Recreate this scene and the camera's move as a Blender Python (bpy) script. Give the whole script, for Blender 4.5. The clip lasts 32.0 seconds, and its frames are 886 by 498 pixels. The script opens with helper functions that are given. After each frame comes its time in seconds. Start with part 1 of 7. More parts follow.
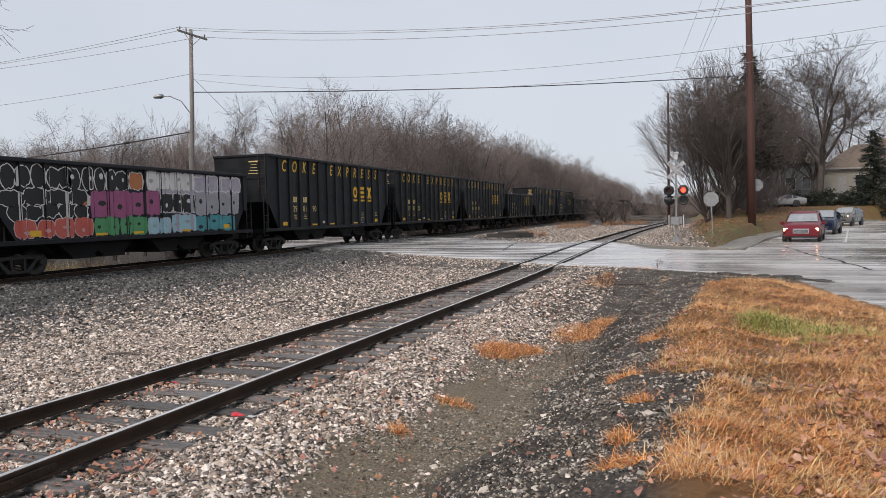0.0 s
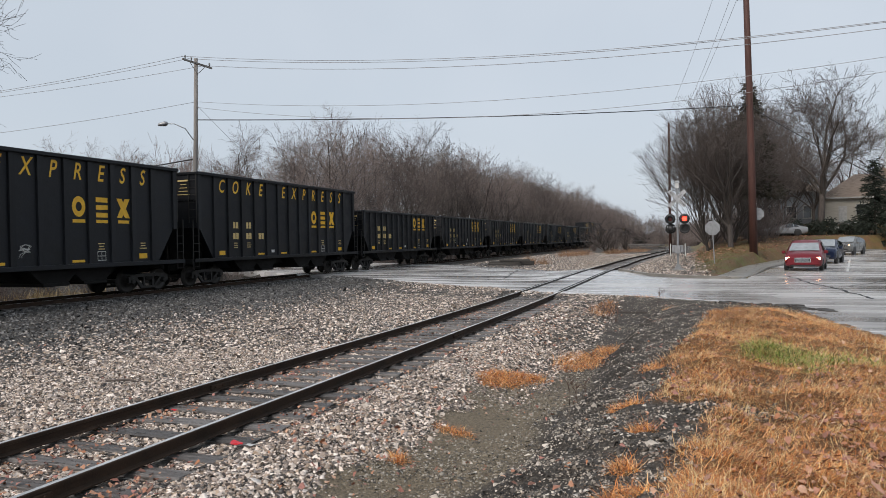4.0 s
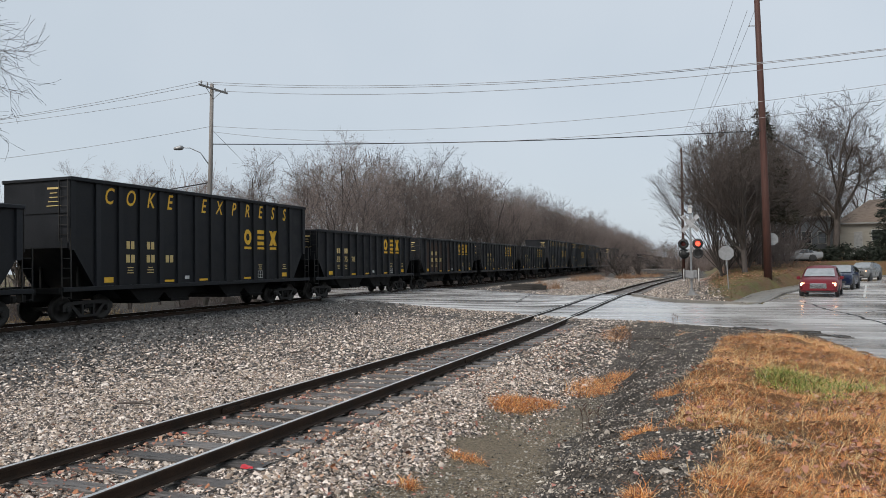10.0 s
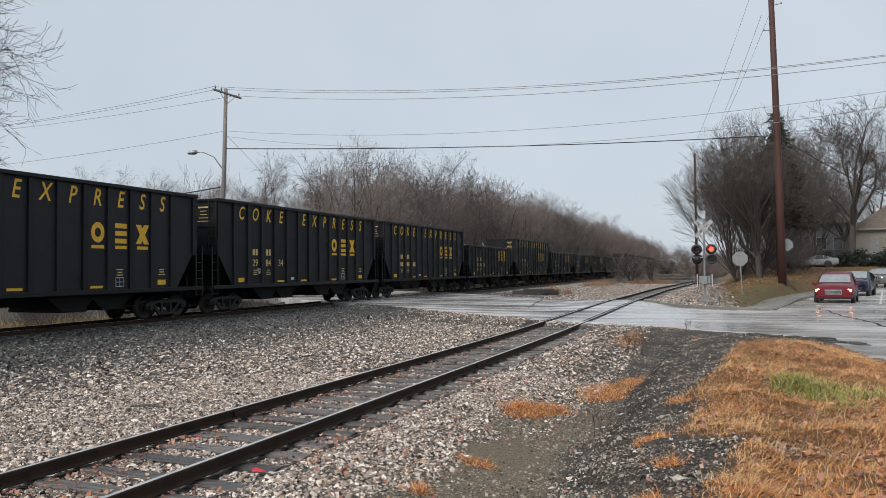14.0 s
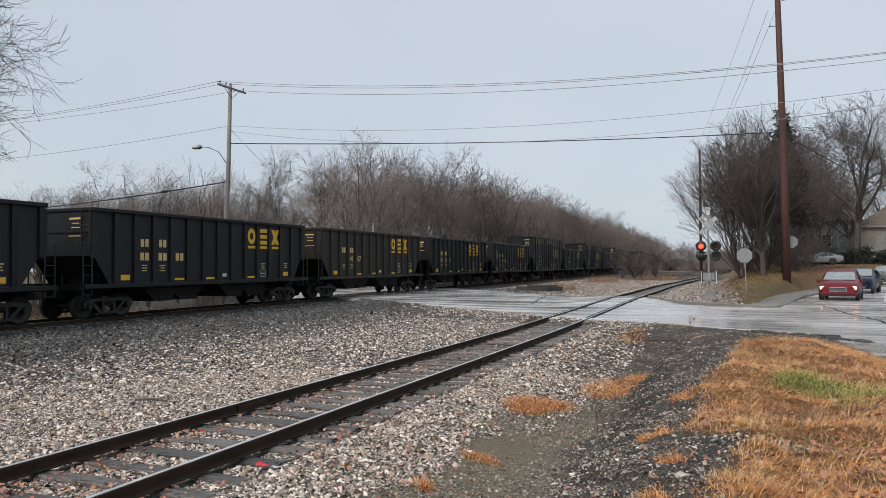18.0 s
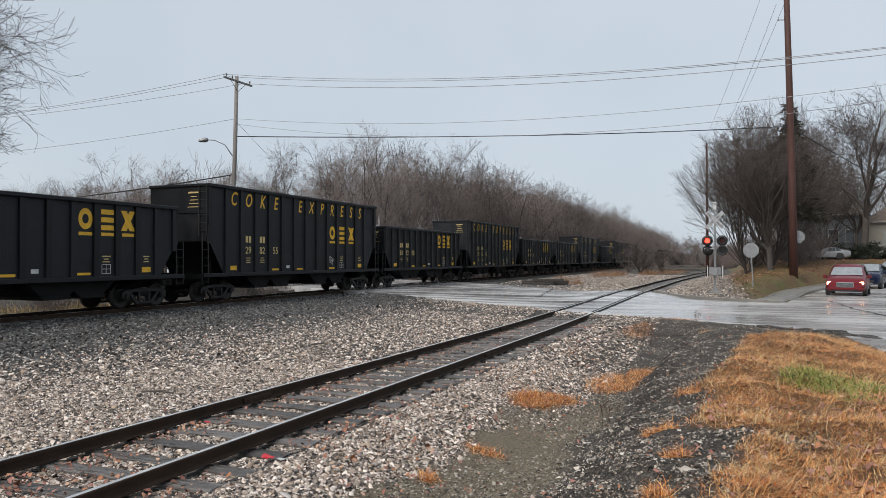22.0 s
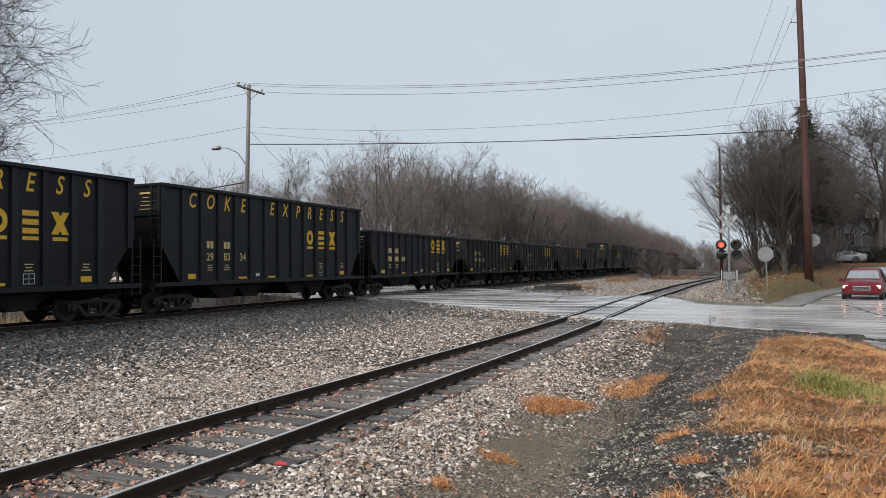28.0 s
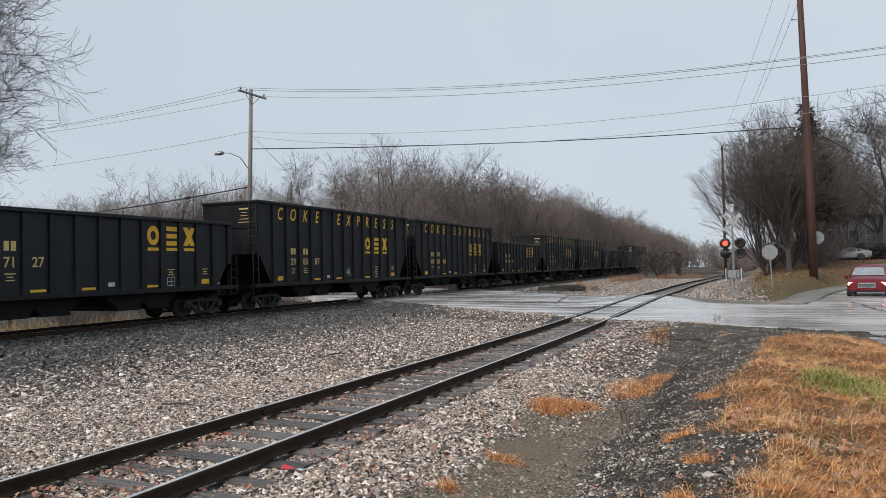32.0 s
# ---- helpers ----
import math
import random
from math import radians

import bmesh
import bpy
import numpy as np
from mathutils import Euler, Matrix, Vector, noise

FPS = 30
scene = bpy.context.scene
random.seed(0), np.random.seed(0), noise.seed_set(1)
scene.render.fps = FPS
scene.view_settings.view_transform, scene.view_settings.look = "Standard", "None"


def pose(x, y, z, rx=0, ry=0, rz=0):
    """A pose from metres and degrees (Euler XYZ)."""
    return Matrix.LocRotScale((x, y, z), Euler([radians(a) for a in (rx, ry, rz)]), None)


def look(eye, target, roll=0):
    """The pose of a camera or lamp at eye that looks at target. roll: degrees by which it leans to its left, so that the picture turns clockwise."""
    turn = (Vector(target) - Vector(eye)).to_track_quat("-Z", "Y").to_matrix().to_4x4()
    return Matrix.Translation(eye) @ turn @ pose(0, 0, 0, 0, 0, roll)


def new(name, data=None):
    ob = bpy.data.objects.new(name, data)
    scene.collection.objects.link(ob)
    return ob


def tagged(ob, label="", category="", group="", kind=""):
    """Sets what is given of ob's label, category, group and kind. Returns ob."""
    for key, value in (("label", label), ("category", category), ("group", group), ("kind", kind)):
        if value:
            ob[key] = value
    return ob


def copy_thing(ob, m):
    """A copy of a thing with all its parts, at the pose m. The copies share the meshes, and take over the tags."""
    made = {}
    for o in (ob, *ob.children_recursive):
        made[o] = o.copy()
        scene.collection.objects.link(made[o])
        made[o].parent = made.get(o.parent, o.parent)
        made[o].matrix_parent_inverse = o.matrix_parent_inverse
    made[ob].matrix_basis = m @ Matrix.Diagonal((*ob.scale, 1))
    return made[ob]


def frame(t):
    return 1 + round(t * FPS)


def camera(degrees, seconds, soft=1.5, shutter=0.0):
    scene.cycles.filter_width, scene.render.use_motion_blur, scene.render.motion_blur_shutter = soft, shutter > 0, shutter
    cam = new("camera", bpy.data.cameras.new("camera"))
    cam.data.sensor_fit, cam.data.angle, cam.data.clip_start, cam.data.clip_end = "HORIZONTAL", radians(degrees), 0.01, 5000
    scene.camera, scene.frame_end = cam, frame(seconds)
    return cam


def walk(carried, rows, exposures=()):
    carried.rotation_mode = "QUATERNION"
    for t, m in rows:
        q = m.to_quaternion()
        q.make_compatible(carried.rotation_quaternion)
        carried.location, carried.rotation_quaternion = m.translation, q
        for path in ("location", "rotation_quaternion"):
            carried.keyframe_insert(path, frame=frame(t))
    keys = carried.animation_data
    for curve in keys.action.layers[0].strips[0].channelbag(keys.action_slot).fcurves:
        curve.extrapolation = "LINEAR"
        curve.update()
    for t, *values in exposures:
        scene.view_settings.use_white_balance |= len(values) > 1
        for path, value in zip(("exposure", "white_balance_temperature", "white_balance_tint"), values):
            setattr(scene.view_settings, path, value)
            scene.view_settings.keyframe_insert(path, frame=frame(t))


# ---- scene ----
# ---------------------------------------------------------------- camera
EYE = (0.0, 0.0, 1.83)
cam = camera(63.0, 32.0, soft=0.5)
TURNS = [
    (0, 87.532, 1.134, 19.272),
    (0.5, 87.797, 1.151, 18.824),
    (1, 88.045, 1.170, 18.668),
    (1.5, 88.262, 1.201, 18.739),
    (2, 88.517, 1.169, 18.905),
    (2.5, 88.847, 1.116, 19.097),
    (3, 89.198, 1.001, 19.243),
    (3.5, 89.508, 0.937, 19.323),
    (5.5, 90.128, 0.848, 19.698),
    (6, 90.357, 0.819, 19.826),
    (6.5, 90.618, 0.801, 19.927),
    (7, 90.809, 0.770, 20.025),
    (7.5, 90.944, 0.765, 20.083),
    (8, 91.021, 0.771, 20.151),
    (8.5, 91.155, 0.784, 20.204),
    (9, 91.351, 0.750, 20.249),
    (9.5, 91.527, 0.674, 20.297),
    (10, 91.631, 0.643, 20.345),
    (10.5, 91.669, 0.604, 20.417),
    (11, 91.668, 0.586, 20.525),
    (11.5, 91.689, 0.509, 20.633),
    (12, 91.713, 0.464, 20.753),
    (12.5, 91.754, 0.382, 20.879),
    (13, 91.810, 0.392, 21.013),
    (13.5, 91.892, 0.399, 21.159),
    (14, 92.006, 0.427, 21.285),
    (14.5, 92.118, 0.419, 21.346),
    (16.5, 92.066, 0.401, 21.535),
    (17, 91.942, 0.362, 21.579),
    (17.5, 91.808, 0.278, 21.593),
    (18, 91.661, 0.180, 21.580),
    (18.5, 91.520, 0.047, 21.547),
    (19, 91.374, -0.045, 21.552),
    (19.5, 91.282, -0.085, 21.595),
    (20, 91.223, -0.103, 21.660),
    (20.5, 91.201, -0.041, 21.777),
    (21, 91.178, -0.090, 21.878),
    (21.5, 91.182, -0.050, 21.958),
    (22, 91.159, -0.046, 22.023),
    (22.5, 91.143, -0.034, 22.067),
    (23, 91.145, -0.025, 22.131),
    (23.5, 91.163, 0.012, 22.208),
    (24, 91.259, 0.048, 22.278),
    (24.5, 91.351, 0.044, 22.347),
    (25, 91.424, 0.057, 22.465),
    (25.5, 91.479, 0.119, 22.587),
    (27.5, 91.595, 0.267, 22.958),
    (28, 91.627, 0.292, 22.994),
    (28.5, 91.651, 0.313, 23.030),
    (29, 91.660, 0.344, 23.076),
    (29.5, 91.673, 0.436, 23.179),
    (30, 91.695, 0.534, 23.265),
    (30.5, 91.726, 0.687, 23.353),
    (31, 91.754, 0.832, 23.402),
    (31.5, 91.801, 0.952, 23.365),
    (32, 91.795, 1.014, 23.289),
]
walk(cam, [(t, pose(*EYE, rx, ry, rz)) for t, rx, ry, rz in TURNS],
     exposures=[(0.0, 0.56, 6950, 17), (3.0, 0.49, 6800, 15), (6.0, 0.46, 6760, 12), (32.0, 0.46, 6720, 12)])

# ---------------------------------------------------------------- daylight: a wet, overcast winter day
SUN_ELEV, SUN_TURN = radians(42), radians(200)
world = bpy.data.worlds.new("overcast_sky")
scene.world = world
world.use_nodes = True
wn, wl = world.node_tree.nodes, world.node_tree.links
wn.clear()
sky = wn.new("ShaderNodeTexSky")
sky.sky_type = "NISHITA"
sky.sun_disc = False
sky.sun_elevation, sky.sun_rotation = SUN_ELEV, SUN_TURN
sky.air_density, sky.dust_density, sky.ozone_density = 1.0, 3.0, 1.0
sky_gain = wn.new("ShaderNodeVectorMath")
sky_gain.operation = "SCALE"
sky_gain.inputs["Scale"].default_value = 0.10
cloud_tc = wn.new("ShaderNodeTexCoord")
cloud_noise = wn.new("ShaderNodeTexNoise")
cloud_noise.inputs["Scale"].default_value = 1.6
cloud_noise.inputs["Detail"].default_value = 4.0
cloud_ramp = wn.new("ShaderNodeValToRGB")
cloud_ramp.color_ramp.elements[0].position, cloud_ramp.color_ramp.elements[1].position = 0.3, 0.75
cloud_ramp.color_ramp.elements[0].color = (0.39, 0.465, 0.535, 1)
cloud_ramp.color_ramp.elements[1].color = (0.475, 0.54, 0.602, 1)
cloud_mix = wn.new("ShaderNodeMixRGB")
cloud_mix.inputs["Fac"].default_value = 0.88
wbg, wout = wn.new("ShaderNodeBackground"), wn.new("ShaderNodeOutputWorld")
wbg.inputs["Strength"].default_value = 1.0
wl.new(sky.outputs["Color"], sky_gain.inputs[0])
wl.new(cloud_tc.outputs["Generated"], cloud_noise.inputs["Vector"])
wl.new(cloud_noise.outputs["Fac"], cloud_ramp.inputs["Fac"])
wl.new(sky_gain.outputs["Vector"], cloud_mix.inputs["Color1"])
wl.new(cloud_ramp.outputs["Color"], cloud_mix.inputs["Color2"])
wl.new(cloud_mix.outputs["Color"], wbg.inputs["Color"])
wl.new(wbg.outputs["Background"], wout.inputs["Surface"])

sun = new("sun", bpy.data.lights.new("sun", "SUN"))
sun.data.energy, sun.data.angle, sun.data.color = 1.9, radians(25), (1.0, 0.97, 0.93)
sun.matrix_world = look((math.sin(SUN_TURN) * math.cos(SUN_ELEV) * 50, math.cos(SUN_TURN) * math.cos(SUN_ELEV) * 50,
                         math.sin(SUN_ELEV) * 50), (0, 0, 0))

# ---------------------------------------------------------------- materials
def node_mat(name):
    m = bpy.data.materials.new(name)
    m.use_nodes = True
    return m, m.node_tree.nodes, m.node_tree.links, m.node_tree.nodes["Principled BSDF"]


def surface(name, dark, light, scale=6.0, rough=0.6, rough2=None, metal=0.0, bump=0.3, fine=60.0, stain=0.35, spec=0.5, vary=0.0,
            island=False, dist=0.01, stretch=(1, 1, 1), ramp=(0.3, 0.7)):
    """Two scales of noise between a dark and a light colour, uneven gloss and fine relief; object space metres."""
    m, n, l, b = node_mat(name)
    tc = n.new("ShaderNodeTexCoord")
    mp = n.new("ShaderNodeMapping")
    mp.inputs["Scale"].default_value = stretch
    l.new(tc.outputs["Object"], mp.inputs["Vector"])
    big, small = n.new("ShaderNodeTexNoise"), n.new("ShaderNodeTexNoise")
    big.inputs["Scale"].default_value, small.inputs["Scale"].default_value = scale, fine
    big.inputs["Detail"].default_value, small.inputs["Detail"].default_value = 6, 4
    for t in (big, small):
        l.new(mp.outputs["Vector"], t.inputs["Vector"])
    mixf = n.new("ShaderNodeMix")
    mixf.inputs[0].default_value = stain
    l.new(big.outputs["Fac"], mixf.inputs[2])
    l.new(small.outputs["Fac"], mixf.inputs[3])
    cr = n.new("ShaderNodeValToRGB")
    cr.color_ramp.elements[0].position, cr.color_ramp.elements[1].position = ramp
    cr.color_ramp.elements[0].color, cr.color_ramp.elements[1].color = (*dark, 1), (*light, 1)
    l.new(mixf.outputs[0], cr.inputs["Fac"])
    col = cr.outputs["Color"]
    if vary:
        src = n.new("ShaderNodeNewGeometry").outputs["Random Per Island"] if island else n.new("ShaderNodeObjectInfo").outputs["Random"]
        hsv, mr = n.new("ShaderNodeHueSaturation"), n.new("ShaderNodeMapRange")
        mr.inputs["To Min"].default_value, mr.inputs["To Max"].default_value = 1 - vary, 1 + vary
        l.new(src, mr.inputs["Value"])
        l.new(mr.outputs["Result"], hsv.inputs["Value"])
        l.new(col, hsv.inputs["Color"])
        col = hsv.outputs["Color"]
    l.new(col, b.inputs["Base Color"])
    b.inputs["Metallic"].default_value = metal
    b.inputs["Specular IOR Level"].default_value = spec
    rr = n.new("ShaderNodeMapRange")
    rr.inputs["To Min"].default_value, rr.inputs["To Max"].default_value = rough, rough if rough2 is None else rough2
    rr.inputs["From Min"].default_value, rr.inputs["From Max"].default_value = 0.35, 0.65
    l.new(big.outputs["Fac"], rr.inputs["Value"])
    l.new(rr.outputs["Result"], b.inputs["Roughness"])
    if bump:
        bp = n.new("ShaderNodeBump")
        bp.inputs["Strength"].default_value, bp.inputs["Distance"].default_value = bump, dist
        l.new(small.outputs["Fac"], bp.inputs["Height"])
        l.new(bp.outputs["Normal"], b.inputs["Normal"])
    return m


def glow(name, colour, strength):
    m, n, l, b = node_mat(name)
    b.inputs["Base Color"].default_value = (*colour, 1)
    b.inputs["Emission Color"].default_value = (*colour, 1)
    b.inputs["Emission Strength"].default_value = strength
    return m


def clear_glass(name, tint=(0.05, 0.06, 0.07), rough=0.04):
    m, n, l, b = node_mat(name)
    b.inputs["Base Color"].default_value = (*tint, 1)
    b.inputs["Roughness"].default_value = rough
    b.inputs["Specular IOR Level"].default_value = 0.8
    return m


def island_mix(name, colours, rough=0.6, rough2=0.8, bump=0.3, fine=40, spec=0.5):
    """One of several colours for each loose piece of a mesh, with grain."""
    m, n, l, b = node_mat(name)
    geo = n.new("ShaderNodeNewGeometry")
    cr = n.new("ShaderNodeValToRGB")
    cr.color_ramp.interpolation = "CONSTANT"
    while len(cr.color_ramp.elements) < len(colours):
        cr.color_ramp.elements.new(0.5)
    for i, c in enumerate(colours):
        cr.color_ramp.elements[i].position = i / len(colours)
    for i, c in enumerate(colours):
        cr.color_ramp.elements[i].color = (*c, 1)
    l.new(geo.outputs["Random Per Island"], cr.inputs["Fac"])
    tc, ns = n.new("ShaderNodeTexCoord"), n.new("ShaderNodeTexNoise")
    ns.inputs["Scale"].default_value, ns.inputs["Detail"].default_value = fine, 4
    l.new(tc.outputs["Object"], ns.inputs["Vector"])
    hsv, mr = n.new("ShaderNodeHueSaturation"), n.new("ShaderNodeMapRange")
    mr.inputs["To Min"].default_value, mr.inputs["To Max"].default_value = 0.6, 1.4
    l.new(ns.outputs["Fac"], mr.inputs["Value"])
    l.new(mr.outputs["Result"], hsv.inputs["Value"])
    l.new(cr.outputs["Color"], hsv.inputs["Color"])
    l.new(hsv.outputs["Color"], b.inputs["Base Color"])
    r2 = n.new("ShaderNodeMapRange")
    r2.inputs["To Min"].default_value, r2.inputs["To Max"].default_value = rough, rough2
    l.new(geo.outputs["Random Per Island"], r2.inputs["Value"])
    l.new(r2.outputs["Result"], b.inputs["Roughness"])
    b.inputs["Specular IOR Level"].default_value = spec
    if bump:
        bp = n.new("ShaderNodeBump")
        bp.inputs["Strength"].default_value, bp.inputs["Distance"].default_value = bump, 0.01
        l.new(ns.outputs["Fac"], bp.inputs["Height"])
        l.new(bp.outputs["Normal"], b.inputs["Normal"])
    return m


def wet_road_mat(name, dark, light, rough, rough2):
    m, n, l, b = node_mat(name)
    tc = n.new("ShaderNodeTexCoord")
    def tex(scale, detail, stretch=None):
        t = n.new("ShaderNodeTexNoise")
        t.inputs["Scale"].default_value, t.inputs["Detail"].default_value = scale, detail
        if stretch:
            mp = n.new("ShaderNodeMapping")
            mp.inputs["Rotation"].default_value = (0, 0, radians(35))
            mp.inputs["Scale"].default_value = stretch
            l.new(tc.outputs["Object"], mp.inputs["Vector"])
            l.new(mp.outputs["Vector"], t.inputs["Vector"])
        else:
            l.new(tc.outputs["Object"], t.inputs["Vector"])
        return t
    film, tracks, grit = tex(0.22, 5), tex(1.0, 5, (0.07, 1.1, 1)), tex(90, 3)
    mx = n.new("ShaderNodeMix")
    mx.inputs[0].default_value = 0.5
    l.new(film.outputs["Fac"], mx.inputs[2])
    l.new(tracks.outputs["Fac"], mx.inputs[3])
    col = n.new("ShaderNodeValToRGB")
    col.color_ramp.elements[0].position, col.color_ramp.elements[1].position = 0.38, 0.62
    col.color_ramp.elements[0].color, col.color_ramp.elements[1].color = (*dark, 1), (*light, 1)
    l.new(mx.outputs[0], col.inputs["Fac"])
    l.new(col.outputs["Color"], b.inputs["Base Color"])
    rr = n.new("ShaderNodeMapRange")
    rr.inputs["From Min"].default_value, rr.inputs["From Max"].default_value = 0.36, 0.64
    rr.inputs["To Min"].default_value, rr.inputs["To Max"].default_value = rough, rough2
    l.new(mx.outputs[0], rr.inputs["Value"])
    l.new(rr.outputs["Result"], b.inputs["Roughness"])
    bp = n.new("ShaderNodeBump")
    bp.inputs["Strength"].default_value, bp.inputs["Distance"].default_value = 0.05, 0.003
    l.new(grit.outputs["Fac"], bp.inputs["Height"])
    l.new(bp.outputs["Normal"], b.inputs["Normal"])
    return m


def ground_mat():
    """Ballast, dark cinder, wet soil and turf, blended by the sheet's own zone weights."""
    m, n, l, b = node_mat("ground_mix")
    tc = n.new("ShaderNodeTexCoord")
    def tex(kind, scale, detail=5):
        t = n.new(kind)
        t.inputs["Scale"].default_value = scale
        if kind == "ShaderNodeTexNoise":
            t.inputs["Detail"].default_value = detail
        l.new(tc.outputs["Object"], t.inputs["Vector"])
        return t
    def ramp(src, *stops):
        c = n.new("ShaderNodeValToRGB")
        while len(c.color_ramp.elements) < len(stops):
            c.color_ramp.elements.new(0.5)
        for e, (p, _) in zip(c.color_ramp.elements, stops):
            e.position = p
        for e, (_, k) in zip(c.color_ramp.elements, stops):
            e.color = (*k, 1)
        l.new(src, c.inputs["Fac"])
        return c.outputs["Color"]
    stones = tex("ShaderNodeTexVoronoi", 17.0)
    bw = n.new("ShaderNodeRGBToBW")
    l.new(stones.outputs["Color"], bw.inputs["Color"])
    grit, patch, fine = tex("ShaderNodeTexNoise", 30), tex("ShaderNodeTexNoise", 0.6), tex("ShaderNodeTexNoise", 160, 3)
    # Bed far darker than the loose stones: shade of their gaps put into the colour.
    ballast = ramp(bw.outputs["Val"], (0.1, (0.012, 0.011, 0.010)), (0.5, (0.045, 0.04, 0.036)), (0.75, (0.12, 0.11, 0.098)), (0.95, (0.32, 0.30, 0.27)))
    cinder = ramp(grit.outputs["Fac"], (0.3, (0.024, 0.021, 0.018)), (0.55, (0.07, 0.060, 0.05)), (0.75, (0.17, 0.15, 0.125)))
    soil = ramp(grit.outputs["Fac"], (0.3, (0.11, 0.09, 0.062)), (0.7, (0.26, 0.21, 0.145)))
    turf = ramp(patch.outputs["Fac"], (0.3, (0.085, 0.046, 0.024)), (0.5, (0.20, 0.10, 0.042)), (0.7, (0.13, 0.08, 0.034)))
    # Dark wet earth tone that also paints the shade of the cut slope.
    mud_shade = ramp(grit.outputs["Fac"], (0.3, (0.018, 0.015, 0.0125)), (0.55, (0.045, 0.038, 0.031)), (0.75, (0.12, 0.104, 0.087)))
    litter = tex("ShaderNodeTexNoise", 0.9, 10)
    lawn = ramp(litter.outputs["Fac"], (0.36, (0.15, 0.085, 0.05)), (0.47, (0.13, 0.09, 0.045)), (0.56, (0.115, 0.115, 0.038)), (0.72, (0.15, 0.14, 0.05)))
    col = ballast
    for zone, colour in (("cinder", cinder), ("soil", soil), ("lawn", lawn), ("turf", turf), ("mud_shade", mud_shade)):
        at = n.new("ShaderNodeAttribute")
        at.attribute_name = zone
        mix = n.new("ShaderNodeMixRGB")
        l.new(at.outputs["Fac"], mix.inputs["Fac"])
        l.new(col, mix.inputs["Color1"])
        l.new(colour, mix.inputs["Color2"])
        col = mix.outputs["Color"]
    l.new(col, b.inputs["Base Color"])
    b.inputs["Roughness"].default_value = 0.75
    b.inputs["Specular IOR Level"].default_value = 0.3
    bp, add = n.new("ShaderNodeBump"), n.new("ShaderNodeMath")
    l.new(stones.outputs["Distance"], add.inputs[0])
    l.new(fine.outputs["Fac"], add.inputs[1])
    bp.inputs["Strength"].default_value, bp.inputs["Distance"].default_value = 0.8, 0.03
    l.new(add.outputs[0], bp.inputs["Height"])
    l.new(bp.outputs["Normal"], b.inputs["Normal"])
    return m


M_GROUND = ground_mat()
# Base far paler than asphalt: part of the sky's sheen is in the colour.
M_ROAD = wet_road_mat("wet_asphalt_sky_sheen", (0.28, 0.27, 0.262), (0.52, 0.507, 0.49), 0.06, 0.40)
M_CONCRETE = surface("wet_concrete", (0.15, 0.14, 0.122), (0.26, 0.245, 0.22), scale=1.2, rough=0.25, rough2=0.6, bump=0.25, fine=50)
M_RAIL = surface("rusty_rail", (0.016, 0.011, 0.008), (0.055, 0.034, 0.023), scale=4, rough=0.7, rough2=0.85, spec=0.2, metal=0.0, bump=0.3, fine=70)
M_RAILHEAD = surface("worn_rail_head", (0.62, 0.60, 0.58), (0.85, 0.84, 0.83), scale=3, rough=0.38, rough2=0.52, metal=0.9, bump=0.08, fine=60)
M_TIE = surface("weathered_tie", (0.024, 0.021, 0.019), (0.19, 0.175, 0.165), scale=3, rough=0.22, rough2=0.6, bump=1.0, fine=24, vary=0.35, stretch=(0.6, 6, 3))
M_CAR = surface("black_car_paint", (0.0052, 0.0060, 0.0074), (0.0170, 0.0190, 0.0232), scale=1.6, rough=0.38, rough2=0.62, spec=0.25, bump=0.15, fine=14, vary=0.35, stain=0.3)
M_CARDIRT = surface("grimy_underframe", (0.0035, 0.0035, 0.0036), (0.013, 0.0125, 0.012), scale=3, rough=0.7, rough2=0.9, bump=0.3, fine=25, spec=0.25)
M_TRUCK = surface("grimy_cast_steel", (0.006, 0.0055, 0.005), (0.022, 0.020, 0.018), scale=5, rough=0.5, rough2=0.8, bump=0.3, fine=40)
M_WHEEL = surface("wheel_steel", (0.012, 0.011, 0.010), (0.045, 0.041, 0.037), scale=6, rough=0.45, rough2=0.7, metal=0.4, bump=0.2, fine=40)
M_YELLOW = surface("faded_yellow_paint", (0.62, 0.33, 0.015), (0.82, 0.48, 0.03), scale=5, rough=0.5, bump=0.05, fine=60)
M_CREAM = surface("yellow_stencil_paint", (0.50, 0.36, 0.13), (0.66, 0.50, 0.22), scale=5, rough=0.55, bump=0.05, fine=60)
M_WHITE = surface("dull_white_paint", (0.40, 0.40, 0.39), (0.62, 0.62, 0.60), scale=4, rough=0.5, bump=0.08, fine=50)
M_POLE = surface("weathered_pole", (0.14, 0.128, 0.118), (0.29, 0.27, 0.25), scale=2, rough=0.8, bump=0.6, fine=30, stretch=(8, 8, 0.5))
M_REDPOLE = surface("treated_red_pole", (0.040, 0.015, 0.011), (0.090, 0.034, 0.024), scale=2, rough=0.7, bump=0.6, fine=30, stretch=(8, 8, 0.5))
M_WIRE = surface("black_wire", (0.02, 0.02, 0.022), (0.035, 0.035, 0.037), rough=0.6, bump=0)
M_WIREGREY = surface("grey_wire", (0.20, 0.20, 0.21), (0.30, 0.30, 0.31), rough=0.5, bump=0)
M_STEEL = surface("galvanised_steel", (0.20, 0.205, 0.21), (0.36, 0.365, 0.37), scale=5, rough=0.35, rough2=0.55, metal=0.6, bump=0.1, fine=40)
M_SIGNALBLACK = surface("signal_black", (0.010, 0.010, 0.010), (0.022, 0.022, 0.022), rough=0.45, bump=0.1)
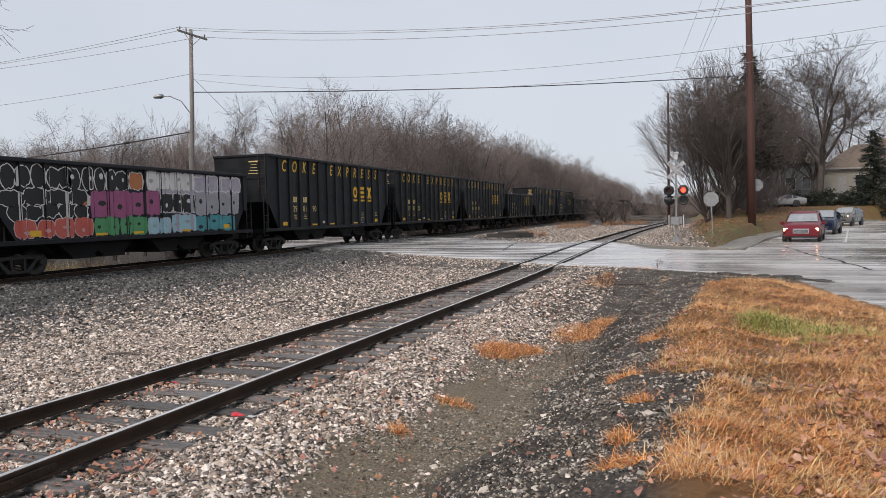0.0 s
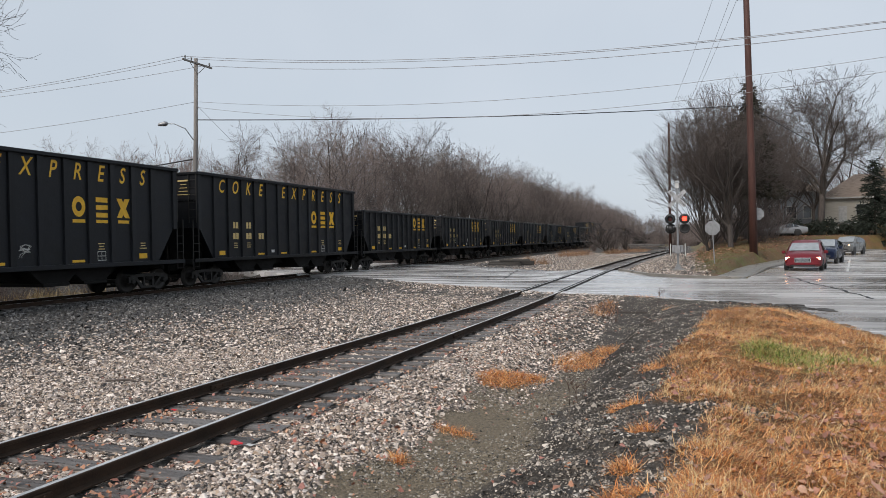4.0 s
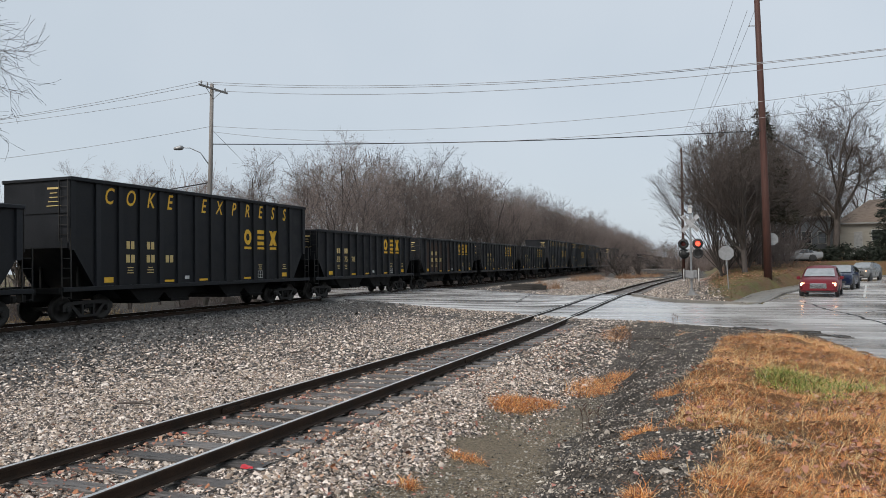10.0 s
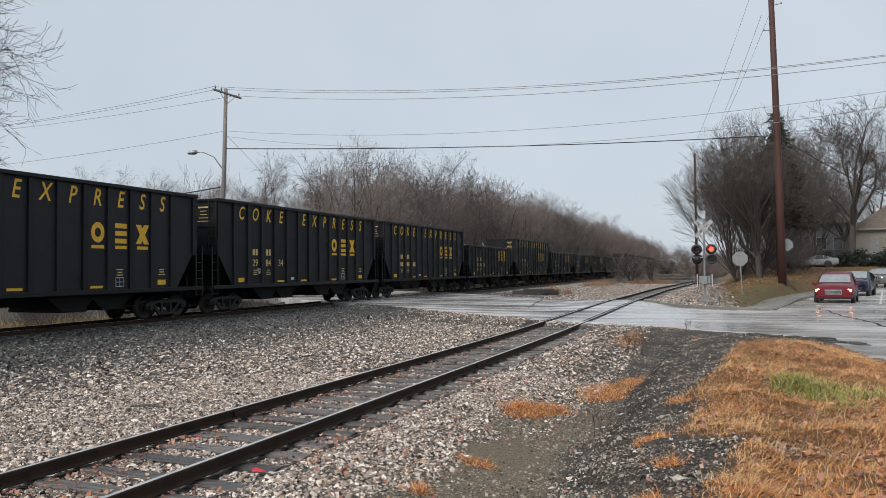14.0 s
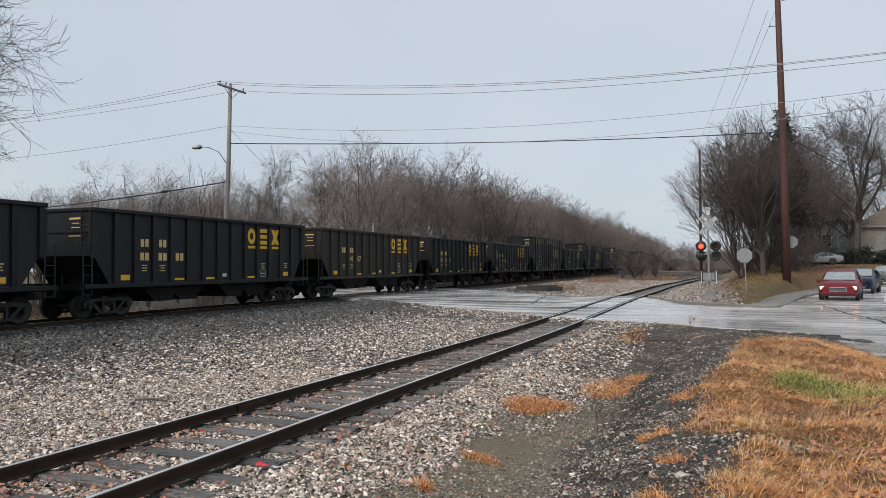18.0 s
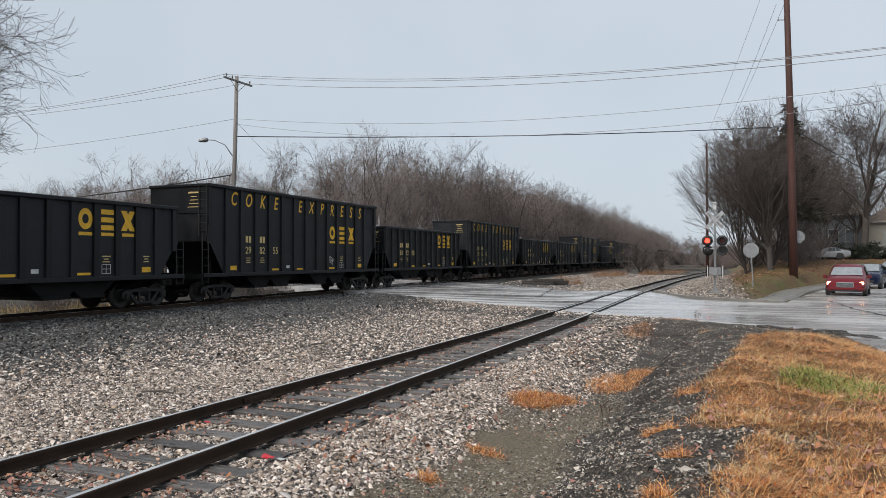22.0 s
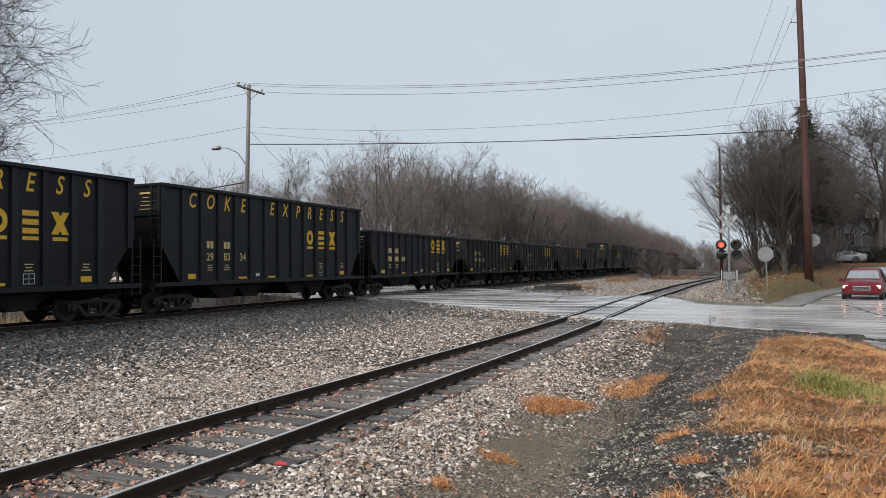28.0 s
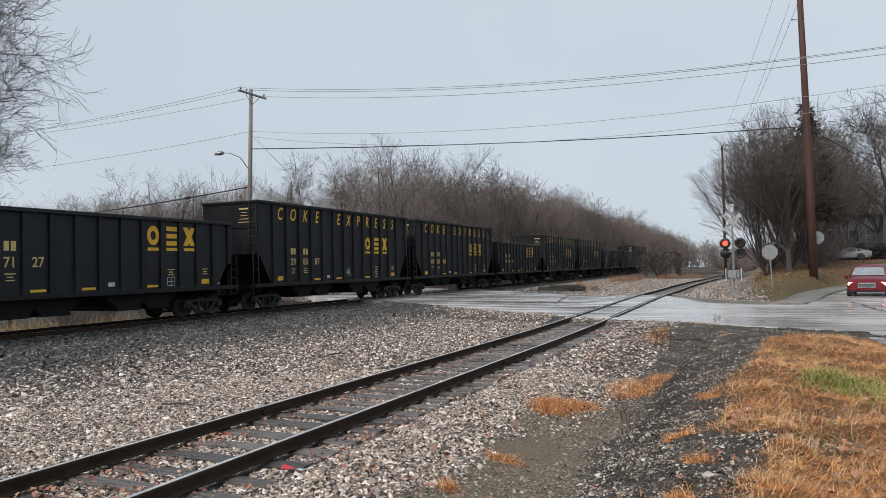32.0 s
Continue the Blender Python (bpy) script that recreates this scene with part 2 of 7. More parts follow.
M_BARK = surface("wet_bark", (0.035, 0.029, 0.026), (0.105, 0.088, 0.077), scale=3, rough=0.8, rough2=0.9, bump=0.6, fine=20, vary=0.25, stretch=(4, 4, 0.7))
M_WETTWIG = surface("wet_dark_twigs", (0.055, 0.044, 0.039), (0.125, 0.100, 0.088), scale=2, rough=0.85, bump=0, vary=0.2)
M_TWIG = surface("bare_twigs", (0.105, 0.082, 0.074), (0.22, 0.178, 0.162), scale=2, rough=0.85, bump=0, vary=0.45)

# ---------------------------------------------------------------- mesh helpers
class Build:
    """Collects vertices and faces for one mesh."""
    def __init__(self):
        self.v, self.f, self.smooth = [], [], []

    def add(self, verts, faces, smooth=False, m=None):
        k = len(self.v)
        self.v += [tuple(m @ Vector(p)) if m is not None else tuple(p) for p in verts]
        self.f += [tuple(i + k for i in f) for f in faces]
        self.smooth += [smooth] * len(faces)
        return self

    def box(self, x0, x1, y0, y1, z0, z1, m=None, bevel=0.0):
        if not bevel:
            vs = [(x, y, z) for z in (z0, z1) for y in (y0, y1) for x in (x0, x1)]
            fs = [(0, 2, 3, 1), (4, 5, 7, 6), (0, 1, 5, 4), (2, 6, 7, 3), (0, 4, 6, 2), (1, 3, 7, 5)]
            return self.add(vs, fs, m=m)
        b = bevel
        ring = [(x0 + b, y0), (x1 - b, y0), (x1, y0 + b), (x1, y1 - b), (x1 - b, y1), (x0 + b, y1), (x0, y1 - b), (x0, y0 + b)]
        inner = [(min(max(x, x0 + b), x1 - b), min(max(y, y0 + b), y1 - b)) for x, y in ring]
        vs = [(x, y, z0) for x, y in inner] + [(x, y, z0 + b) for x, y in ring] + [(x, y, z1 - b) for x, y in ring] + [(x, y, z1) for x, y in inner]
        fs = [tuple(range(7, -1, -1)), tuple(range(24, 32))]
        for s in (0, 8, 16):
            fs += [(s + i, s + (i + 1) % 8, s + 8 + (i + 1) % 8, s + 8 + i) for i in range(8)]
        return self.add(vs, fs, m=m)

    def tube(self, p0, p1, r0, r1=None, n=8, caps=True, smooth=True, m=None):
        p0, p1 = Vector(p0), Vector(p1)
        r1 = r0 if r1 is None else r1
        d = (p1 - p0).normalized()
        a = d.orthogonal().normalized()
        c = d.cross(a)
        vs = [p + (a * math.cos(2 * math.pi * i / n) + c * math.sin(2 * math.pi * i / n)) * r for p, r in ((p0, r0), (p1, r1)) for i in range(n)]
        self.add(vs, [(i, (i + 1) % n, n + (i + 1) % n, n + i) for i in range(n)], smooth, m)
        if caps:
            self.add(vs, [tuple(range(n - 1, -1, -1)), tuple(range(n, 2 * n))], False, m)
        return self

    def path(self, pts, radii, n=6, smooth=True):
        """A bent tube through points."""
        pts = [Vector(p) for p in pts]
        ring0 = len(self.v)
        a = None
        for i, p in enumerate(pts):
            d = (pts[min(i + 1, len(pts) - 1)] - pts[max(i - 1, 0)]).normalized()
            a = d.orthogonal().normalized() if a is None else (a - d * a.dot(d)).normalized()
            c = d.cross(a)
            r = radii[i] if isinstance(radii, (list, tuple)) else radii
            self.v += [tuple(p + (a * math.cos(2 * math.pi * k / n) + c * math.sin(2 * math.pi * k / n)) * r) for k in range(n)]
        for i in range(len(pts) - 1):
            s = ring0 + i * n
            for k in range(n):
                self.f.append((s + k, s + (k + 1) % n, s + n + (k + 1) % n, s + n + k))
                self.smooth.append(smooth)
        self.f += [tuple(range(ring0 + n - 1, ring0 - 1, -1)), tuple(range(ring0 + (len(pts) - 1) * n, ring0 + len(pts) * n))]
        self.smooth += [False, False]
        return self

    def prism(self, outline, h0, h1, axis="x", m=None):
        """An outline of (a, b) pairs pushed along an axis from h0 to h1."""
        put = {"x": lambda a, b, h: (h, a, b), "y": lambda a, b, h: (a, h, b), "z": lambda a, b, h: (a, b, h)}[axis]
        n = len(outline)
        vs = [put(a, b, h) for h in (h0, h1) for a, b in outline]
        fs = [tuple(range(n - 1, -1, -1)), tuple(range(n, 2 * n))] + [(i, (i + 1) % n, n + (i + 1) % n, n + i) for i in range(n)]
        return self.add(vs, fs, m=m)

    def lathe(self, profile, n=20, m=None, smooth=True):
        """(radius, height) pairs turned round z."""
        vs, fs = [], []
        for r, z in profile:
            vs += [(r * math.cos(2 * math.pi * i / n), r * math.sin(2 * math.pi * i / n), z) for i in range(n)]
        for k in range(len(profile) - 1):
            fs += [(k * n + i, k * n + (i + 1) % n, (k + 1) * n + (i + 1) % n, (k + 1) * n + i) for i in range(n)]
        self.add(vs, fs, smooth, m)
        return self.add(vs, [tuple(range(n - 1, -1, -1)), tuple(range((len(profile) - 1) * n, len(profile) * n))], False, m)

    def sheet(self, grid, smooth=True):
        """Rows of points of equal length."""
        k, w = len(self.v), len(grid[0])
        for row in grid:
            self.v += [tuple(p) for p in row]
        for i in range(len(grid) - 1):
            for j in range(w - 1):
                self.f.append((k + i * w + j, k + i * w + j + 1, k + (i + 1) * w + j + 1, k + (i + 1) * w + j))
                self.smooth.append(smooth)
        return self

    def mesh(self, name, *materials, tidy=True):
        me = bpy.data.meshes.new(name)
        me.from_pydata(self.v, [], self.f)
        me.polygons.foreach_set("use_smooth", self.smooth)
        for mt in materials:
            me.materials.append(mt)
        if tidy and len(self.f) < 6000:
            bm = bmesh.new()
            bm.from_mesh(me)
            bmesh.ops.recalc_face_normals(bm, faces=bm.faces)
            bm.to_mesh(me)
            bm.free()
        me.update()
        return me


def part(name, b, material, parent=None, label=""):
    """Links a build (or a finished mesh) as one mesh object, under a thing or a part."""
    me = b.mesh(name, material) if isinstance(b, Build) else b
    ob = new(name, me)
    if parent is not None:
        ob.parent = parent
    return tagged(ob, label)


def thing(name, m, label, category, group="", kind=""):
    ob = new(name)
    ob.matrix_basis = m
    return tagged(ob, label, category, group, kind)


def big_mesh(name, verts, faces, material, smooth=False):
    """A mesh from numpy arrays, quick for very many faces (all of one size)."""
    me = bpy.data.meshes.new(name)
    verts, faces = np.asarray(verts, np.float32), np.asarray(faces, np.int32)
    me.vertices.add(len(verts))
    me.vertices.foreach_set("co", verts.ravel())
    n, k = faces.shape
    me.loops.add(n * k)
    me.loops.foreach_set("vertex_index", faces.ravel())
    me.polygons.add(n)
    me.polygons.foreach_set("loop_start", np.arange(0, n * k, k, dtype=np.int32))
    me.polygons.foreach_set("use_smooth", np.full(n, smooth))
    me.materials.append(material)
    me.update(calc_edges=True)
    return me


def text_mesh(name, text, size, material, slant=0.0, squeeze=1.0, depth=0.0):
    """Lettering in the built-in font as a flat mesh in its own x, y plane, centred."""
    cu = bpy.data.curves.new(name, "FONT")
    cu.body, cu.size, cu.shear, cu.align_x, cu.align_y = text, size, slant, "CENTER", "CENTER"
    cu.offset = size * 0.012
    cu.resolution_u = 3
    ob = bpy.data.objects.new(name, cu)
    scene.collection.objects.link(ob)
    bpy.context.view_layer.update()
    me = bpy.data.meshes.new_from_object(ob.evaluated_get(bpy.context.evaluated_depsgraph_get()))
    bpy.data.objects.remove(ob)
    bpy.data.curves.remove(cu)
    me.name = name
    me.transform(Matrix.Diagonal((squeeze, 1, 1, 1)))
    me.materials.clear()
    me.materials.append(material)
    return me


def step(a, b, v):
    t = np.clip((np.asarray(v, float) - a) / (b - a), 0, 1)
    return t * t * (3 - 2 * t)


# ---------------------------------------------------------------- lie of the land
MAIN_X = -22.4          # middle of the main line
ROAD_D, ROAD_N = (0.82, -0.573), (0.573, 0.82)
ROAD_NEAR, ROAD_FAR = 18.6, 33.0


def far_edge(x):
    """How far across the road its far edge lies: it swings nearer round the kerb of the street corner."""
    return np.interp(x, (-7, -4.6, -3.4, -2.4, -1.3, 0.0, 1.0, 1.8, 2.3, 3.0), (33.0, 33.2, 32.2, 31.2, 30.6, 30.3, 30.2, 30.5, 31.2, 33.0))


def main_rail(y):
    return 0.14 + 0.0072 * (np.clip(y, -60, 190) - 24)


def siding_x(y):
    y = np.asarray(y, float)
    return -5.6 + 0.019 * np.maximum(y - 60, 0) * step(50, 90, y)


def siding_rail(y):
    return 0.26 * step(18, 48, y) + 0.10 * step(48, 80, y) + 0.0016 * np.maximum(np.asarray(y, float) - 80, 0)


def street_left(y):
    y = np.asarray(y, float)
    return np.where(y < 37, np.interp(y, (0, 12.6, 15.9, 18.7, 20.5, 37), (5.2, 3.4, 2.95, 2.5, 2.3, 2.2)), 2.2 + 0.17 * (y - 37) + 0.11 * np.maximum(y - 50, 0) + 0.6 * np.maximum(y - 86, 0))


def road_z(x, y):
    """Crown of the wet road: level at the siding, up a little to the main line and along the street."""
    x, y = np.asarray(x, float), np.asarray(y, float)
    to_main = step(-7, -20, x)
    z = 0.06 + (main_rail(y) - 0.02 - 0.06) * to_main
    z = z + (siding_rail(y) - 0.034 - z) * np.exp(-((x + 5.6) / 2.2) ** 4)
    return z + np.where(x > -2, 0.012 * np.clip(y - 50, 0, 120), 0) * step(-2, 3, x)


def vnoise(x, y, scale, seed=0.0):
    """Cheap smooth noise, about -1 to 1."""
    x, y = np.asarray(x, float) * scale + seed * 17.3, np.asarray(y, float) * scale - seed * 9.1
    return (np.sin(x * 1.7 + 1.3 * np.sin(y * 1.1 + seed)) + np.sin(y * 1.9 + 1.7 * np.sin(x * 0.9 + 2 * seed)) + np.sin((x + y) * 1.3 + np.sin((x - y) * 1.7))) / 3


def road_fray(x, y):
    """How raggedly the gravel runs out over the near edge of the road."""
    return 0.24 * vnoise(x, y, 0.9, 1) + 0.14 * vnoise(x, y, 3.3, 2)


def turf_weight(x, y):
    """How thickly the dead grass covers the near bank; a bare scrape runs in from its edge."""
    x, y = np.asarray(x, float), np.asarray(y, float)
    edge = 0.5 * vnoise(x, y, 1.1, 14) + 0.35 * vnoise(x, y, 2.6, 15) + 0.25 * vnoise(x, y, 6.0, 16)
    foot = np.interp(y, (4.5, 5.8, 7.0, 7.7, 7.95, 8.6, 10.0, 10.8, 12.0, 14.3, 17.3, 19.0, 20.5), (-0.15, -0.10, 0.12, 0.18, -0.40, -0.40, -0.25, -0.48, -0.25, 0.05, 0.2, 0.85, 1.6))
    t = step(-0.16, 0.16, x - foot + 0.22 * edge) * (1 - step(18.0, 20.5, y + 1.6 * edge))
    scrape = np.exp(-((x - 0.1) / 0.75) ** 4 - ((y - 7.45 - 0.2 * x) / 0.36) ** 4)
    t = t * (1 - 0.9 * scrape) * (1 - 0.75 * np.exp(-((x - 0.75) / 0.35) ** 2 - ((y - 8.9) / 0.3) ** 2))
    return np.where(y < 24.5, t, 0.0)


def bank_toe(x, y):
    return np.interp(y, (4, 6.4, 8.2, 11, 13, 15.5, 20), (-2.05, -1.92, -1.78, -1.62, -1.66, -1.8, -1.6)) + 0.14 * vnoise(x, y, 1.3, 1) + 0.07 * vnoise(x, y, 4.1, 7)


def mud_shade_weight(x, y):
    """Black muddy ground where water has cut into the bank; the steep slope's shade is painted in with it."""
    x, y = np.asarray(x, float), np.asarray(y, float)
    d = x - bank_toe(x, y) + 0.12 * vnoise(x, y, 3.0, 71)
    m = step(-0.12, 0.08, d) * (1 - step(0.35, 0.8, d)) * step(9.5, 11.5, y) * (1 - step(20, 22, y))
    m = np.maximum(m, 0.8 * np.exp(-((x + 2.6) / 0.55) ** 2 - ((y - 18.5) / 1.8) ** 2))
    m = np.maximum(m, 0.75 * step(0.15, 0.6, vnoise(x, y, 1.9, 73)) * step(-0.1, 0.15, d) * (1 - step(0.5, 1.2, d)) * (y < 12))
    m = np.maximum(m, 0.85 * np.exp(-((x - 0.1) / 0.75) ** 4 - ((y - 7.45 - 0.2 * x) / 0.36) ** 4))
    return m * (y < 24) * (x > -4)


def ground_z(x, y):
    x, y = np.asarray(x, float), np.asarray(y, float)
    sx = x - siding_x(y)
    zs, zm = siding_rail(y) - 0.165, main_rail(y) - 0.185
    zs = zs - 0.035 * (np.abs(sx) < 1.35)
    mid = step(-1.7, -12.5, sx)
    z = zs + (zm - zs) * mid - 0.10 * np.sin(np.pi * mid)
    z = np.where(x < MAIN_X, zm - 0.55 * step(-24.2, -26.2, x) - 0.2 * step(-26, -45, x), z)
    right = step(1.7, 3.4, sx)
    near = 1 - step(19, 26, y)
    ditch = -0.40 + 0.02 * vnoise(x, y, 1.2)
    crest = 0.17 + 0.08 * vnoise(x, y, 0.8, 2) + 0.05 * vnoise(x, y, 2.3, 5) + 0.025 * vnoise(x, y, 6.0, 6)
    toe = bank_toe(x, y)
    bank = 0.60 * step(toe, toe + 0.62, x) + 0.40 * step(toe + 0.4, toe + 1.9, x)
    verge = ditch + (crest - ditch) * bank
    # runnels washed down the slope, lumps of clinker, and the turf standing proud of the dirt
    slope = 4 * bank * (1 - bank)
    verge = verge - 0.055 * slope * np.abs(vnoise(0.35 * x + y, y - 0.35 * x, 2.6, 21)) + 0.035 * slope * vnoise(x, y, 7.0, 23) + 0.02 * bank * vnoise(x, y, 11.0, 24)
    verge = verge + turf_weight(x, y) * (0.055 + 0.035 * vnoise(x, y, 2.2, 31) + 0.02 * vnoise(x, y, 6.5, 32))
    verge = verge + (0.07 - verge) * step(-1.25, -0.1, x - street_left(y))
    open_side = np.where(y < 24, verge * near + (-0.03) * (1 - near), 0.0)
    rise = 0.02 + 0.08 * step(33, 42, y) + 0.22 * step(38, 48, y) * step(-1.0, 0.8, x) + 0.72 * step(41, 58, y) * step(-1.0, 2.6, x) + 1.22 * step(54, 92, y) * step(-2.5, 4, x) + 1.7 * step(96, 108, y) * step(4, 12, x)
    flat = step(0.0, 0.75, street_left(y) - 1.55 - x)
    rise = 0.05 + (rise - 0.05) * flat + (road_z(x, y) - 0.06) * (1 - flat) * (y > 38)
    open_side = np.where(y >= 24, rise * step(30, 36, y) - 0.03 * (1 - step(30, 36, y)), open_side)
    z = np.where(sx > 0, z + (open_side - z) * right, z)
    # the road's bed is cut into the sheet
    n = ROAD_N[0] * x + ROAD_N[1] * y + road_fray(x, y)
    far = far_edge(x)
    across = step(ROAD_NEAR, ROAD_NEAR + 0.25, n) * (1 - step(far - 0.1, far + 0.5, n)) * (1 - step(12, 14, x))
    edge = street_left(y)
    street = np.where(y < 21, step(edge + 0.04, edge + 0.3, x), step(edge - 0.3, edge + 0.15, x)) * (1 - step(edge + 9.8, edge + 12, x)) * (1 - step(150, 170, y))
    bed = np.maximum(across, street)
    shoulder = step(ROAD_NEAR - 2.2, ROAD_NEAR - 0.1, n) * (n < ROAD_NEAR + 5) * (x < 3) * (x > -19)
    shoulder = np.where(np.abs(sx) < 1.4, step(ROAD_NEAR - 0.9, ROAD_NEAR - 0.1, n) * (n < ROAD_NEAR + 5), shoulder)
    z = z + (road_z(x, y) + 0.018 - z) * shoulder
    z = z + (road_z(x, y) - 0.03 - z) * bed
    z = z + 0.012 * vnoise(x, y, 5.0, 3) * (1 - bed) * (np.abs(x) < 40)
    return z


def zones(x, y):
    """How much cinder, soil, turf and lawn each point of the ground carries."""
    x, y = np.asarray(x, float), np.asarray(y, float)
    w = vnoise(x, y, 0.9, 4) * 0.35 + vnoise(x, y, 2.7, 6) * 0.2
    sx = x - siding_x(y)
    near = (y < 24.5) & (sx > 0)
    cinder = np.where(near, step(2.0, 2.9, sx + w), 0) * (1 - step(23, 25, y + w))
    cinder = np.maximum(cinder, 0.95 * step(-11.8, -15.2, x + 2 * w))
    cinder = np.maximum(cinder, np.where((y > 33) & (sx > 2.5), 0.7, 0))
    soil = np.where(near, step(2.2, 2.8, sx + w + 0.04 * (y - 6)) * (1 - step(-0.15, 0.2, x - bank_toe(x, y) + 0.3 * w)) * (1 - step(9.5, 14, y + 4 * w)), 0)
    soil = np.maximum(soil, step(-27, -30, x + 2 * w) * (1 - step(22, 27, y)))
    turf = np.where(near, turf_weight(x, y), 0.5 * step(51, 59, y + 5 * w) * (sx > 6) * (y < 150))
    lawn = np.where((y > 36) & (x < 60), step(5.5, 6.5, sx + 1.0 * w + 0.03 * (y - 45)), 0)
    lawn = np.maximum(lawn, step(-40, -60, x + w) * 0.6)
    lawn = np.maximum(lawn, step(160, 240, y) * step(1.0, 10, np.abs(sx)) * (x > -18))
    return np.clip(cinder, 0, 1), np.clip(soil, 0, 1), np.clip(turf, 0, 1), np.clip(lawn, 0, 1)


def spread(*stops):
    """Grid lines: (from, to, spacing) stretches joined."""
    out = []
    for a, b, s in stops:
        out += list(np.arange(a, b, s))
    return np.array(out + [stops[-1][1]])


def ground():
    xs = spread((-3000, -300, 450), (-300, -60, 30), (-60, -26, 2.5), (-26, -19, 0.5), (-19, -9, 0.8), (-9, -4, 0.28), (-4, 3.0, 0.07), (3.0, 4.2, 0.14), (4.2, 20, 0.9), (20, 120, 10), (120, 3000, 480))
    ys = spread((-400, -40, 60), (-40, 2, 3), (2, 4, 0.22), (4, 13, 0.09), (13, 26, 0.18), (26, 56, 0.6), (56, 110, 2.0), (110, 300, 12), (300, 4000, 370))
    gx, gy = np.meshgrid(xs, ys)
    gz = ground_z(gx, gy)
    far = step(250, 600, np.hypot(gx, gy))
    gz = gz * (1 - far) + np.where(gy > 0, 1.13, -0.67) * far
    v = np.stack([gx, gy, gz], -1).reshape(-1, 3)
    h, w = gx.shape
    i = (np.arange(h - 1)[:, None] * w + np.arange(w - 1)).ravel()
    me = big_mesh("ground", v, np.stack([i, i + 1, i + w + 1, i + w], 1), M_GROUND, True)
    for zone, val in zip(("cinder", "soil", "turf", "lawn", "mud_shade"), (*zones(gx, gy), mud_shade_weight(gx, gy))):
        me.attributes.new(zone, "FLOAT", "POINT").data.foreach_set("value", val.ravel().astype(np.float32))
    tagged(new("ground", me), "gravel ballast, cinder bank, soil and dead winter grass", "ground", kind="structure")


def roads():
    b = Build()
    rows = []
    for u in list(np.arange(-150, -36, 6)) + list(np.arange(-36, 2.1, 0.7)):
        row = []
        for k in range(22):
            edge = float(far_edge(ROAD_D[0] * u + ROAD_N[0] * 31.5))
            n = ROAD_NEAR + (edge - ROAD_NEAR) * k / 21
            if k == 0:
                n -= 0.15
            x, y = ROAD_D[0] * u + ROAD_N[0] * n, ROAD_D[1] * u + ROAD_N[1] * n
            row.append((x, y, float(road_z(x, y)) + 0.004))
        skirt = (row[0][0] - 0.03 * ROAD_N[0], row[0][1] - 0.03 * ROAD_N[1], row[0][2] - 0.4)
        back = (row[-1][0] + 0.03 * ROAD_N[0], row[-1][1] + 0.03 * ROAD_N[1], row[-1][2] - 0.4)
        rows.append([skirt] + row + [back])
    b.sheet(rows)
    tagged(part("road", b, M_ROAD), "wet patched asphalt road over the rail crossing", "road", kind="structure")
    b = Build()
    rows = []
    for y in list(np.arange(-60, 10, 5)) + list(np.arange(10, 60, 0.8)) + list(np.arange(60, 170, 5)):
        x0 = float(street_left(y))
        rows.append([(x, y, float(road_z(x, y)) + 0.008) for x in [x0 + 0.12 * float(vnoise(y, 0, 1.1, 3)) * (y < 34)] + [x0 + 10.5 * k / 12 for k in range(1, 13)]])
    b.sheet(rows)
    tagged(part("road", b, M_ROAD), "wet asphalt street, grey sky reflection partly in its colour", "road", kind="structure")


ground()
roads()

# ---------------------------------------------------------------- tracks
def rail_build(xf, zf, off, ys):
    """A rail of flat-bottomed section along the track; its head is a part of its own."""
    foot = [(-0.065, -0.135), (0.065, -0.135), (0.065, -0.124), (0.012, -0.108), (0.012, -0.045), (0.036, -0.036), (0.036, -0.008), (0.026, -0.002), (-0.026, -0.002), (-0.036, -0.008), (-0.036, -0.036), (-0.012, -0.045), (-0.012, -0.108), (-0.065, -0.124)]
    head = [(-0.024, -0.004), (0.024, -0.004), (0.024, -0.001), (0.021, 0.0), (-0.021, 0.0), (-0.024, -0.001)]
    out = []
    for prof in (foot, head):
        b = Build()
        b.sheet([[(float(xf(y)) + off + a, y, float(zf(y)) + c) for a, c in prof + prof[:1]] for y in ys], smooth=False)
        out.append(b)
    return out


def tie_mesh(name, length, seed):
    r = random.Random(seed)
    b = Build()
    b.box(-length / 2, length / 2, -0.11, 0.11, -0.17, 0.0, bevel=0.018)
    b.v = [(x + r.uniform(-0.02, 0.02), y + r.uniform(-0.012, 0.012), z + r.uniform(-0.012, 0.006)) for x, y, z in b.v]
    return b.mesh(name, M_TIE)


TIE_Y = []


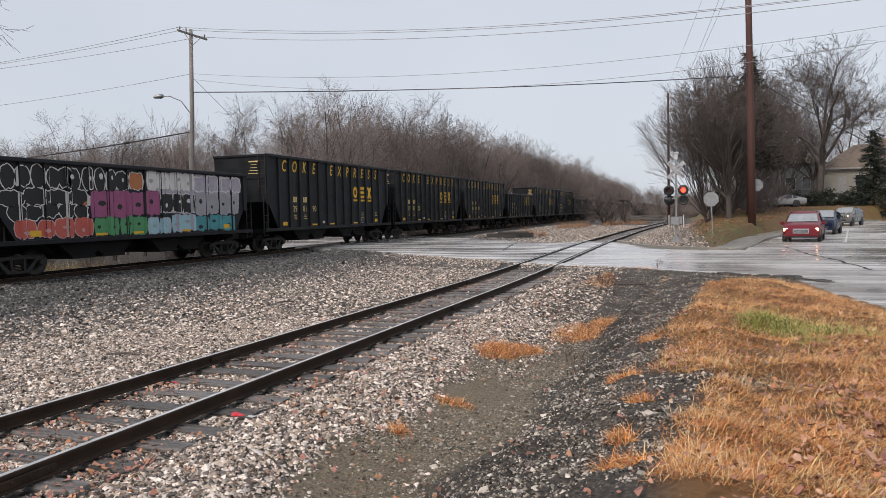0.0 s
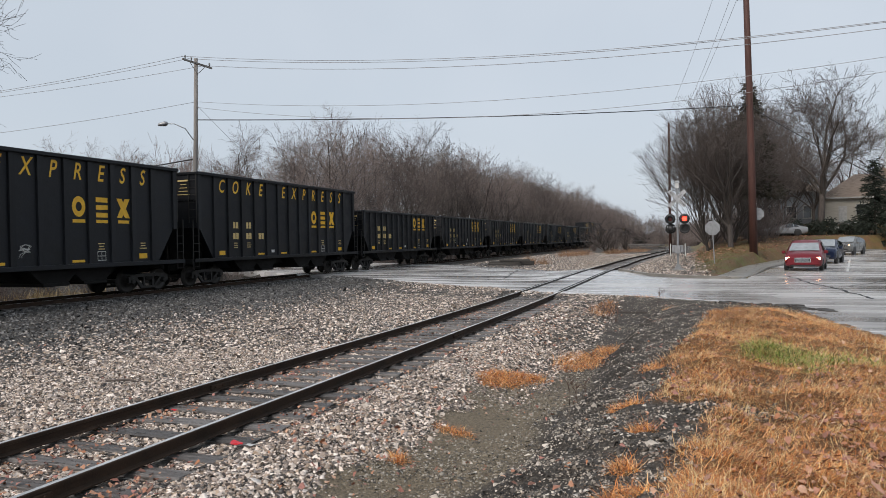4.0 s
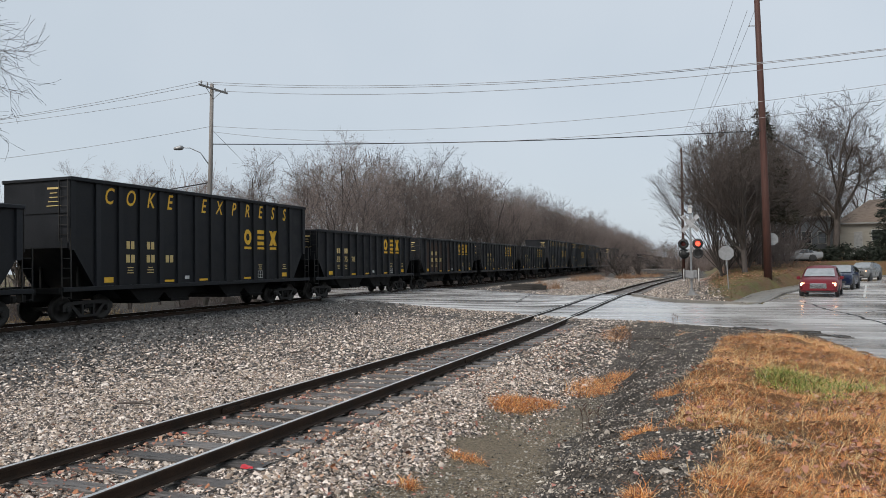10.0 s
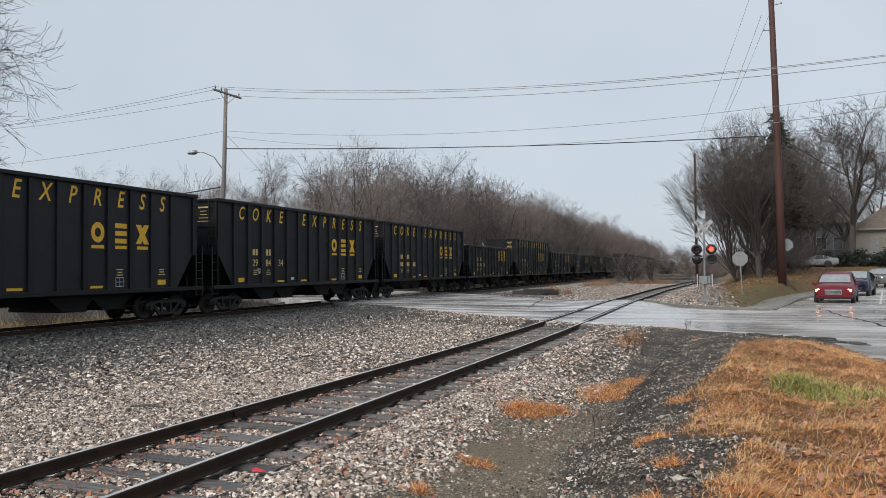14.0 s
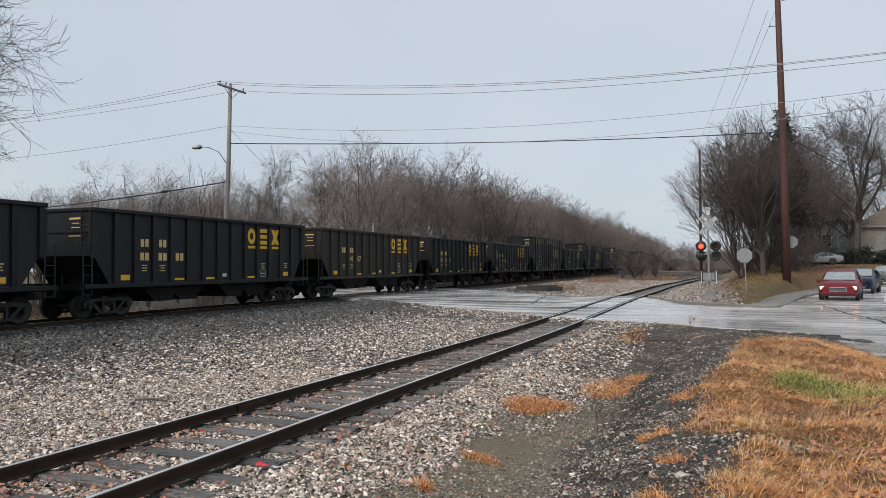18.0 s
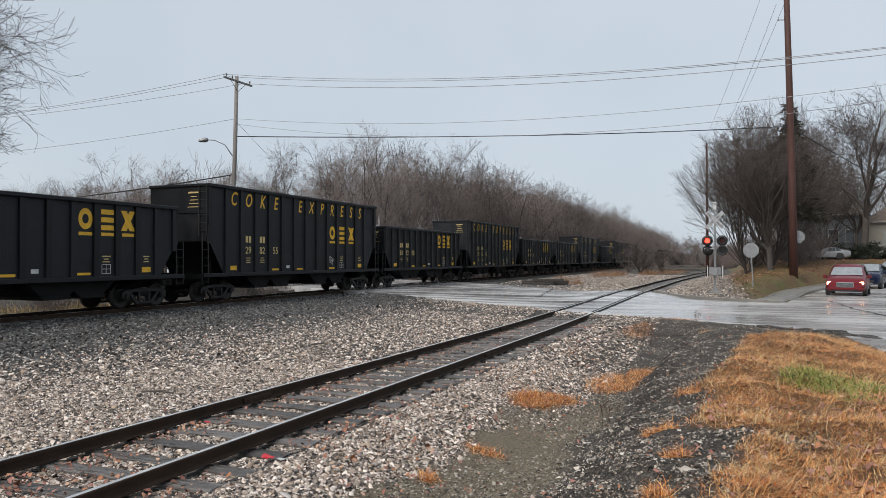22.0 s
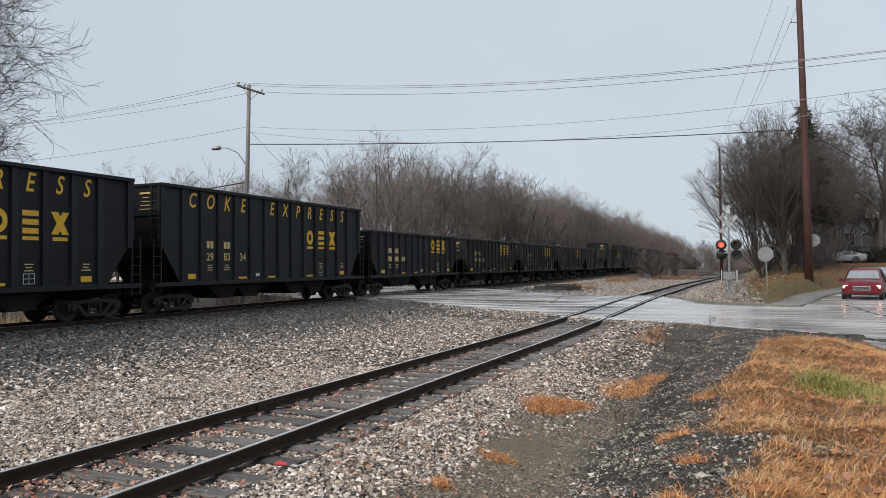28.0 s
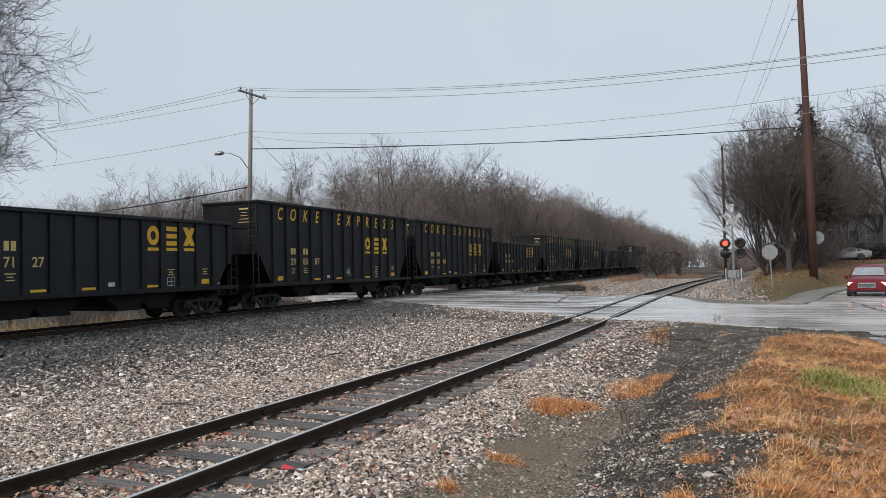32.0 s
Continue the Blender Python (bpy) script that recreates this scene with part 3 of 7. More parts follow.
def siding():
    track = thing("railway_track", pose(0, 0, 0), "rusty little-used siding track on weathered wooden ties", "railway track", kind="structure")
    ys = list(np.arange(-20, 60, 1.0)) + list(np.arange(60, 330, 6.0))
    for off in (-0.753, 0.753):
        foot, head = rail_build(siding_x, siding_rail, off, ys)
        rail = part("rail", foot, M_RAIL, track)
        part("rail_head", head, M_RAILHEAD, rail, "worn dull steel running surface")
    r = random.Random(5)
    meshes = [tie_mesh("tie", 2.55, k) for k in range(7)]
    y = -6.0
    while y < 112:
        TIE_Y.append(y)
        y += 0.56 + r.uniform(-0.05, 0.05)
        n = ROAD_N[0] * -5.6 + ROAD_N[1] * y
        if ROAD_NEAR + 0.2 < n < ROAD_FAR - 0.2:
            continue
        ob = part("tie", r.choice(meshes), None, track)
        ob.matrix_basis = pose(float(siding_x(y)) + r.uniform(-0.06, 0.06), y, float(siding_rail(y)) - 0.148 + r.uniform(-0.016, 0.004), r.uniform(-1, 1), r.uniform(-0.5, 0.5), r.uniform(-2.5, 2.5))
    bar = Build().box(-0.02, 0.02, -0.32, 0.32, 0, 0.075, bevel=0.008)
    for k in range(4):
        bar.tube((-0.035, -0.24 + 0.16 * k, 0.045), (0.035, -0.24 + 0.16 * k, 0.045), 0.016, n=6)
    bar = bar.mesh("joint_bar", M_RAIL)
    for side, jy in ((-1, 8.6), (-1, 20.4), (1, 14.6), (1, 4.0), (1, 24.8)):
        for s in (-1, 1):
            ob = part("joint_bar", bar, None, track)
            ob.matrix_basis = pose(-5.6 + side * 0.753 + s * 0.026, jy, float(siding_rail(jy)) - 0.118)
    # planks and pads inside the crossing
    for off in (-0.85, -0.64, 0.64, 0.85):
        b = Build()
        b.sheet([[(-5.6 + off + a, y, float(siding_rail(y)) - 0.022) for a in (-0.06, 0.06)] for y in np.arange(27.2, 44.5, 0.8)])
        part("flangeway", b, M_CARDIRT, track, "dark flangeway groove beside the rail")


def main_line():
    track = thing("railway_track", pose(0, 0, 0), "busy main line track on dark oily ballast", "railway track", kind="structure")
    ys = list(np.arange(-760, 960, 10.0))
    for off in (-0.753, 0.753):
        foot, head = rail_build(lambda y: MAIN_X, main_rail, off, ys)
        rail = part("rail", foot, M_RAIL, track)
        part("rail_head", head, M_RAILHEAD, rail, "polished steel running surface")
    b = Build()
    y = -30.0
    while y < 130:
        y += 0.54
        z = float(main_rail(y)) - 0.138
        if not 29 < 0.573 * MAIN_X + 0.82 * y + 9 < 42:
            b.box(MAIN_X - 1.28, MAIN_X + 1.28, y - 0.11, y + 0.11, z - 0.15, z)
    tagged(part("ties", b, M_TIE, track), kind="stuff")


siding()
main_line()


# ---------------------------------------------------------------- the coal train
def sheet_panel(b, x, y0, y1, z0, z1, cut, t=0.012):
    """A car side whose lower corners are cut away along the slope of the end sheets."""
    pts = [(y0, z1), (y0, z0 + cut * 0.92), (y0 + cut * 0.62, z0), (y1 - cut * 0.62, z0), (y1, z0 + cut * 0.92), (y1, z1)]
    b.prism(pts, x - t, x + t, "x")


def letter_shapes(size):
    """The railway's yellow emblem as three plain shapes with a bar below each: a ring, a triple stripe, a saltire."""
    s = size
    out = []
    b = Build()
    n = 20
    b.add([(0, 0.40 * k * s * math.cos(2 * math.pi * i / n), 0.5 * k * s * math.sin(2 * math.pi * i / n)) for k in (1.0, 0.46) for i in range(n)],
          [(i, (i + 1) % n, n + (i + 1) % n, n + i) for i in range(n)])
    out.append(b)
    b = Build()
    for z0 in (0.26, -0.12, -0.50):
        b.add([(0, -0.38 * s, z0 * s), (0, 0.38 * s, z0 * s), (0, 0.38 * s, (z0 + 0.24) * s), (0, -0.38 * s, (z0 + 0.24) * s)], [(0, 1, 2, 3)])
    out.append(b)
    b = Build()
    for k in (-1, 1):
        b.add([(0.001 * k, (-0.46 * k) * s, -0.5 * s), (0.001 * k, (-0.10 * k) * s, -0.5 * s), (0.001 * k, (0.46 * k) * s, 0.5 * s), (0.001 * k, (0.10 * k) * s, 0.5 * s)], [(0, 1, 2, 3)])
    out.append(b)
    for b in out:
        b.add([(0, -0.38 * s, -0.78 * s), (0, 0.38 * s, -0.78 * s), (0, 0.38 * s, -0.62 * s), (0, -0.38 * s, -0.62 * s)], [(0, 1, 2, 3)])
    return out


def rect(b, y0, y1, z0, z1):
    return b.add([(0, y0, z0), (0, y1, z0), (0, y1, z1), (0, y0, z1)], [(0, 1, 2, 3)])


def truck_meshes():
    """A two-axle truck: cast side frame with openings, springs, wheels, axle boxes."""
    g = {}
    for s in (1,):
        b = Build()
        x0, x1 = (-0.06, 0.06)
        b.prism([(-1.12, 0.62), (-0.95, 0.70), (-0.45, 0.74), (0.45, 0.74), (0.95, 0.70), (1.12, 0.62), (1.12, 0.40), (0.98, 0.38), (0.80, 0.42), (0.78, 0.58), (0.42, 0.62), (-0.42, 0.62), (-0.78, 0.58), (-0.80, 0.42), (-0.98, 0.38), (-1.12, 0.40)], x0, x1, "x")
        for e in (-1, 1):
            b.prism([(e * 0.80, 0.60), (e * 0.66, 0.60), (e * 0.30, 0.24), (e * 0.36, 0.16), (e * 0.44, 0.18)], x0 + 0.01, x1 - 0.01, "x")
            b.prism([(e * 0.30, 0.62), (e * 0.20, 0.62), (e * 0.20, 0.20), (e * 0.30, 0.20)], x0 + 0.01, x1 - 0.01, "x")
        b.box(x0, x1, -0.44, 0.44, 0.14, 0.23, bevel=0.015)
    g["frame"] = b.mesh("side_frame", M_TRUCK)
    b = Build()
    for s in (-1, 1):
        for k in (-0.11, 0.0, 0.11):
            for h in range(5):
                b.tube((s * 1.03, k, 0.24 + 0.05 * h), (s * 1.03, k, 0.265 + 0.05 * h), 0.055, n=8)
        b.box(s * 1.03 - 0.09, s * 1.03 + 0.09, -0.19, 0.19, 0.49, 0.60)
    b.box(-1.0, 1.0, -0.17, 0.17, 0.5, 0.76)
    g["bolster"] = b.mesh("bolster", M_CARDIRT)
    wheel = Build()
    prof = [(0.05, -0.07), (0.14, -0.075), (0.15, -0.02), (0.33, -0.01), (0.38, -0.05), (0.457, -0.055), (0.457, 0.04), (0.485, 0.05), (0.485, 0.075), (0.40, 0.075), (0.36, 0.03), (0.15, 0.03), (0.05, 0.05)]
    wheel.lathe(prof, n=24, m=pose(0, 0, 0, 0, -90, 0))
    g["wheel"] = wheel.mesh("wheel", M_WHEEL)
    b = Build()
    b.tube((-1.02, 0, 0), (1.02, 0, 0), 0.075, n=10)
    for s in (-1, 1):
        b.tube((s * 0.99, 0, 0), (s * 1.15, 0, 0), 0.13, 0.11, n=12)
        b.tube((s * 1.15, 0, 0), (s * 1.17, 0, 0), 0.085, n=8)
    g["axle"] = b.mesh("axle", M_TRUCK)
    return g


def add_truck(g, parent, y):
    tr = part("truck", g["bolster"], None, parent, "grimy cast steel two-axle truck")
    tr.matrix_basis = pose(0, y, 0)
    for s in (-1, 1):
        fr = part("side_frame", g["frame"], None, tr)
        fr.matrix_basis = pose(s * 1.04, 0, 0)
    for e in (-1, 1):
        ax = part("axle", g["axle"], None, tr)
        ax.matrix_basis = pose(0, e * 0.89, 0.457)
        for s in (-1, 1):
            w = part("wheel", g["wheel"], None, tr)
            w.matrix_basis = pose(s * 0.753, e * 0.89, 0.457, 0, 0, 0 if s > 0 else 180)


LETTERS = {}


def letter(ch):
    if ch not in LETTERS:
        LETTERS[ch] = text_mesh("letter", ch, 0.86, M_YELLOW, slant=0.25, squeeze=0.72)
    return LETTERS[ch]


def hopper(tall, g):
    """One open-top hopper; its side starts at y = 0, rail top is z = 0, the side that faces the road is +x."""
    L, pitch, top, bays, first, panel = (15.45, 16.83, 5.12, 4, 1.23, 1.066) if tall else (13.6, 15.46, 3.98, 4, 1.11, 0.95)
    post = [0.12] + [first + panel * k for k in range(13)] + [L - 0.12]
    X, z0, cut = 1.58, 1.10, 1.35 if not tall else 1.75
    car = thing("hopper_car", pose(0, 0, 0), "tall black steel coke hopper with yellow lettering, on rails" if tall else "black steel open-top coal hopper with ribbed sides, on rails",
                "freight car", "cars of the coal train")
    b = Build()
    for s in (-1, 1):
        sheet_panel(b, s * (X - 0.09), 0, L, z0 + 0.14, top - 0.1, cut)
    part("body", b, M_CAR, car)
    for e, d in ((0.0, 1), (L, -1)):
        b = Build()
        zc = z0 + cut * 0.92
        b.add([(-X + 0.1, e, top - 0.08), (X - 0.1, e, top - 0.08), (X - 0.1, e, zc), (-X + 0.1, e, zc), (-X + 0.1, e + d * 2.4, z0 - 0.35), (X - 0.1, e + d * 2.4, z0 - 0.35)], [(0, 1, 2, 3), (3, 2, 5, 4)])
        b.box(-X + 0.1, X - 0.1, e - 0.02 * d - 0.03, e - 0.02 * d + 0.03, zc - 0.08, zc + 0.08)
        b.box(-X + 0.1, X - 0.1, e - 0.02 * d - 0.03, e - 0.02 * d + 0.03, (zc + top) / 2 - 0.06, (zc + top) / 2 + 0.06)
        part("end_sheet", b, M_CAR, car, "black sloped end sheet")
    # heap of coal low inside
    b = Build()
    r = random.Random(3)
    b.sheet([[(x, y, top - 0.75 + 0.25 * math.sin(y * 0.9) + r.uniform(-0.06, 0.06) - 0.3 * abs(x)) for x in np.linspace(-X + 0.12, X - 0.12, 7)] for y in np.linspace(0.03, L - 0.03, 24)])
    part("load", b, M_CARDIRT, car, "dark coal load")
    for s in (-1, 1):
        part("top_chord", Build().box(s * X - 0.075, s * X + 0.075, -0.05, L + 0.05, top - 0.14, top, bevel=0.02), M_CAR, car)
        part("side_sill", Build().box(s * X - 0.06, s * X + 0.06, -0.35, L + 0.35, z0, z0 + 0.16, bevel=0.012), M_CAR, car)
    for e in (0.0, L):
        part("end_chord", Build().box(-X, X, e - 0.07, e + 0.07, top - 0.13, top - 0.01, bevel=0.02), M_CAR, car)
    rib = Build()
    w = 0.125
    rib.prism([(-w, 0), (-w * 0.85, 0.088), (w * 0.85, 0.088), (w, 0)], 0, 1, "z", m=Matrix(((0, 1, 0, 0), (1, 0, 0, 0), (0, 0, 1, 0), (0, 0, 0, 1))))
    rib = rib.mesh("rib", M_CAR)
    far = Build()
    for y in post:
        base = z0 + 0.15 + max(0, cut * 0.92 - 0.12 - min(y, L - y) * 1.5)
        ob = part("rib", rib, None, car)
        ob.matrix_basis = Matrix.Translation((X - 0.085, y, base)) @ Matrix.Diagonal((1, 1, top - 0.13 - base, 1))
        far.box(-X - 0.02, -X + 0.085, y - 0.12, y + 0.12, base, top - 0.13)
    part("far_ribs", far, M_CAR, car)
    b = Build()
    b.box(-0.34, 0.34, -0.55, L + 0.55, z0 - 0.35, z0 - 0.02)
    part("centre_sill", b, M_CARDIRT, car)
    span = (L - 4.6) / bays
    for k in range(bays):
        y0 = 2.3 + span * k
        d = 0.18 if k % 2 == 0 else -0.18
        b = Build()
        c = y0 + span * (0.5 + d)
        b.prism([(c - 1.15, z0 + 0.05), (c - 0.52, 0.60), (c + 0.52, 0.60), (c + 1.15, z0 + 0.05)], -1.18, 1.18, "x")
        b.box(-1.26, 1.26, c - 0.55, c + 0.55, 0.50, 0.62, bevel=0.015)
        part("hopper_bay", b, M_CARDIRT, car, "grimy discharge bay")
    for e, d in ((0.0, 1), (L, -1)):
        b = Build()
        b.box(-X + 0.02, X - 0.02, e - 0.42 * d - 0.06, e - 0.42 * d + 0.06, z0 - 0.06, z0 + 0.14)
        b.box(-X, X, min(e - 0.4 * d, e + 1.4 * d), max(e - 0.4 * d, e + 1.4 * d), z0 + 0.06, z0 + 0.10)
        for s in (-1, 1):
            b.box(s * 0.9 - 0.05, s * 0.9 + 0.05, e + 0.95 * d - 0.05, e + 0.95 * d + 0.05, z0, z0 + cut * 0.62)
        part("end_platform", b, M_CARDIRT, car)
        for s in (-1, 1):
            lad = Build()
            ly = e - 0.36 * d
            for a in (0.0, 0.38 * d):
                lad.box(s * (X - 0.02) - 0.02, s * (X - 0.02) + 0.02, ly + a - 0.018, ly + a + 0.018, z0 - 0.25, z0 + cut * 0.92 + (0.25 if a == 0 else 0.6))
            for q in range(5):
                lad.tube((s * (X - 0.02), ly, z0 - 0.2 + 0.34 * q), (s * (X - 0.02), ly + 0.38 * d, z0 - 0.2 + 0.34 * q), 0.014, n=5)
            part("ladder", lad, M_TRUCK, car)
        grab = Build()
        for gx in (X - 0.45, X - 0.05):
            grab.box(gx - 0.015, gx + 0.015, e - 0.07 * d - 0.015, e - 0.07 * d + 0.015, z0 + cut, top - 0.1)
        for q in range(5 if not tall else 8):
            z = z0 + cut + 0.25 + 0.33 * q
            if z < top - 0.2:
                grab.tube((X - 0.45, e - 0.07 * d, z), (X - 0.05, e - 0.07 * d, z), 0.013, n=5)
        part("end_ladder", grab, M_TRUCK, car)
        knuckle = Build()
        ce = (pitch - L) / 2
        knuckle.box(-0.09, 0.09, min(e - 0.3 * d, e - ce * d), max(e - 0.3 * d, e - ce * d), 0.78, 0.96, bevel=0.02)
        knuckle.box(-0.16, 0.14, min(e - (ce - 0.16) * d, e - (ce + 0.02) * d), max(e - (ce - 0.16) * d, e - (ce + 0.02) * d), 0.74, 1.0, bevel=0.03)
        part("coupler", knuckle, M_TRUCK, car)
        add_truck(g, car, e + 1.22 * d)
    # painted marks on the side towards the road
    X2 = X + 0.004 - 0.075
    mid = lambda k: first + panel * (k + 0.5)
    for b, k in zip(letter_shapes(0.74), (8, 9, 10)):
        ob = part("emblem", b, M_YELLOW, car, "plain yellow painted emblem shape")
        ob.matrix_basis = pose(X2, mid(k) + 0.05, 3.32 if tall else 3.28)
    refl = rect(Build(), -0.28, 0.28, -0.045, 0.045).mesh("reflector", M_YELLOW)
    big = rect(Build(), -0.22, 0.22, -0.10, 0.10).mesh("reflector", M_YELLOW)
    for k, me in ((0, big), (3, refl), (5, refl), (8, refl), (11, big)):
        ob = part("reflector", me, None, car, "yellow reflective patch")
        ob.matrix_basis = pose(X2, mid(k), 1.47 if me is big else 1.36)
    b = Build()
    for f in ((-0.2, 0.2, -0.17, -0.15), (-0.2, 0.2, 0.15, 0.17), (-0.2, -0.18, -0.15, 0.15), (0.18, 0.2, -0.15, 0.15), (-0.01, 0.01, -0.15, 0.15), (-0.18, 0.18, -0.01, 0.01)):
        rect(b, *f)
    ob = part("inspection_stencil", b, M_WHITE, car, "small white framed stencil")
    ob.matrix_basis = pose(X2, mid(9), z0 + 0.42)
    ob = part("tag_plate", rect(Build(), -0.14, 0.14, -0.07, 0.07), M_WHITE, car, "small white tag plate")
    ob.matrix_basis = pose(X2, mid(4 if tall else 6), z0 + 0.38)
    r = random.Random(9 + tall)
    for k in (1, 2, 9, 11):
        b = Build()
        for q in range(3):
            a = r.uniform(0.10, 0.2)
            rect(b, -a, a, -0.1 * q, 0.035 - 0.1 * q)
        ob = part("stencil_block", b, M_CREAM, car, "small faded stencil lines")
        ob.matrix_basis = pose(X2, mid(k), z0 + (0.80 if k < 3 else 0.86))
    for q, s in ((0, 0.36), (1, 0.30)):
        ob = part("reporting_mark", rect(rect(Build(), -0.20, -0.03, -0.15, 0.15), 0.03, 0.20, -0.15, 0.15), M_CREAM, car, "pale painted bars of the reporting mark")
        ob.matrix_basis = pose(X2, mid(1 + q), 2.78)
    b = Build()
    for q in range(5):
        a = (0.30, 0.17, 0.20, 0.26, 0.33)[q]
        for s in (-1,):
            b.add([(X - 0.75 - a, -0.034, top - 0.42 - 0.15 * q), (X - 0.75 + a, -0.034, top - 0.42 - 0.15 * q), (X - 0.75 + a, -0.034, top - (0.35 if q == 0 else 0.39) - 0.15 * q), (X - 0.75 - a, -0.034, top - (0.35 if q == 0 else 0.39) - 0.15 * q)], [(0, 1, 2, 3)])
    part("end_stencil", b, M_CREAM, car, "faded stencil bars on the end sheet")
    if tall:
        turn = Matrix(((0, 0, 1, 0), (1, 0, 0, 0), (0, 1, 0, 0), (0, 0, 0, 1)))
        for ch, k in zip("COKEEXPRESS", (0, 1, 2, 3, 5, 6, 7, 8, 9, 10, 11)):
            ob = part("letter", letter(ch), None, car, "yellow painted letter")
            ob.matrix_basis = pose(X2, mid(k), 4.55) @ turn
    return car




SEQ = "LTTTLTTLLLLLLLTLLLLTTTLTLLLLLTLTLTLLTLTTLLLLLTTLTTLLTLLLLTLL"
SPEED, FIRST, PITCH = 22.10, 16.80, {"T": 16.827, "L": 15.456}
NUMBERS = {1: "298190", 2: "298120", 4: "835412", 5: "298091", 8: "837414", 9: "836325", 10: "837102", 11: "837575", 13: "836398",
           15: "837578", 17: "837228", 18: "837528", 19: "298220", 20: "298434", 23: "298383", 26: "004167", 27: "835541", 28: "836448",
           29: "298162", 31: "298255", 32: "835200", 33: "298243", 35: "837078", 38: "298376", 39: "298334", 42: "836613", 43: "836660",
           44: "837127", 45: "298387"}
PAIRS, CARS = {}, []


def pair_mesh(two):
    if two not in PAIRS:
        PAIRS[two] = text_mesh("car_number", two, 0.46, M_CREAM, squeeze=0.95)
    return PAIRS[two]


def train():
    g = truck_meshes()
    model = {"T": hopper(True, g), "L": hopper(False, g)}
    used = set()
    s = FIRST
    turn = Matrix(((0, 0, 1, 0), (1, 0, 0, 0), (0, 1, 0, 0), (0, 0, 0, 1)))
    for k, kind in enumerate(SEQ):
        car = model[kind] if kind not in used else copy_thing(model[kind], pose(0, 0, 0))
        used.add(kind)
        CARS.append((car, s))
        s += PITCH[kind]
    for k, (car, _) in enumerate(CARS):
        first, panel = (1.23, 1.066) if SEQ[k] == "T" else (1.11, 0.95)
        for q in range(3):
            if k == 0:
                continue
            if k in NUMBERS and not (k == 26 and q == 0):
                ob = part("car_number", pair_mesh(NUMBERS[k][2 * q:2 * q + 2]), None, car, "dull yellow painted car number")
            elif k not in NUMBERS:
                ob = part("number_bar", rect(rect(Build(), -0.22, -0.03, -0.15, 0.15), 0.03, 0.22, -0.15, 0.15), M_CREAM, car, "faded yellow number bars")
            else:
                continue
            ob.matrix_basis = pose(1.509, first + panel * (1.5 + q), 2.26) @ (turn if k in NUMBERS else Matrix())


def train_rows(s):
    """The train comes on at a steady pace along the slight grade of its track."""
    rows = []
    for k in range(17):
        y = s - SPEED * 2 * k
        tilt = math.degrees(math.atan((float(main_rail(y + 13)) - float(main_rail(y + 2))) / 11))
        rows.append((2.0 * k, pose(MAIN_X, y, float(main_rail(y + 2)) - 2 * math.tan(radians(tilt)), tilt)))
    return rows


train()

# ---------------------------------------------------------------- paint that sets single cars apart
def skin_x(y, first=1.11, panel=0.95, X=1.58):
    """How far out the ribbed side stands at a place along a low car."""
    k = round((y - first) / panel)
    d = abs(y - (first + panel * k)) if -1 < k < 13 else 9
    d = min(d, abs(y - 0.12), abs(y - 13.48))
    return X + 0.005 if d < 0.106 else X - 0.078 if d > 0.125 else X + 0.005 - 0.083 * (d - 0.106) / 0.019


def sprayed(cy, cz, ry, rz, p, lift, wobble, seed):
    """A rounded sprayed shape that follows the ribs: thin upright strips side by side."""
    b = Build()
    n = max(6, int(2 * ry / 0.055))
    cols = []
    for i in range(n + 1):
        u = -1 + 2 * i / n
        h = rz * (1 - abs(u) ** p) ** (1 / p)
        y = cy + u * ry
        w = wobble * (math.sin(7 * u + seed) + 0.6 * math.sin(13 * u + 2 * seed))
        cols.append([(skin_x(y) + lift, y, cz - h + w), (skin_x(y) + lift, y, cz + h + w * 0.6)])
    return b.sheet(cols, smooth=False)


def spray_mat(name, c):
    return surface(name, tuple(k * 0.75 for k in c), c, scale=3, rough=0.55, bump=0.05, fine=30)


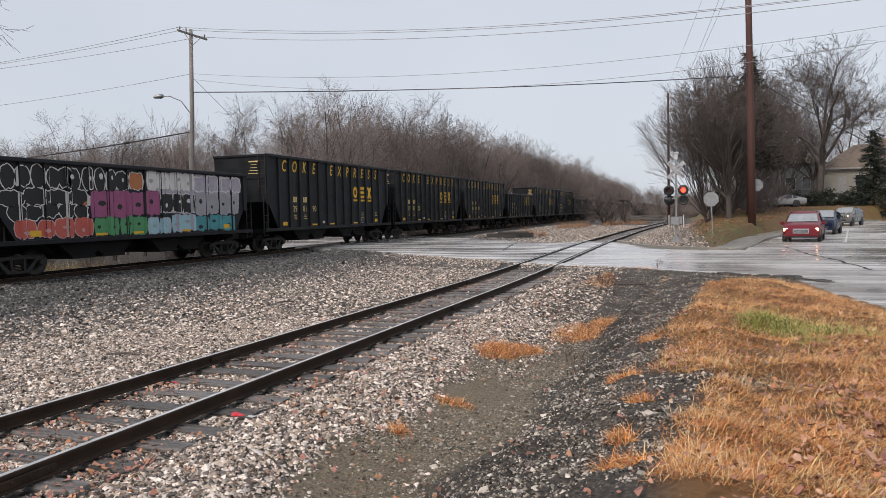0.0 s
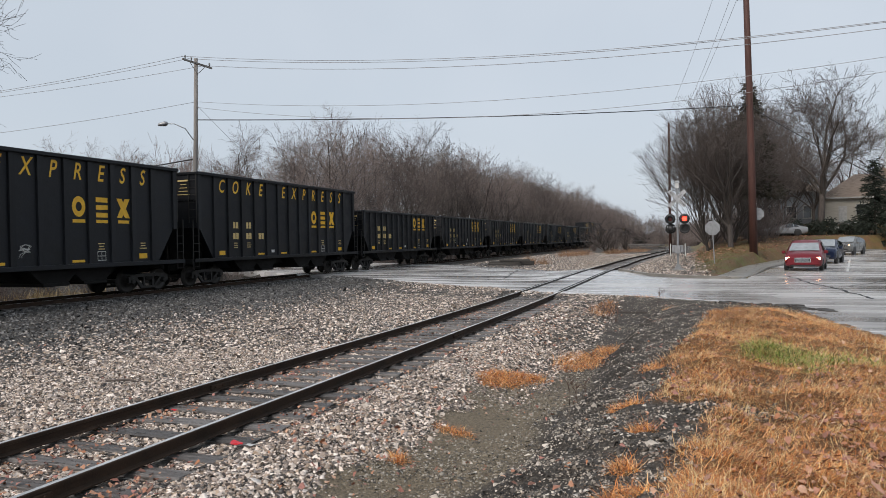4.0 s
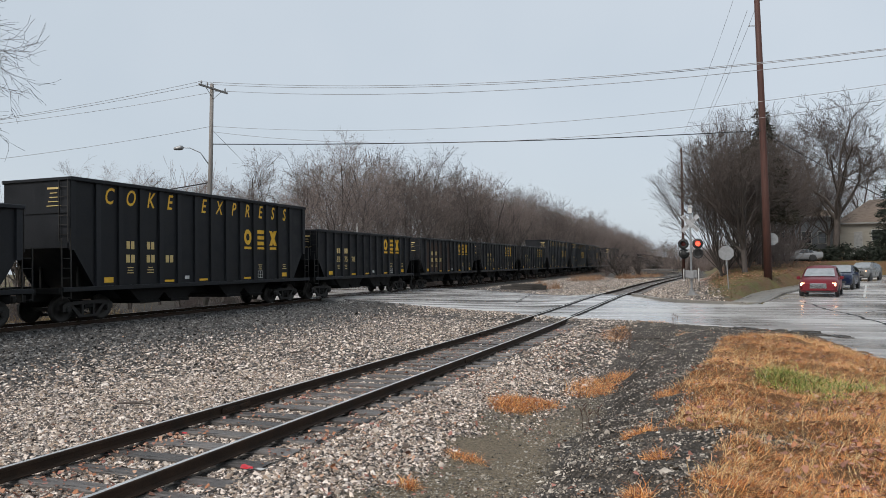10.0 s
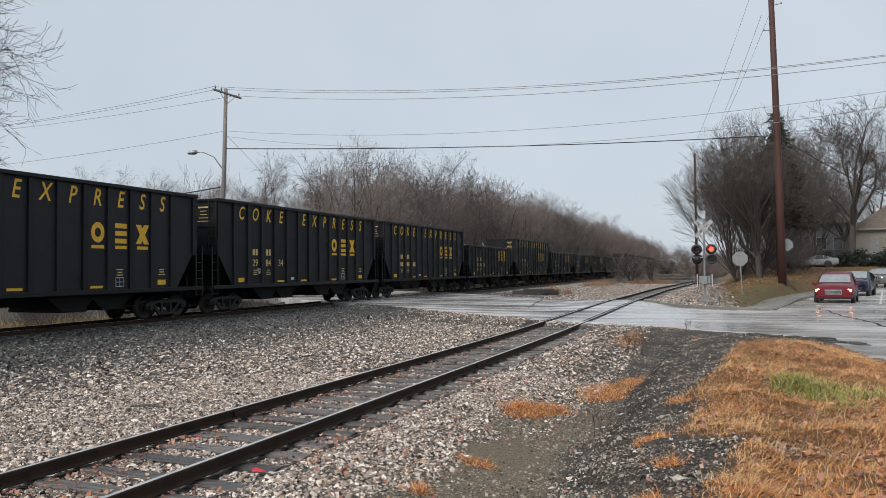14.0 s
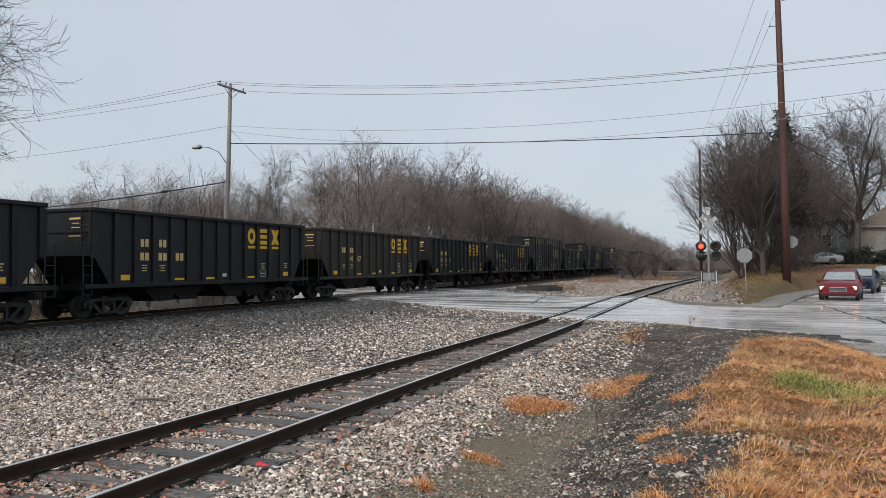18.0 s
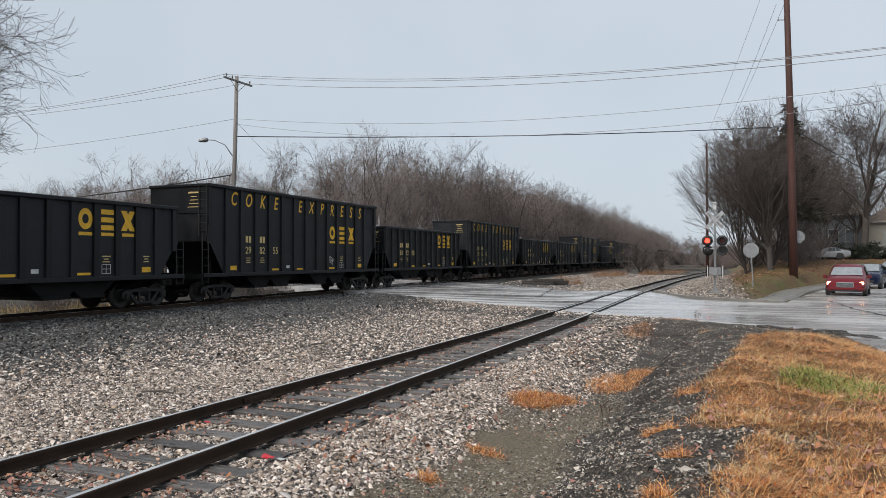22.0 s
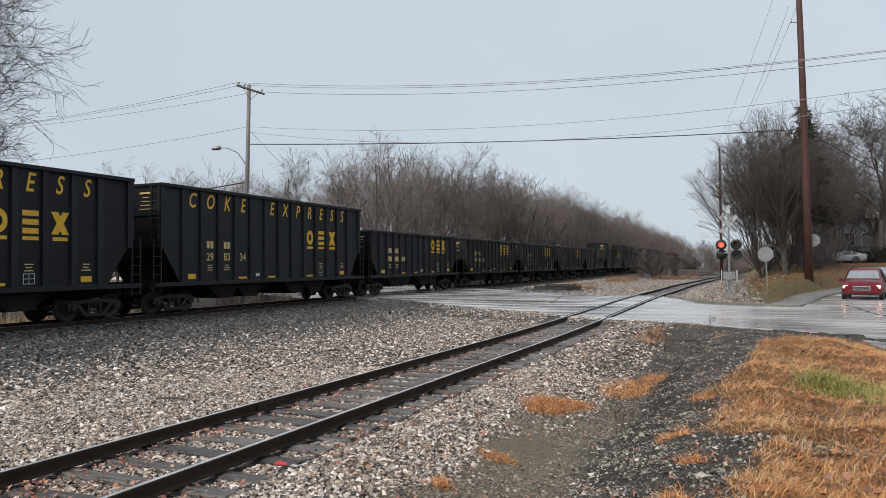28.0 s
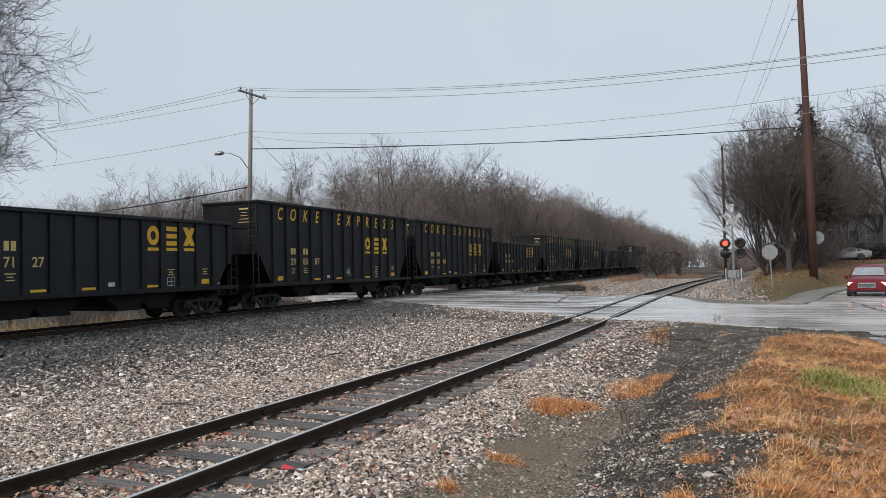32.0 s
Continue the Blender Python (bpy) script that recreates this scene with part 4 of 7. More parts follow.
def graffiti(car):
    paint = {k: spray_mat("spray_" + k, c) for k, c in dict(magenta=(0.36, 0.09, 0.20), green=(0.07, 0.30, 0.12), red=(0.58, 0.11, 0.08), sky=(0.34, 0.56, 0.62), teal=(0.06, 0.30, 0.33),
                                                           orange=(0.52, 0.18, 0.06), white=(0.72, 0.69, 0.66), lilac=(0.44, 0.40, 0.46), grey=(0.36, 0.35, 0.36), black=(0.008, 0.008, 0.009), pink=(0.6, 0.35, 0.33)).items()}
    r = random.Random(77)
    def row(y0, y1, z0, z1, n, fill, line, thick=0.05, p=3.0, inner=None):
        w = (y1 - y0) / n
        for i in range(n):
            cy, cz = y0 + w * (i + 0.5) + r.uniform(-0.05, 0.05), (z0 + z1) / 2 + r.uniform(-0.05, 0.05)
            ry, rz = w * r.uniform(0.50, 0.66), (z1 - z0) / 2 * r.uniform(0.88, 1.06)
            sd = r.uniform(0, 6)
            ob = part("graffiti_letter", sprayed(cy, cz, ry, rz, p, 0.003 + 0.0006 * (i % 2), 0.03, sd), paint[line], car, line + " outlined graffiti shape")
            part("graffiti_fill", sprayed(cy, cz, ry - thick, rz - thick, p, 0.005 + 0.0006 * (i % 2), 0.03, sd), paint[fill], ob, fill + " graffiti fill")
            if inner:
                part("graffiti_stroke", sprayed(cy + r.uniform(-0.1, 0.1), cz + r.uniform(-0.15, 0.15), ry * r.uniform(0.12, 0.4), rz * r.uniform(0.12, 0.25), 2.0, 0.0068, 0.02, sd), paint[inner], ob)
    row(0.3, 3.2, 2.95, 3.78, 5, "black", "white", 0.04, 2.1)
    row(3.0, 5.85, 2.90, 3.82, 5, "black", "white", 0.04, 2.0, inner="white")
    row(0.2, 3.9, 2.35, 3.0, 4, "black", "white", 0.035, 2.2)
    row(0.5, 3.9, 1.92, 2.5, 5, "black", "white", 0.035, 2.0)
    row(5.87, 6.73, 3.08, 3.75, 1, "orange", "white", 0.03, 6)
    part("graffiti_ground", sprayed(10.0, 2.95, 3.1, 0.85, 9, 0.0015, 0.02, 1.0), paint["lilac"], car, "pale lilac sprayed ground")
    row(6.75, 9.74, 3.0, 3.80, 4, "white", "grey", 0.03, 4, "grey")
    row(9.74, 13.3, 3.0, 3.78, 4, "lilac", "white", 0.06, 4, "grey")
    row(3.94, 7.64, 2.0, 3.02, 4, "magenta", "black", 0.02, 7, "black")
    row(7.7, 9.75, 2.1, 2.98, 3, "black", "white", 0.03, 5, "white")
    row(9.8, 13.0, 2.0, 3.0, 4, "grey", "lilac", 0.05, 4, "black")
    row(0.86, 3.94, 1.28, 1.98, 4, "red", "pink", 0.035, 3.0, "pink")
    row(3.98, 6.75, 1.28, 2.02, 4, "green", "black", 0.03, 5, "black")
    row(6.75, 9.7, 1.28, 2.0, 4, "sky", "lilac", 0.03, 5, "grey")
    row(9.8, 12.6, 1.28, 2.02, 3, "teal", "black", 0.03, 3.5, "black")
    row(3.2, 3.95, 2.35, 2.85, 1, "orange", "white", 0.03, 2)


def tag(car, y, z, h, seed):
    """A scrawled white tag: one wandering thin line on a flat panel."""
    r = random.Random(seed)
    pts, a, c = [], 0.0, 0.0
    for k in range(26):
        pts.append((1.58 - 0.068, y + 0.30 * math.sin(k * 1.3 + seed) * r.uniform(0.4, 1), z + h * (k / 25 - 0.5) * math.cos(k * 0.9) + r.uniform(-0.08, 0.08)))
    part("graffiti_tag", Build().path(pts, 0.011, n=4), M_WHITE, car, "scrawled white graffiti tag")


M_RUST = surface("rusted_panel", (0.022, 0.013, 0.010), (0.075, 0.036, 0.022), scale=1.2, rough=0.7, rough2=0.85, bump=0.3, fine=14)
M_BROWNCAR = surface("brown_black_car_paint", (0.012, 0.009, 0.0075), (0.030, 0.024, 0.020), scale=1.6, rough=0.5, rough2=0.7, bump=0.15, fine=14, spec=0.35)


def repaint(car, mat):
    for ob in car.children:
        if ob.data.materials and ob.data.materials[0] == M_CAR:
            ob.material_slots[0].link = "OBJECT"
            ob.material_slots[0].material = mat


# the sprayed car has lost its painted marks under the graffiti
for ob in list(CARS[0][0].children):
    if ob.name.split(".")[0] in ("emblem", "reporting_mark", "stencil_block", "inspection_stencil", "tag_plate"):
        bpy.data.objects.remove(ob)
graffiti(CARS[0][0])
tagged(CARS[0][0], "black coal hopper covered in bright graffiti, on rails")
for k, y, z, h in ((8, 3.9, 1.9, 0.5), (8, 7.7, 1.9, 0.4), (9, 1.3, 3.2, 0.8), (24, 8.2, 1.85, 0.5), (24, 7.3, 1.85, 0.4), (28, 1.6, 2.9, 1.2), (28, 8.8, 1.7, 0.5), (29, 9.2, 1.9, 0.9), (29, 10.3, 1.8, 0.8), (31, 10.2, 1.8, 0.5),
                   (33, 10.0, 1.7, 0.4), (34, 8.2, 1.75, 0.5), (34, 10.1, 1.75, 0.5), (38, 7.0, 1.7, 0.3), (45, 8.1, 1.7, 0.5), (20, 3.2, 1.9, 0.4), (5, 8.1, 1.8, 0.4)):
    tag(CARS[k][0], y, z, h, k + int(y * 10))
repaint(CARS[26][0], M_BROWNCAR)
tagged(CARS[26][0], "brown-black older coal hopper with upright yellow stripes, on rails")
for k in (0, 1, 2, 3, 5):
    b = rect(Build(), -0.30, 0.30, -1.1, 1.2)
    ob = part("rust_panel", b, M_RUST, CARS[16][0], "rust-brown side panel")
    ob.matrix_basis = pose(1.506, 1.11 + 0.95 * (k + 0.5), 2.45)
tagged(CARS[16][0], "black coal hopper with rust-brown panels, on rails")

# ---------------------------------------------------------------- poles and wires
def at_ground(x, y, dz=0.0):
    return float(ground_z(x, y)) + dz


def sag_wire(b, p, q, sag, r, n=18):
    p, q = Vector(p), Vector(q)
    b.path([p.lerp(q, i / n) - Vector((0, 0, sag * 4 * (i / n) * (1 - i / n))) for i in range(n + 1)], r, n=4)


def street_pole():
    x, y = -30.0, 38.2
    base = at_ground(x, y)
    th = thing("utility_pole", pose(x, y, base), "weathered grey wooden utility pole with crossarm and street lamp", "utility pole")
    H = 13.95 - base
    part("pole", Build().path([(-0.45, 0, -0.5), (-0.25, 0, 4), (0, 0, 9.0), (0.12, 0, H)], [0.17, 0.16, 0.14, 0.115], n=12), M_POLE, th)
    d = Vector((0.06, 1.0, 0)).normalized()
    c = Vector((0.1, 0, H - 0.35))
    arm = Build()
    m = Matrix.Translation(c) @ pose(0, 0, 0, 0, 0, math.degrees(math.atan2(d.y, d.x)))
    arm.box(-1.33, 1.33, -0.19, -0.10, -0.06, 0.06, m=m, bevel=0.01)
    part("crossarm", arm, M_POLE, th)
    br = Build()
    for s in (-1, 1):
        br.tube(m @ Vector((s * 0.7, -0.15, -0.05)), m @ Vector((0, -0.13, -0.65)), 0.018, n=5)
    part("brace", br, M_POLE, th)
    for s in (-1.1, -0.55, 1.1):
        p = m @ Vector((s, -0.145, 0.06))
        part("insulator", Build().lathe([(0.03, 0), (0.03, 0.08), (0.06, 0.1), (0.045, 0.15), (0.06, 0.18), (0.03, 0.24)], n=8, m=Matrix.Translation(p)), M_STEEL, th)
    b = Build().path([(-0.1, -0.1, 9.3), (-0.5, -0.35, 10.0), (-1.1, -0.65, 10.3), (-1.45, -0.85, 10.3)], 0.03, n=6)
    part("lamp_arm", b, M_STEEL, th)
    part("lamp_head", Build().lathe([(0.02, -0.32), (0.09, -0.26), (0.13, -0.05), (0.16, 0.12), (0.12, 0.26), (0.02, 0.32)], n=12, m=Matrix.Translation((-1.7, -0.98, 10.28)) @ pose(0, 0, 0, 0, 80, 30)), M_STEEL, th, "grey cobra-head street lamp")
    return th


def tall_pole():
    x, y = 3.72, 56.0
    base = at_ground(x, y)
    th = thing("utility_pole", pose(x, y, base), "tall red-brown treated wooden power pole on the lawn", "utility pole")
    part("pole", Build().path([(0.05, 0, -0.5), (-0.02, 0, 6.8), (-0.13, 0, 13.6), (-0.34, 0, 24)], [0.275, 0.245, 0.22, 0.17], n=14), M_REDPOLE, th)
    for z, s in ((19.8, 1), (18.0, -1), (21.8, 1)):
        b = Build().tube((-0.2, 0, z), (-0.2 + s * 0.55, -0.05, z + 0.05), 0.04, 0.03, n=6)
        b.lathe([(0.03, 0), (0.06, 0.03), (0.04, 0.07), (0.06, 0.1), (0.03, 0.14)], n=8, m=Matrix.Translation((-0.2 + s * 0.58, -0.05, z)))
        part("insulator_arm", b, M_STEEL, th)
    part("ground_wire", Build().tube((0.2, -0.1, 0), (0.0, -0.12, 14), 0.012, n=4), M_WIREGREY, th)
    return th


def far_pole():
    x, y = -3.4, 100.7
    th = thing("utility_pole", pose(x, y, at_ground(x, y)), "distant thin wooden power pole by the siding", "utility pole")
    part("pole", Build().path([(0, 0, -0.5), (0, 0, 17.4)], [0.2, 0.13], n=8), M_REDPOLE, th)
    for z in (13.5, 15.2, 10.5):
        part("insulator_arm", Build().tube((0, 0, z), (0.7, 0, z), 0.05, n=5), M_STEEL, th)


def wires():
    def line(name, p, q, sag, r, mat, label, n=22):
        b = Build()
        sag_wire(b, p, q, sag, r, n)
        tagged(part(name, b, mat), label, "overhead line", "overhead lines")

    px, py = -29.9, 38.2
    thin = "thin grey overhead power line across the road"
    line("power_line", (px - 0.1, py - 1.2, 13.82), (33.2, 32.6, 12.5), 2.3, 0.015, M_WIREGREY, thin)
    line("power_line", (px - 0.1, py - 0.6, 13.8), (33.6, 32.0, 12.4), 2.3, 0.015, M_WIREGREY, thin)
    line("power_line", (px, py + 1.2, 13.75), (34.4, 30.6, 12.0), 2.3, 0.016, M_WIREGREY, thin)
    line("power_line", (px, py, 11.2), (34, 31.8, 12.6), 2.74, 0.012, M_WIREGREY, "thin grey neutral line")
    line("service_line", (px, py, 10.85), (34, 31.8, 13.4), 3.7, 0.013, M_WIREGREY, "thin slack overhead service line", 28)
    line("telephone_cable", (px, py, 10.05), (3.65, 55.9, 11.47), 0.3, 0.035, M_WIRE, "thick black telephone cable between the poles", 24)
    line("telephone_cable", (3.7, 55.9, 11.36), (24, 84, 4.5), 0.5, 0.04, M_WIRE, "thick black cable sloping down to the houses")
    for a, c in (((-0.8, 0, 16.9), (0.3, 0, 15.0)), ((0.3, 0, 18.5), (0.7, 0, 15.4)), ((-0.3, 0, 21.5), (-0.6, 0, 16.9))):
        line("power_line", Vector((3.72, 56.0, 1.0)) + Vector(a) * 1.138, Vector((-3.4, 100.7, 0.5)) + Vector(c), 0.8, 0.014, M_WIREGREY, "thin power line along the siding")
    for z, w in ((13.8, 0.95), (13.8, 0.5), (13.8, -0.95), (11.2, 0)):
        line("power_line", (px, py - 1.25 * w, z), (-82 - w * 0.7, 31 + w, z - 1.2), 1.2, 0.014, M_WIREGREY, "thin overhead line leaving along the road")
    line("drop_cable", (px, py, 7.6), (-64, 41.8, 6.6), 0.35, 0.045, M_WIRE, "black sagging drop cable behind the train")
    part("splice_case", Build().lathe([(0.03, -0.3), (0.1, -0.22), (0.11, 0.2), (0.03, 0.3)], n=10, m=Matrix.Translation((-35.8, 38.83, 7.24)) @ pose(0, 0, 0, 0, 88, -6)), M_WIRE)
    tagged(bpy.data.objects["splice_case"], "black cable splice case on the drop cable", "cable splice")
    line("guy_wire", (px, py, 11.0), (-33, 66, 0.2), 0.0, 0.012, M_WIREGREY, "thin slanting guy wire", 3)


street_pole()
tall_pole()
far_pole()
wires()


# ---------------------------------------------------------------- bare trees
def grow(out, p, d, length, r, depth, rnd, fan, up, wander=0.14, lush=0.5, ratio=0.59, keep=None):
    """A limb of several bends; side shoots leave it at narrow angles and thin out to twigs. It ends where it leaves the crown's outline."""
    n = 4 if depth >= 3 else 3
    for i in range(n):
        d = (d + Vector((rnd.gauss(0, 1), rnd.gauss(0, 1), rnd.gauss(0, 0.7))) * wander + Vector((0, 0, up * 0.07))).normalized()
        q = p + d * (length / n)
        if keep and not keep(q):
            break
        r1 = max(r * (0.74 if depth >= 3 else 0.78 if depth else 0.6), 0.004)
        out.append((p, q, r, r1, depth))
        if depth > 0 and (i > 0 or depth <= 2):
            for _ in range(2 if rnd.random() < lush else 1):
                a = d.orthogonal().normalized()
                a.rotate(Matrix.Rotation(rnd.uniform(0, 6.283), 3, d))
                nd = (d + a * fan * rnd.uniform(0.45, 1.15) + Vector((0, 0, up * 0.12))).normalized()
                grow(out, p.lerp(q, rnd.uniform(0.3, 1.0)), nd, length * ratio * rnd.uniform(0.78, 1.22), r1 * rnd.uniform(0.45, 0.7), depth - 1, rnd, fan, up, wander, lush, ratio, keep)
        p, r = q, r1
    return out


def segments_mesh(name, segs, material, sides=3, least=0.008):
    k = len(segs)
    p = np.array([s[0] for s in segs])
    q = np.array([s[1] for s in segs])
    r0 = np.maximum([s[2] for s in segs], least)[:, None]
    r1 = np.maximum([s[3] for s in segs], least * 0.8)[:, None]
    d = q - p
    d /= np.linalg.norm(d, axis=1, keepdims=True) + 1e-9
    a = np.cross(d, np.where(np.abs(d[:, 2:]) < 0.8, [[0.0, 0, 1]], [[1.0, 0, 0]]))
    a /= np.linalg.norm(a, axis=1, keepdims=True)
    c = np.cross(d, a)
    ring = [2 * math.pi * i / sides for i in range(sides)]
    v = np.stack([p + (a * math.cos(t) + c * math.sin(t)) * r0 for t in ring] + [q + (a * math.cos(t) + c * math.sin(t)) * r1 for t in ring], 1)
    base = np.arange(k)[:, None] * 2 * sides
    f = np.concatenate([base + np.array([[i, (i + 1) % sides, sides + (i + 1) % sides, sides + i]]) for i in range(sides)])
    return big_mesh(name, v.reshape(-1, 3), f, material, True)


def bare_tree_meshes(seed, height=14.0, trunk=0.2, stems=1, depth=4, fan=0.62, up=0.7, clear=0.2, least=0.009, splay=0.35, limbs=4, wander=0.14, crown=0.5, lush=0.5, ratio=0.59, dome=None):
    """Trunk and main limbs as one mesh, the finer crown as another."""
    rnd = random.Random(seed)
    wood, twig = [], []
    inside = None
    if dome:
        wide, mid, tall = (height * v for v in dome)
        wave = [rnd.uniform(0, 6.283) for _ in range(3)]
        def inside(p):
            a = math.atan2(p.y, p.x)
            reach = math.sqrt((p.x * p.x + p.y * p.y) / (wide * wide) + ((p.z - mid) / (tall if p.z > mid else mid)) ** 2)
            return reach < 1 + 0.11 * math.sin(3 * a + wave[0]) + 0.09 * math.sin(5 * a + 0.9 * p.z + wave[1]) + 0.08 * math.sin(2.1 * p.z + wave[2])
    if stems > 1:
        wood.append((Vector((0, 0, -0.35)), Vector((0, 0, 0.25)), trunk * 2.0, trunk * 1.6, 9))
    for s in range(stems):
        a = rnd.uniform(0, 6.283)
        lean = Vector((math.cos(a), math.sin(a), 0)) * (0.06 if stems == 1 else splay * rnd.uniform(0.3, 1))
        d = (Vector((0, 0, 1)) + lean).normalized()
        p = Vector((math.cos(a), math.sin(a), 0)) * (0.0 if stems == 1 else 0.10) + Vector((0, 0, -0.3))
        r = trunk * rnd.uniform(0.8, 1.05)
        q = p + d * height * clear
        wood += [(p, p.lerp(q, 0.15), r * 1.45, r * 1.1, 9), (p.lerp(q, 0.15), q, r * 1.1, r * 0.92, 9)]
        for k in range(limbs):
            b = 6.283 * (k + rnd.uniform(-0.3, 0.3)) / limbs
            out = Vector((math.cos(b), math.sin(b), 0))
            nd = (d + out * fan * rnd.uniform(0.35, 1.0)) if k else d
            for sg in grow([], p.lerp(q, rnd.uniform(0.75, 1.0)) if k else q, nd.normalized(), height * crown * rnd.uniform(0.8, 1.05), r * (0.62 if k else 0.8), depth, rnd, fan, up, wander, lush, ratio, inside):
                (wood if sg[4] >= depth - 1 else twig).append(sg)
    k = height / max(sg[1].z for sg in wood + twig)
    wood = [(p * k, q * k, r0, r1, n) for p, q, r0, r1, n in wood]
    twig = [(p * k, q * k, r0, r1, n) for p, q, r0, r1, n in twig]
    return segments_mesh("trunk", wood, M_BARK, 6, 0.02), segments_mesh("crown", twig, M_TWIG, 3, least)


def tree(meshes, m, label, group="", name="bare_tree"):
    th = thing(name, m, label, "tree", group)
    part("trunk", meshes[0], None, th)
    part("crown", meshes[1], None, th)
    return th


def scaled(x, y, z, turn, s, sz=None):
    return pose(x, y, z, 0, 0, turn) @ Matrix.Diagonal((s, s, sz or s, 1))


WOODS = [bare_tree_meshes(seed, 14, trunk, stems, 4, fan, up, clear, 0.0075, limbs=limbs, wander=0.2, crown=0.56, lush=lush, ratio=0.52, splay=0.3, dome=dome)
         for seed, trunk, stems, fan, up, clear, limbs, lush, dome in (
             (1, 0.22, 1, 0.95, 0.12, 0.26, 7, 0.65, (0.36, 0.62, 0.36)), (2, 0.16, 2, 0.9, 0.15, 0.22, 4, 0.50, (0.34, 0.60, 0.38)), (3, 0.24, 1, 1.05, 0.10, 0.24, 8, 0.60, (0.40, 0.62, 0.34)),
             (4, 0.12, 3, 0.9, 0.15, 0.16, 3, 0.45, (0.37, 0.55, 0.42)), (6, 0.19, 1, 0.9, 0.12, 0.30, 7, 0.65, (0.32, 0.64, 0.36)), (8, 0.16, 2, 0.95, 0.12, 0.18, 4, 0.50, (0.37, 0.58, 0.38)))]


def wood_height(y):
    return float(np.interp(y, (20, 43, 58, 84, 400), (7.0, 10.4, 15.8, 21.6, 21.6)))


def woods():
    r = random.Random(11)
    y = 40.0
    while y < 420:
        for row in range(4):
            x = (-30.8, -35.0, -40.0, -47.0)[row] + r.uniform(-1.8, 1.8) - 0.12 * max(0, 66 - y)
            yy = y + r.uniform(-2.5, 2.5)
            sc = min(wood_height(yy) * (0.72, 0.96, 1.02, 1.1)[row], wood_height(yy * 31 / -x) * -x / 31 * 0.95) / 14 * r.uniform(0.74, 1.0)
            tree(r.choice(WOODS), scaled(x, yy, at_ground(x, yy), r.uniform(0, 360), sc), "leafless grey-brown tree in the wood beyond the train", "wood beyond the train")
        y += 5.2 + 0.02 * y
    for k in range(60):
        a = k / 59
        x, y = -48 - 60 * a + r.uniform(-5, 5), 74 - 44 * a + r.uniform(-6, 6)
        sc = r.uniform(0.6, 0.82)
        tree(r.choice(WOODS), scaled(x, y, at_ground(x, y), r.uniform(0, 360), sc), "leafless tree in the wood across the road", "wood beyond the train")
    for k in range(26):
        x, y = r.uniform(-74, -46), r.uniform(52, 64)
        tree(r.choice(WOODS), scaled(x, y, at_ground(x, y), r.uniform(0, 360), r.uniform(0.70, 0.86)), "leafless round-headed tree across the road", "wood beyond the train")
    # the wood closing the far end of the line, right of the tracks
    for k in range(24):
        x, y = r.uniform(2, 30), r.uniform(95, 250)
        x += 0.03 * (y - 95)
        sc = r.uniform(0.7, 1.0)
        tree(r.choice(WOODS), scaled(x, y, at_ground(x, y), r.uniform(0, 360), sc), "distant leafless tree along the curve of the siding", "wood along the siding")
    for k in range(9):
        y = 135 + 12 * k + r.uniform(-4, 4)
        x = -12.5 + 0.02 * (y - 135) + r.uniform(-2.2, 2.2)
        tree(r.choice(WOODS), scaled(x, y, at_ground(x, y), r.uniform(0, 360), r.uniform(0.34, 0.52)), "young leafless tree between the tracks far down the line", "wood along the siding")
    for k in range(14):
        x, y = r.uniform(-15, 5), r.uniform(235, 320)
        tree(r.choice(WOODS), scaled(x, y, at_ground(x, y), r.uniform(0, 360), r.uniform(0.6, 0.85)), "far leafless tree closing the view down the line", "wood along the siding")
    for k in range(16):
        x, y = r.uniform(-10, 2), r.uniform(255, 300)
        tree(r.choice(WOODS), scaled(x, y, at_ground(x, y), r.uniform(0, 360), r.uniform(0.35, 0.6)), "low leafless tree at the end of the siding", "wood along the siding")
    for k in range(14):
        x, y = r.uniform(-24, 6), r.uniform(290, 380)
        sc = r.uniform(0.7, 1.0)
        tree(r.choice(WOODS), scaled(x, y, at_ground(x, y), r.uniform(0, 360), sc), "far leafless tree at the end of the line", "wood along the siding")


def brush_mesh(seed, n=34, height=2.2, width=1.1):
    """A thicket of thin wiry shoots from one root."""
    rnd = random.Random(seed)
    segs = []
    for _ in range(n):
        a, t = rnd.uniform(0, 6.283), rnd.uniform(0, width)
        p = Vector((math.cos(a) * t * 0.5, math.sin(a) * t * 0.5, -0.05))
        d = Vector((math.cos(a) * 0.4, math.sin(a) * 0.4, 1)).normalized()
        grow(segs, p, d, height * rnd.uniform(0.5, 0.9), 0.014, 1, rnd, 0.7, 0.4, 0.22)
    return segments_mesh("thicket", segs, M_TWIG, 3, 0.007)


M_REDTWIG = surface("red_brown_brush", (0.085, 0.048, 0.035), (0.17, 0.10, 0.07), scale=2, rough=0.85, bump=0, vary=0.3)
BRUSH = [brush_mesh(s) for s in (21, 22, 23)]


